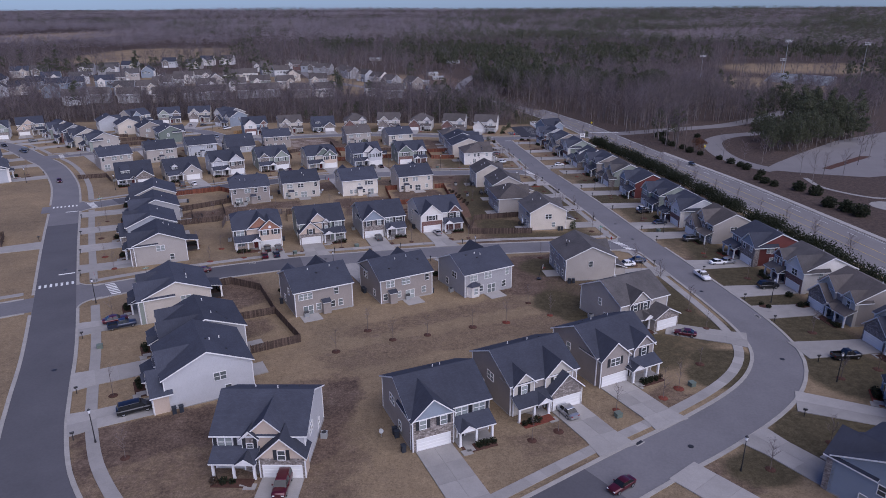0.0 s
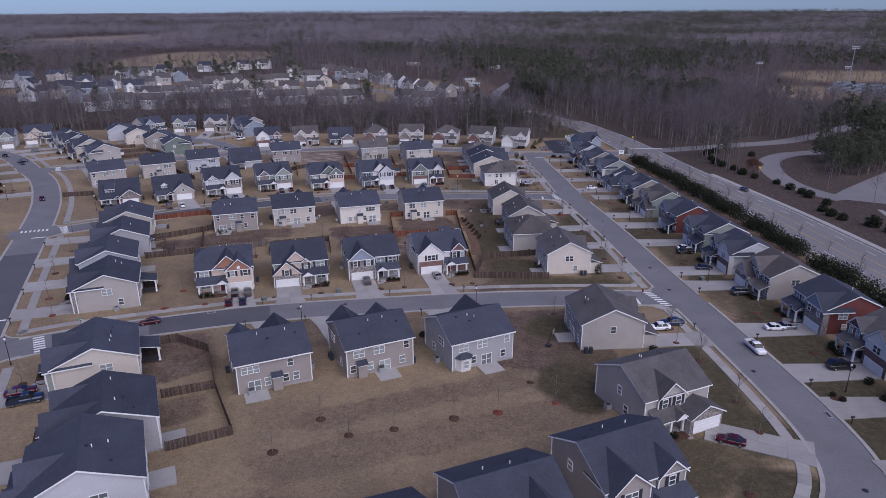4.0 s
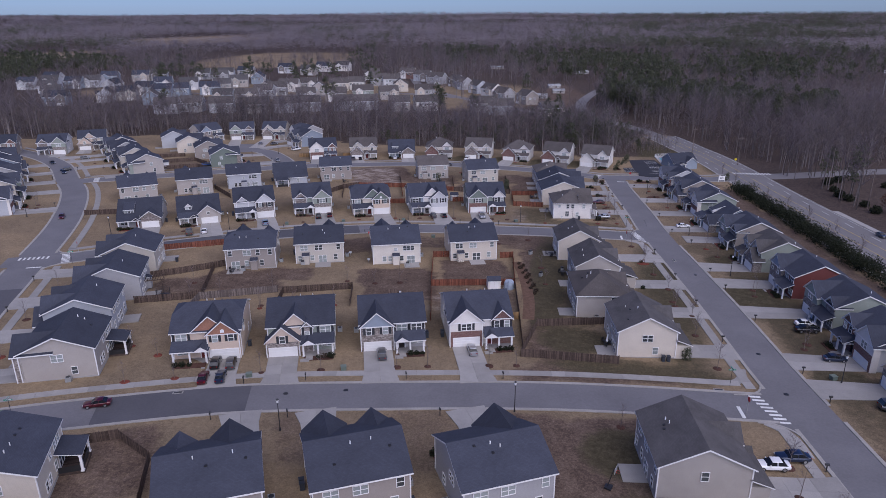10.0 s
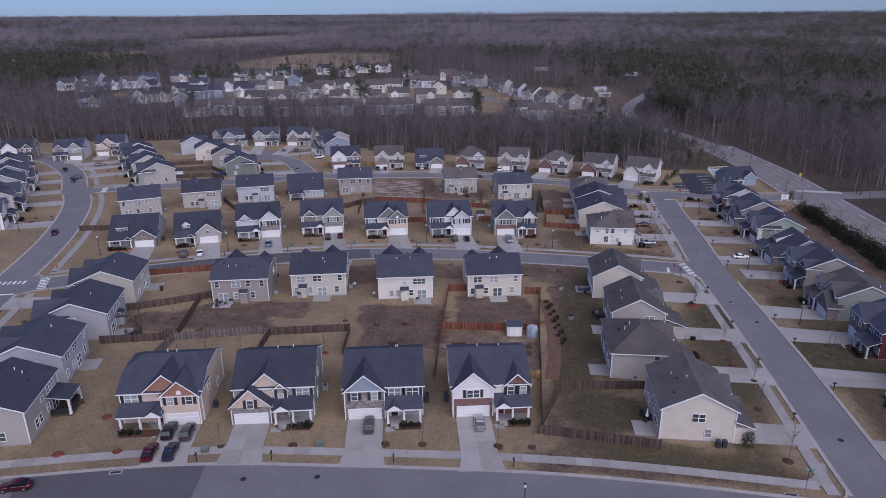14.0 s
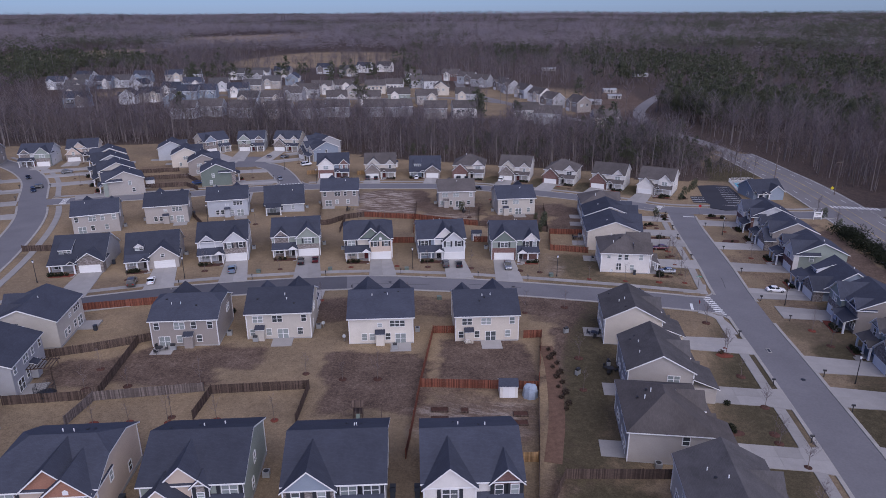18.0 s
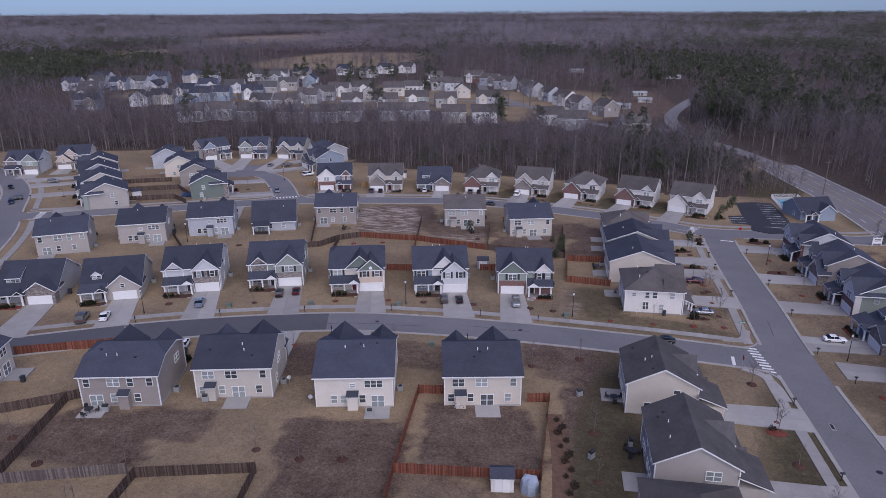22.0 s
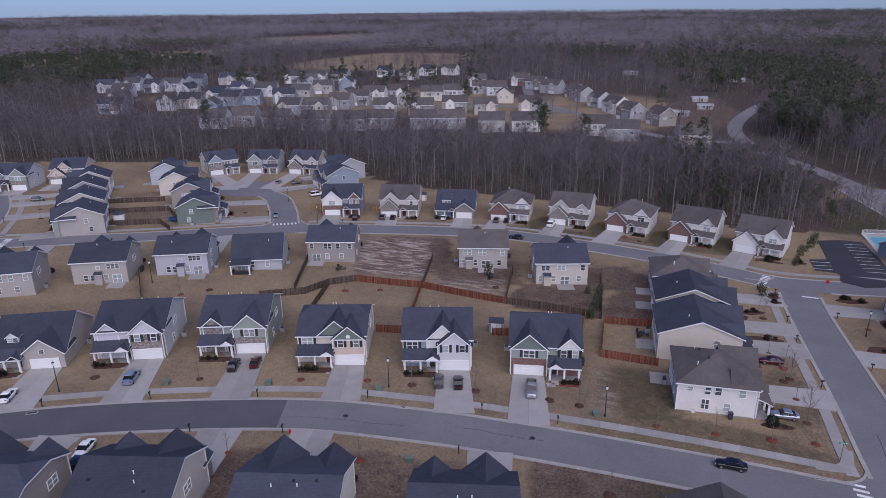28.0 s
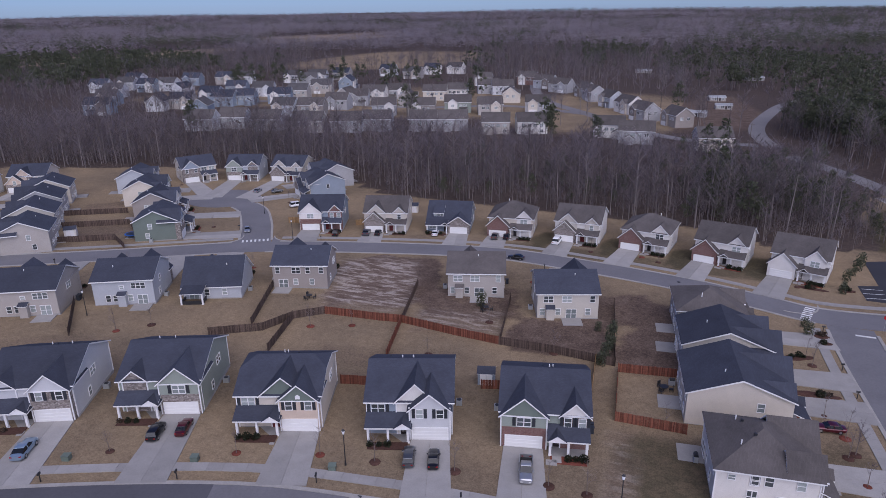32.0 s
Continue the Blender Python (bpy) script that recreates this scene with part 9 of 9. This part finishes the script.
def scatter(seed, lo_d, hi_d, per, pine):
    """Places in the woods between two distances from the middle of the walk, thinned out where it is clear."""
    r = random.Random(seed)
    bare, green = [], []
    a0, a1 = radians(50), radians(144)
    count = int((a1 - a0) / 2 * (hi_d ** 2 - lo_d ** 2) / per)
    for i in range(count):
        d, a = math.sqrt(r.uniform(lo_d ** 2, hi_d ** 2)), r.uniform(a0, a1)
        x, y = 10 + d * math.cos(a), 80 + d * math.sin(a)
        if inside(x, y, LAWNS) or blob(x, y, CLEAR) > 0.5 or blob(x, y, FIELDS[1:7]) > 0.5:
            continue
        if (blob(x, y, HOMES) > 0.4 or blob(x, y, YARDS) > 0.5) and r.random() > 0.16:
            continue
        if blob(x, y, [(262, 478, 75, 50)]) > 0.5 and r.random() > 0.3:   # thin woods before the sports field
            continue
        if 38 < x < 74 and 330 < y < 425:   # open verge inside the highway's bend
            continue
        # the woods before the next subdivision grow lower towards its gardens
        line = 472 - 0.42 * max(0.0, -88 - x)
        low = 1.0
        if -330 < x < 46 and 335 < y < line + 26:
            west = x < -95
            low = min(1.0, ((5.5 if west else 3.5) + (0.18 if west else 0.15) * max(0.0, line - y)) / 19)
            if y > line - 32 and r.random() > (0.8 if west else 0.35):
                continue
        if d < 800 and min((p.x - x) ** 2 + (p.y - y) ** 2 for p in ROAD["highway"][::3]) < (16 if y < 404 else 9) ** 2:
            continue
        if 380 < y < 760 and any(abs(hx - x) < 8 and -12 < y - hy < 11 for hx, hy in FAR_HOMES):
            continue
        w = 1 if d < 900 else 2.6
        g = 0.8 * noise.noise((x / 130 / w, y / 110, 3)) + 0.35 * noise.noise((x / 30 / w, y / 30 / w, 9)) + (0.12 if d > 700 else 0) + (0.01 + 0.15 * math.tanh((x + 60 - 0.06 * y) / 140)) + sum(k * blob(x, y, [(px, py, rx, ry)]) for px, py, rx, ry, k in PINEY)
        g += r.gauss(0, 0.1)
        (green if g > pine else bare).append((x, y, r.uniform(0.75, 1.15) * low))
    return bare, green


b1, g1 = scatter(1, 170, 480, 36, 0.36)
r8 = random.Random(8)
for i in range(150):
    u, v = r8.random(), r8.random()
    g1.append((134 + 60 * u + 14 * v, 256 + 30 * u + 42 * v - 6 * u * v, r8.uniform(0.45, 0.75)))
for i in range(130):
    u, v = r8.random(), r8.random()
    x, y = 2 + 58 * u, 344 + 58 * v + 6 * u
    if not inside(x, y, LAWNS) and min((p.x - x) ** 2 + (p.y - y) ** 2 for p in ROAD["highway"][::2]) > 15 ** 2 and x < 52:
        (g1 if i % 10 < 7 else b1).append((x, y, r8.uniform(0.3, 0.45) if x > 34 else r8.uniform(0.45, 0.85)))
for x, y in ((129, 219), (126, 206), (141, 214), (180, 263), (112, 244), (118, 239), (125, 239), (99, 320), (115, 333), (128, 318), (160, 236), (172, 248), (108, 334), (140, 345), (196, 284), (134, 214), (150, 205)):
    b1.append((x, y, r8.uniform(0.45, 0.7)))
for x, y in ((-306, 556), (-307, 562), (-303, 580), (-288, 585), (-286, 604), (-252, 594), (-249, 634), (-236, 660), (-224, 677), (-270, 640), (-143, 487), (-60, 461), (-131, 549), (-212, 408), (-62, 457), (-320, 570), (-40, 452), (10, 448)):
    g1.append((x, y, r8.uniform(0.85, 1.25)))
    g1.append((x + r8.uniform(-7, 7), y + r8.uniform(-4, 4), r8.uniform(0.7, 1.1)))
b2, g2 = scatter(2, 480, 1000, 120, 0.3)
brush = []
while len(brush) < 1900:
    x, y = r8.uniform(-250, 70), r8.uniform(325, 420)
    if not inside(x, y, LAWNS) and any(inside(x, y - k, LAWNS) for k in (6, 16, 30, 44)) and min((p.x - x) ** 2 + (p.y - y) ** 2 for p in ROAD["highway"][::2]) > 12 ** 2:
        brush.append((x, y, r8.uniform(0.2, 0.52)))
while len(brush) < 2600:
    p = ROAD["highway"][r8.randrange(len(ROAD["highway"]))]
    x, y = p.x + r8.uniform(13, 60), p.y + r8.uniform(-6, 6)
    if y > 335 and blob(x, y, CLEAR) < 0.4 and not 300 < y - 0.55 * (x - 80) < 330:
        brush.append((x, y, r8.uniform(0.2, 0.5)))
for i in range(75):
    x, y = r8.uniform(-75, 44), r8.uniform(345, 405)
    if not inside(x, y, LAWNS):
        g1.append((x, y, r8.uniform(0.28, 0.5)))
wood("undergrowth", BARE_LOW, brush, TWIGS, "leafless brush and saplings along the edge of the woods")
wood("near_woods", BARE, b1, TWIGS, "leafless grey-purple hardwoods with pale trunks")
wood("near_pines", PINES, g1, ["pine"], "dark green pines among bare woods")
wood("middle_woods", BARE_LOW, b2, TWIGS, "leafless hardwoods in the middle distance")
wood("middle_pines", PINES_LOW, g2, ["pine"], "dark green pines in the middle distance")


def tuft_tree(rng, n, r, h, w):
    """A far crown: small slivers filling a dome."""
    V, F = [], []
    for i in range(n):
        a, s, u = rng.uniform(0, 6.2832), math.sqrt(rng.random()), rng.random()
        p = Vector((math.cos(a) * r * s, math.sin(a) * r * s, h * (0.25 + 0.75 * u * math.sqrt(1 - 0.8 * s * s))))
        g, up = rng.uniform(0, 6.2832), rng.uniform(2.4, 4.5)
        nrm = Vector((math.cos(g), math.sin(g), up)).normalized()
        d = nrm.cross(Vector((rng.uniform(-1, 1), rng.uniform(-1, 1), rng.uniform(-1, 1)))).normalized() * w * 1.1
        e = nrm.cross(d).normalized() * w * 0.8
        k = len(V)
        V.extend((p - d + e, p - d - e, p + d))
        F.append((k, k + 1, k + 2))
    return np.array([tuple(v) for v in V]), np.array(F), np.zeros(len(F), dtype=np.int32)


FAR = [tuft_tree(rng, 22, 6.0, rng.uniform(14, 21), 1.15) for i in range(8)]
FAR_PINE = [tuft_tree(rng, 22, 4.6, rng.uniform(17, 23), 1.3) for i in range(6)]
b3, g3 = scatter(3, 1000, 2100, 130, 0.26)
b4, g4 = scatter(4, 2100, 4500, 900, 0.26)
wood("far_woods", FAR, b3, HAZED_TWIGS, "distant leafless woods", 220)
wood("far_pines", FAR_PINE, g3, ["pine"], "distant pine woods")
FAR2 = [(v * np.array((2.0, 2.0, 1.1)), f, k) for v, f, k in FAR]
FAR2_PINE = [(v * np.array((2.0, 2.0, 1.1)), f, k) for v, f, k in FAR_PINE]
wood("horizon_woods", FAR2, b4, HAZED_TWIGS, "woods up to the horizon", 500)
wood("horizon_pines", FAR2_PINE, g4, ["pine"], "pine woods up to the horizon")
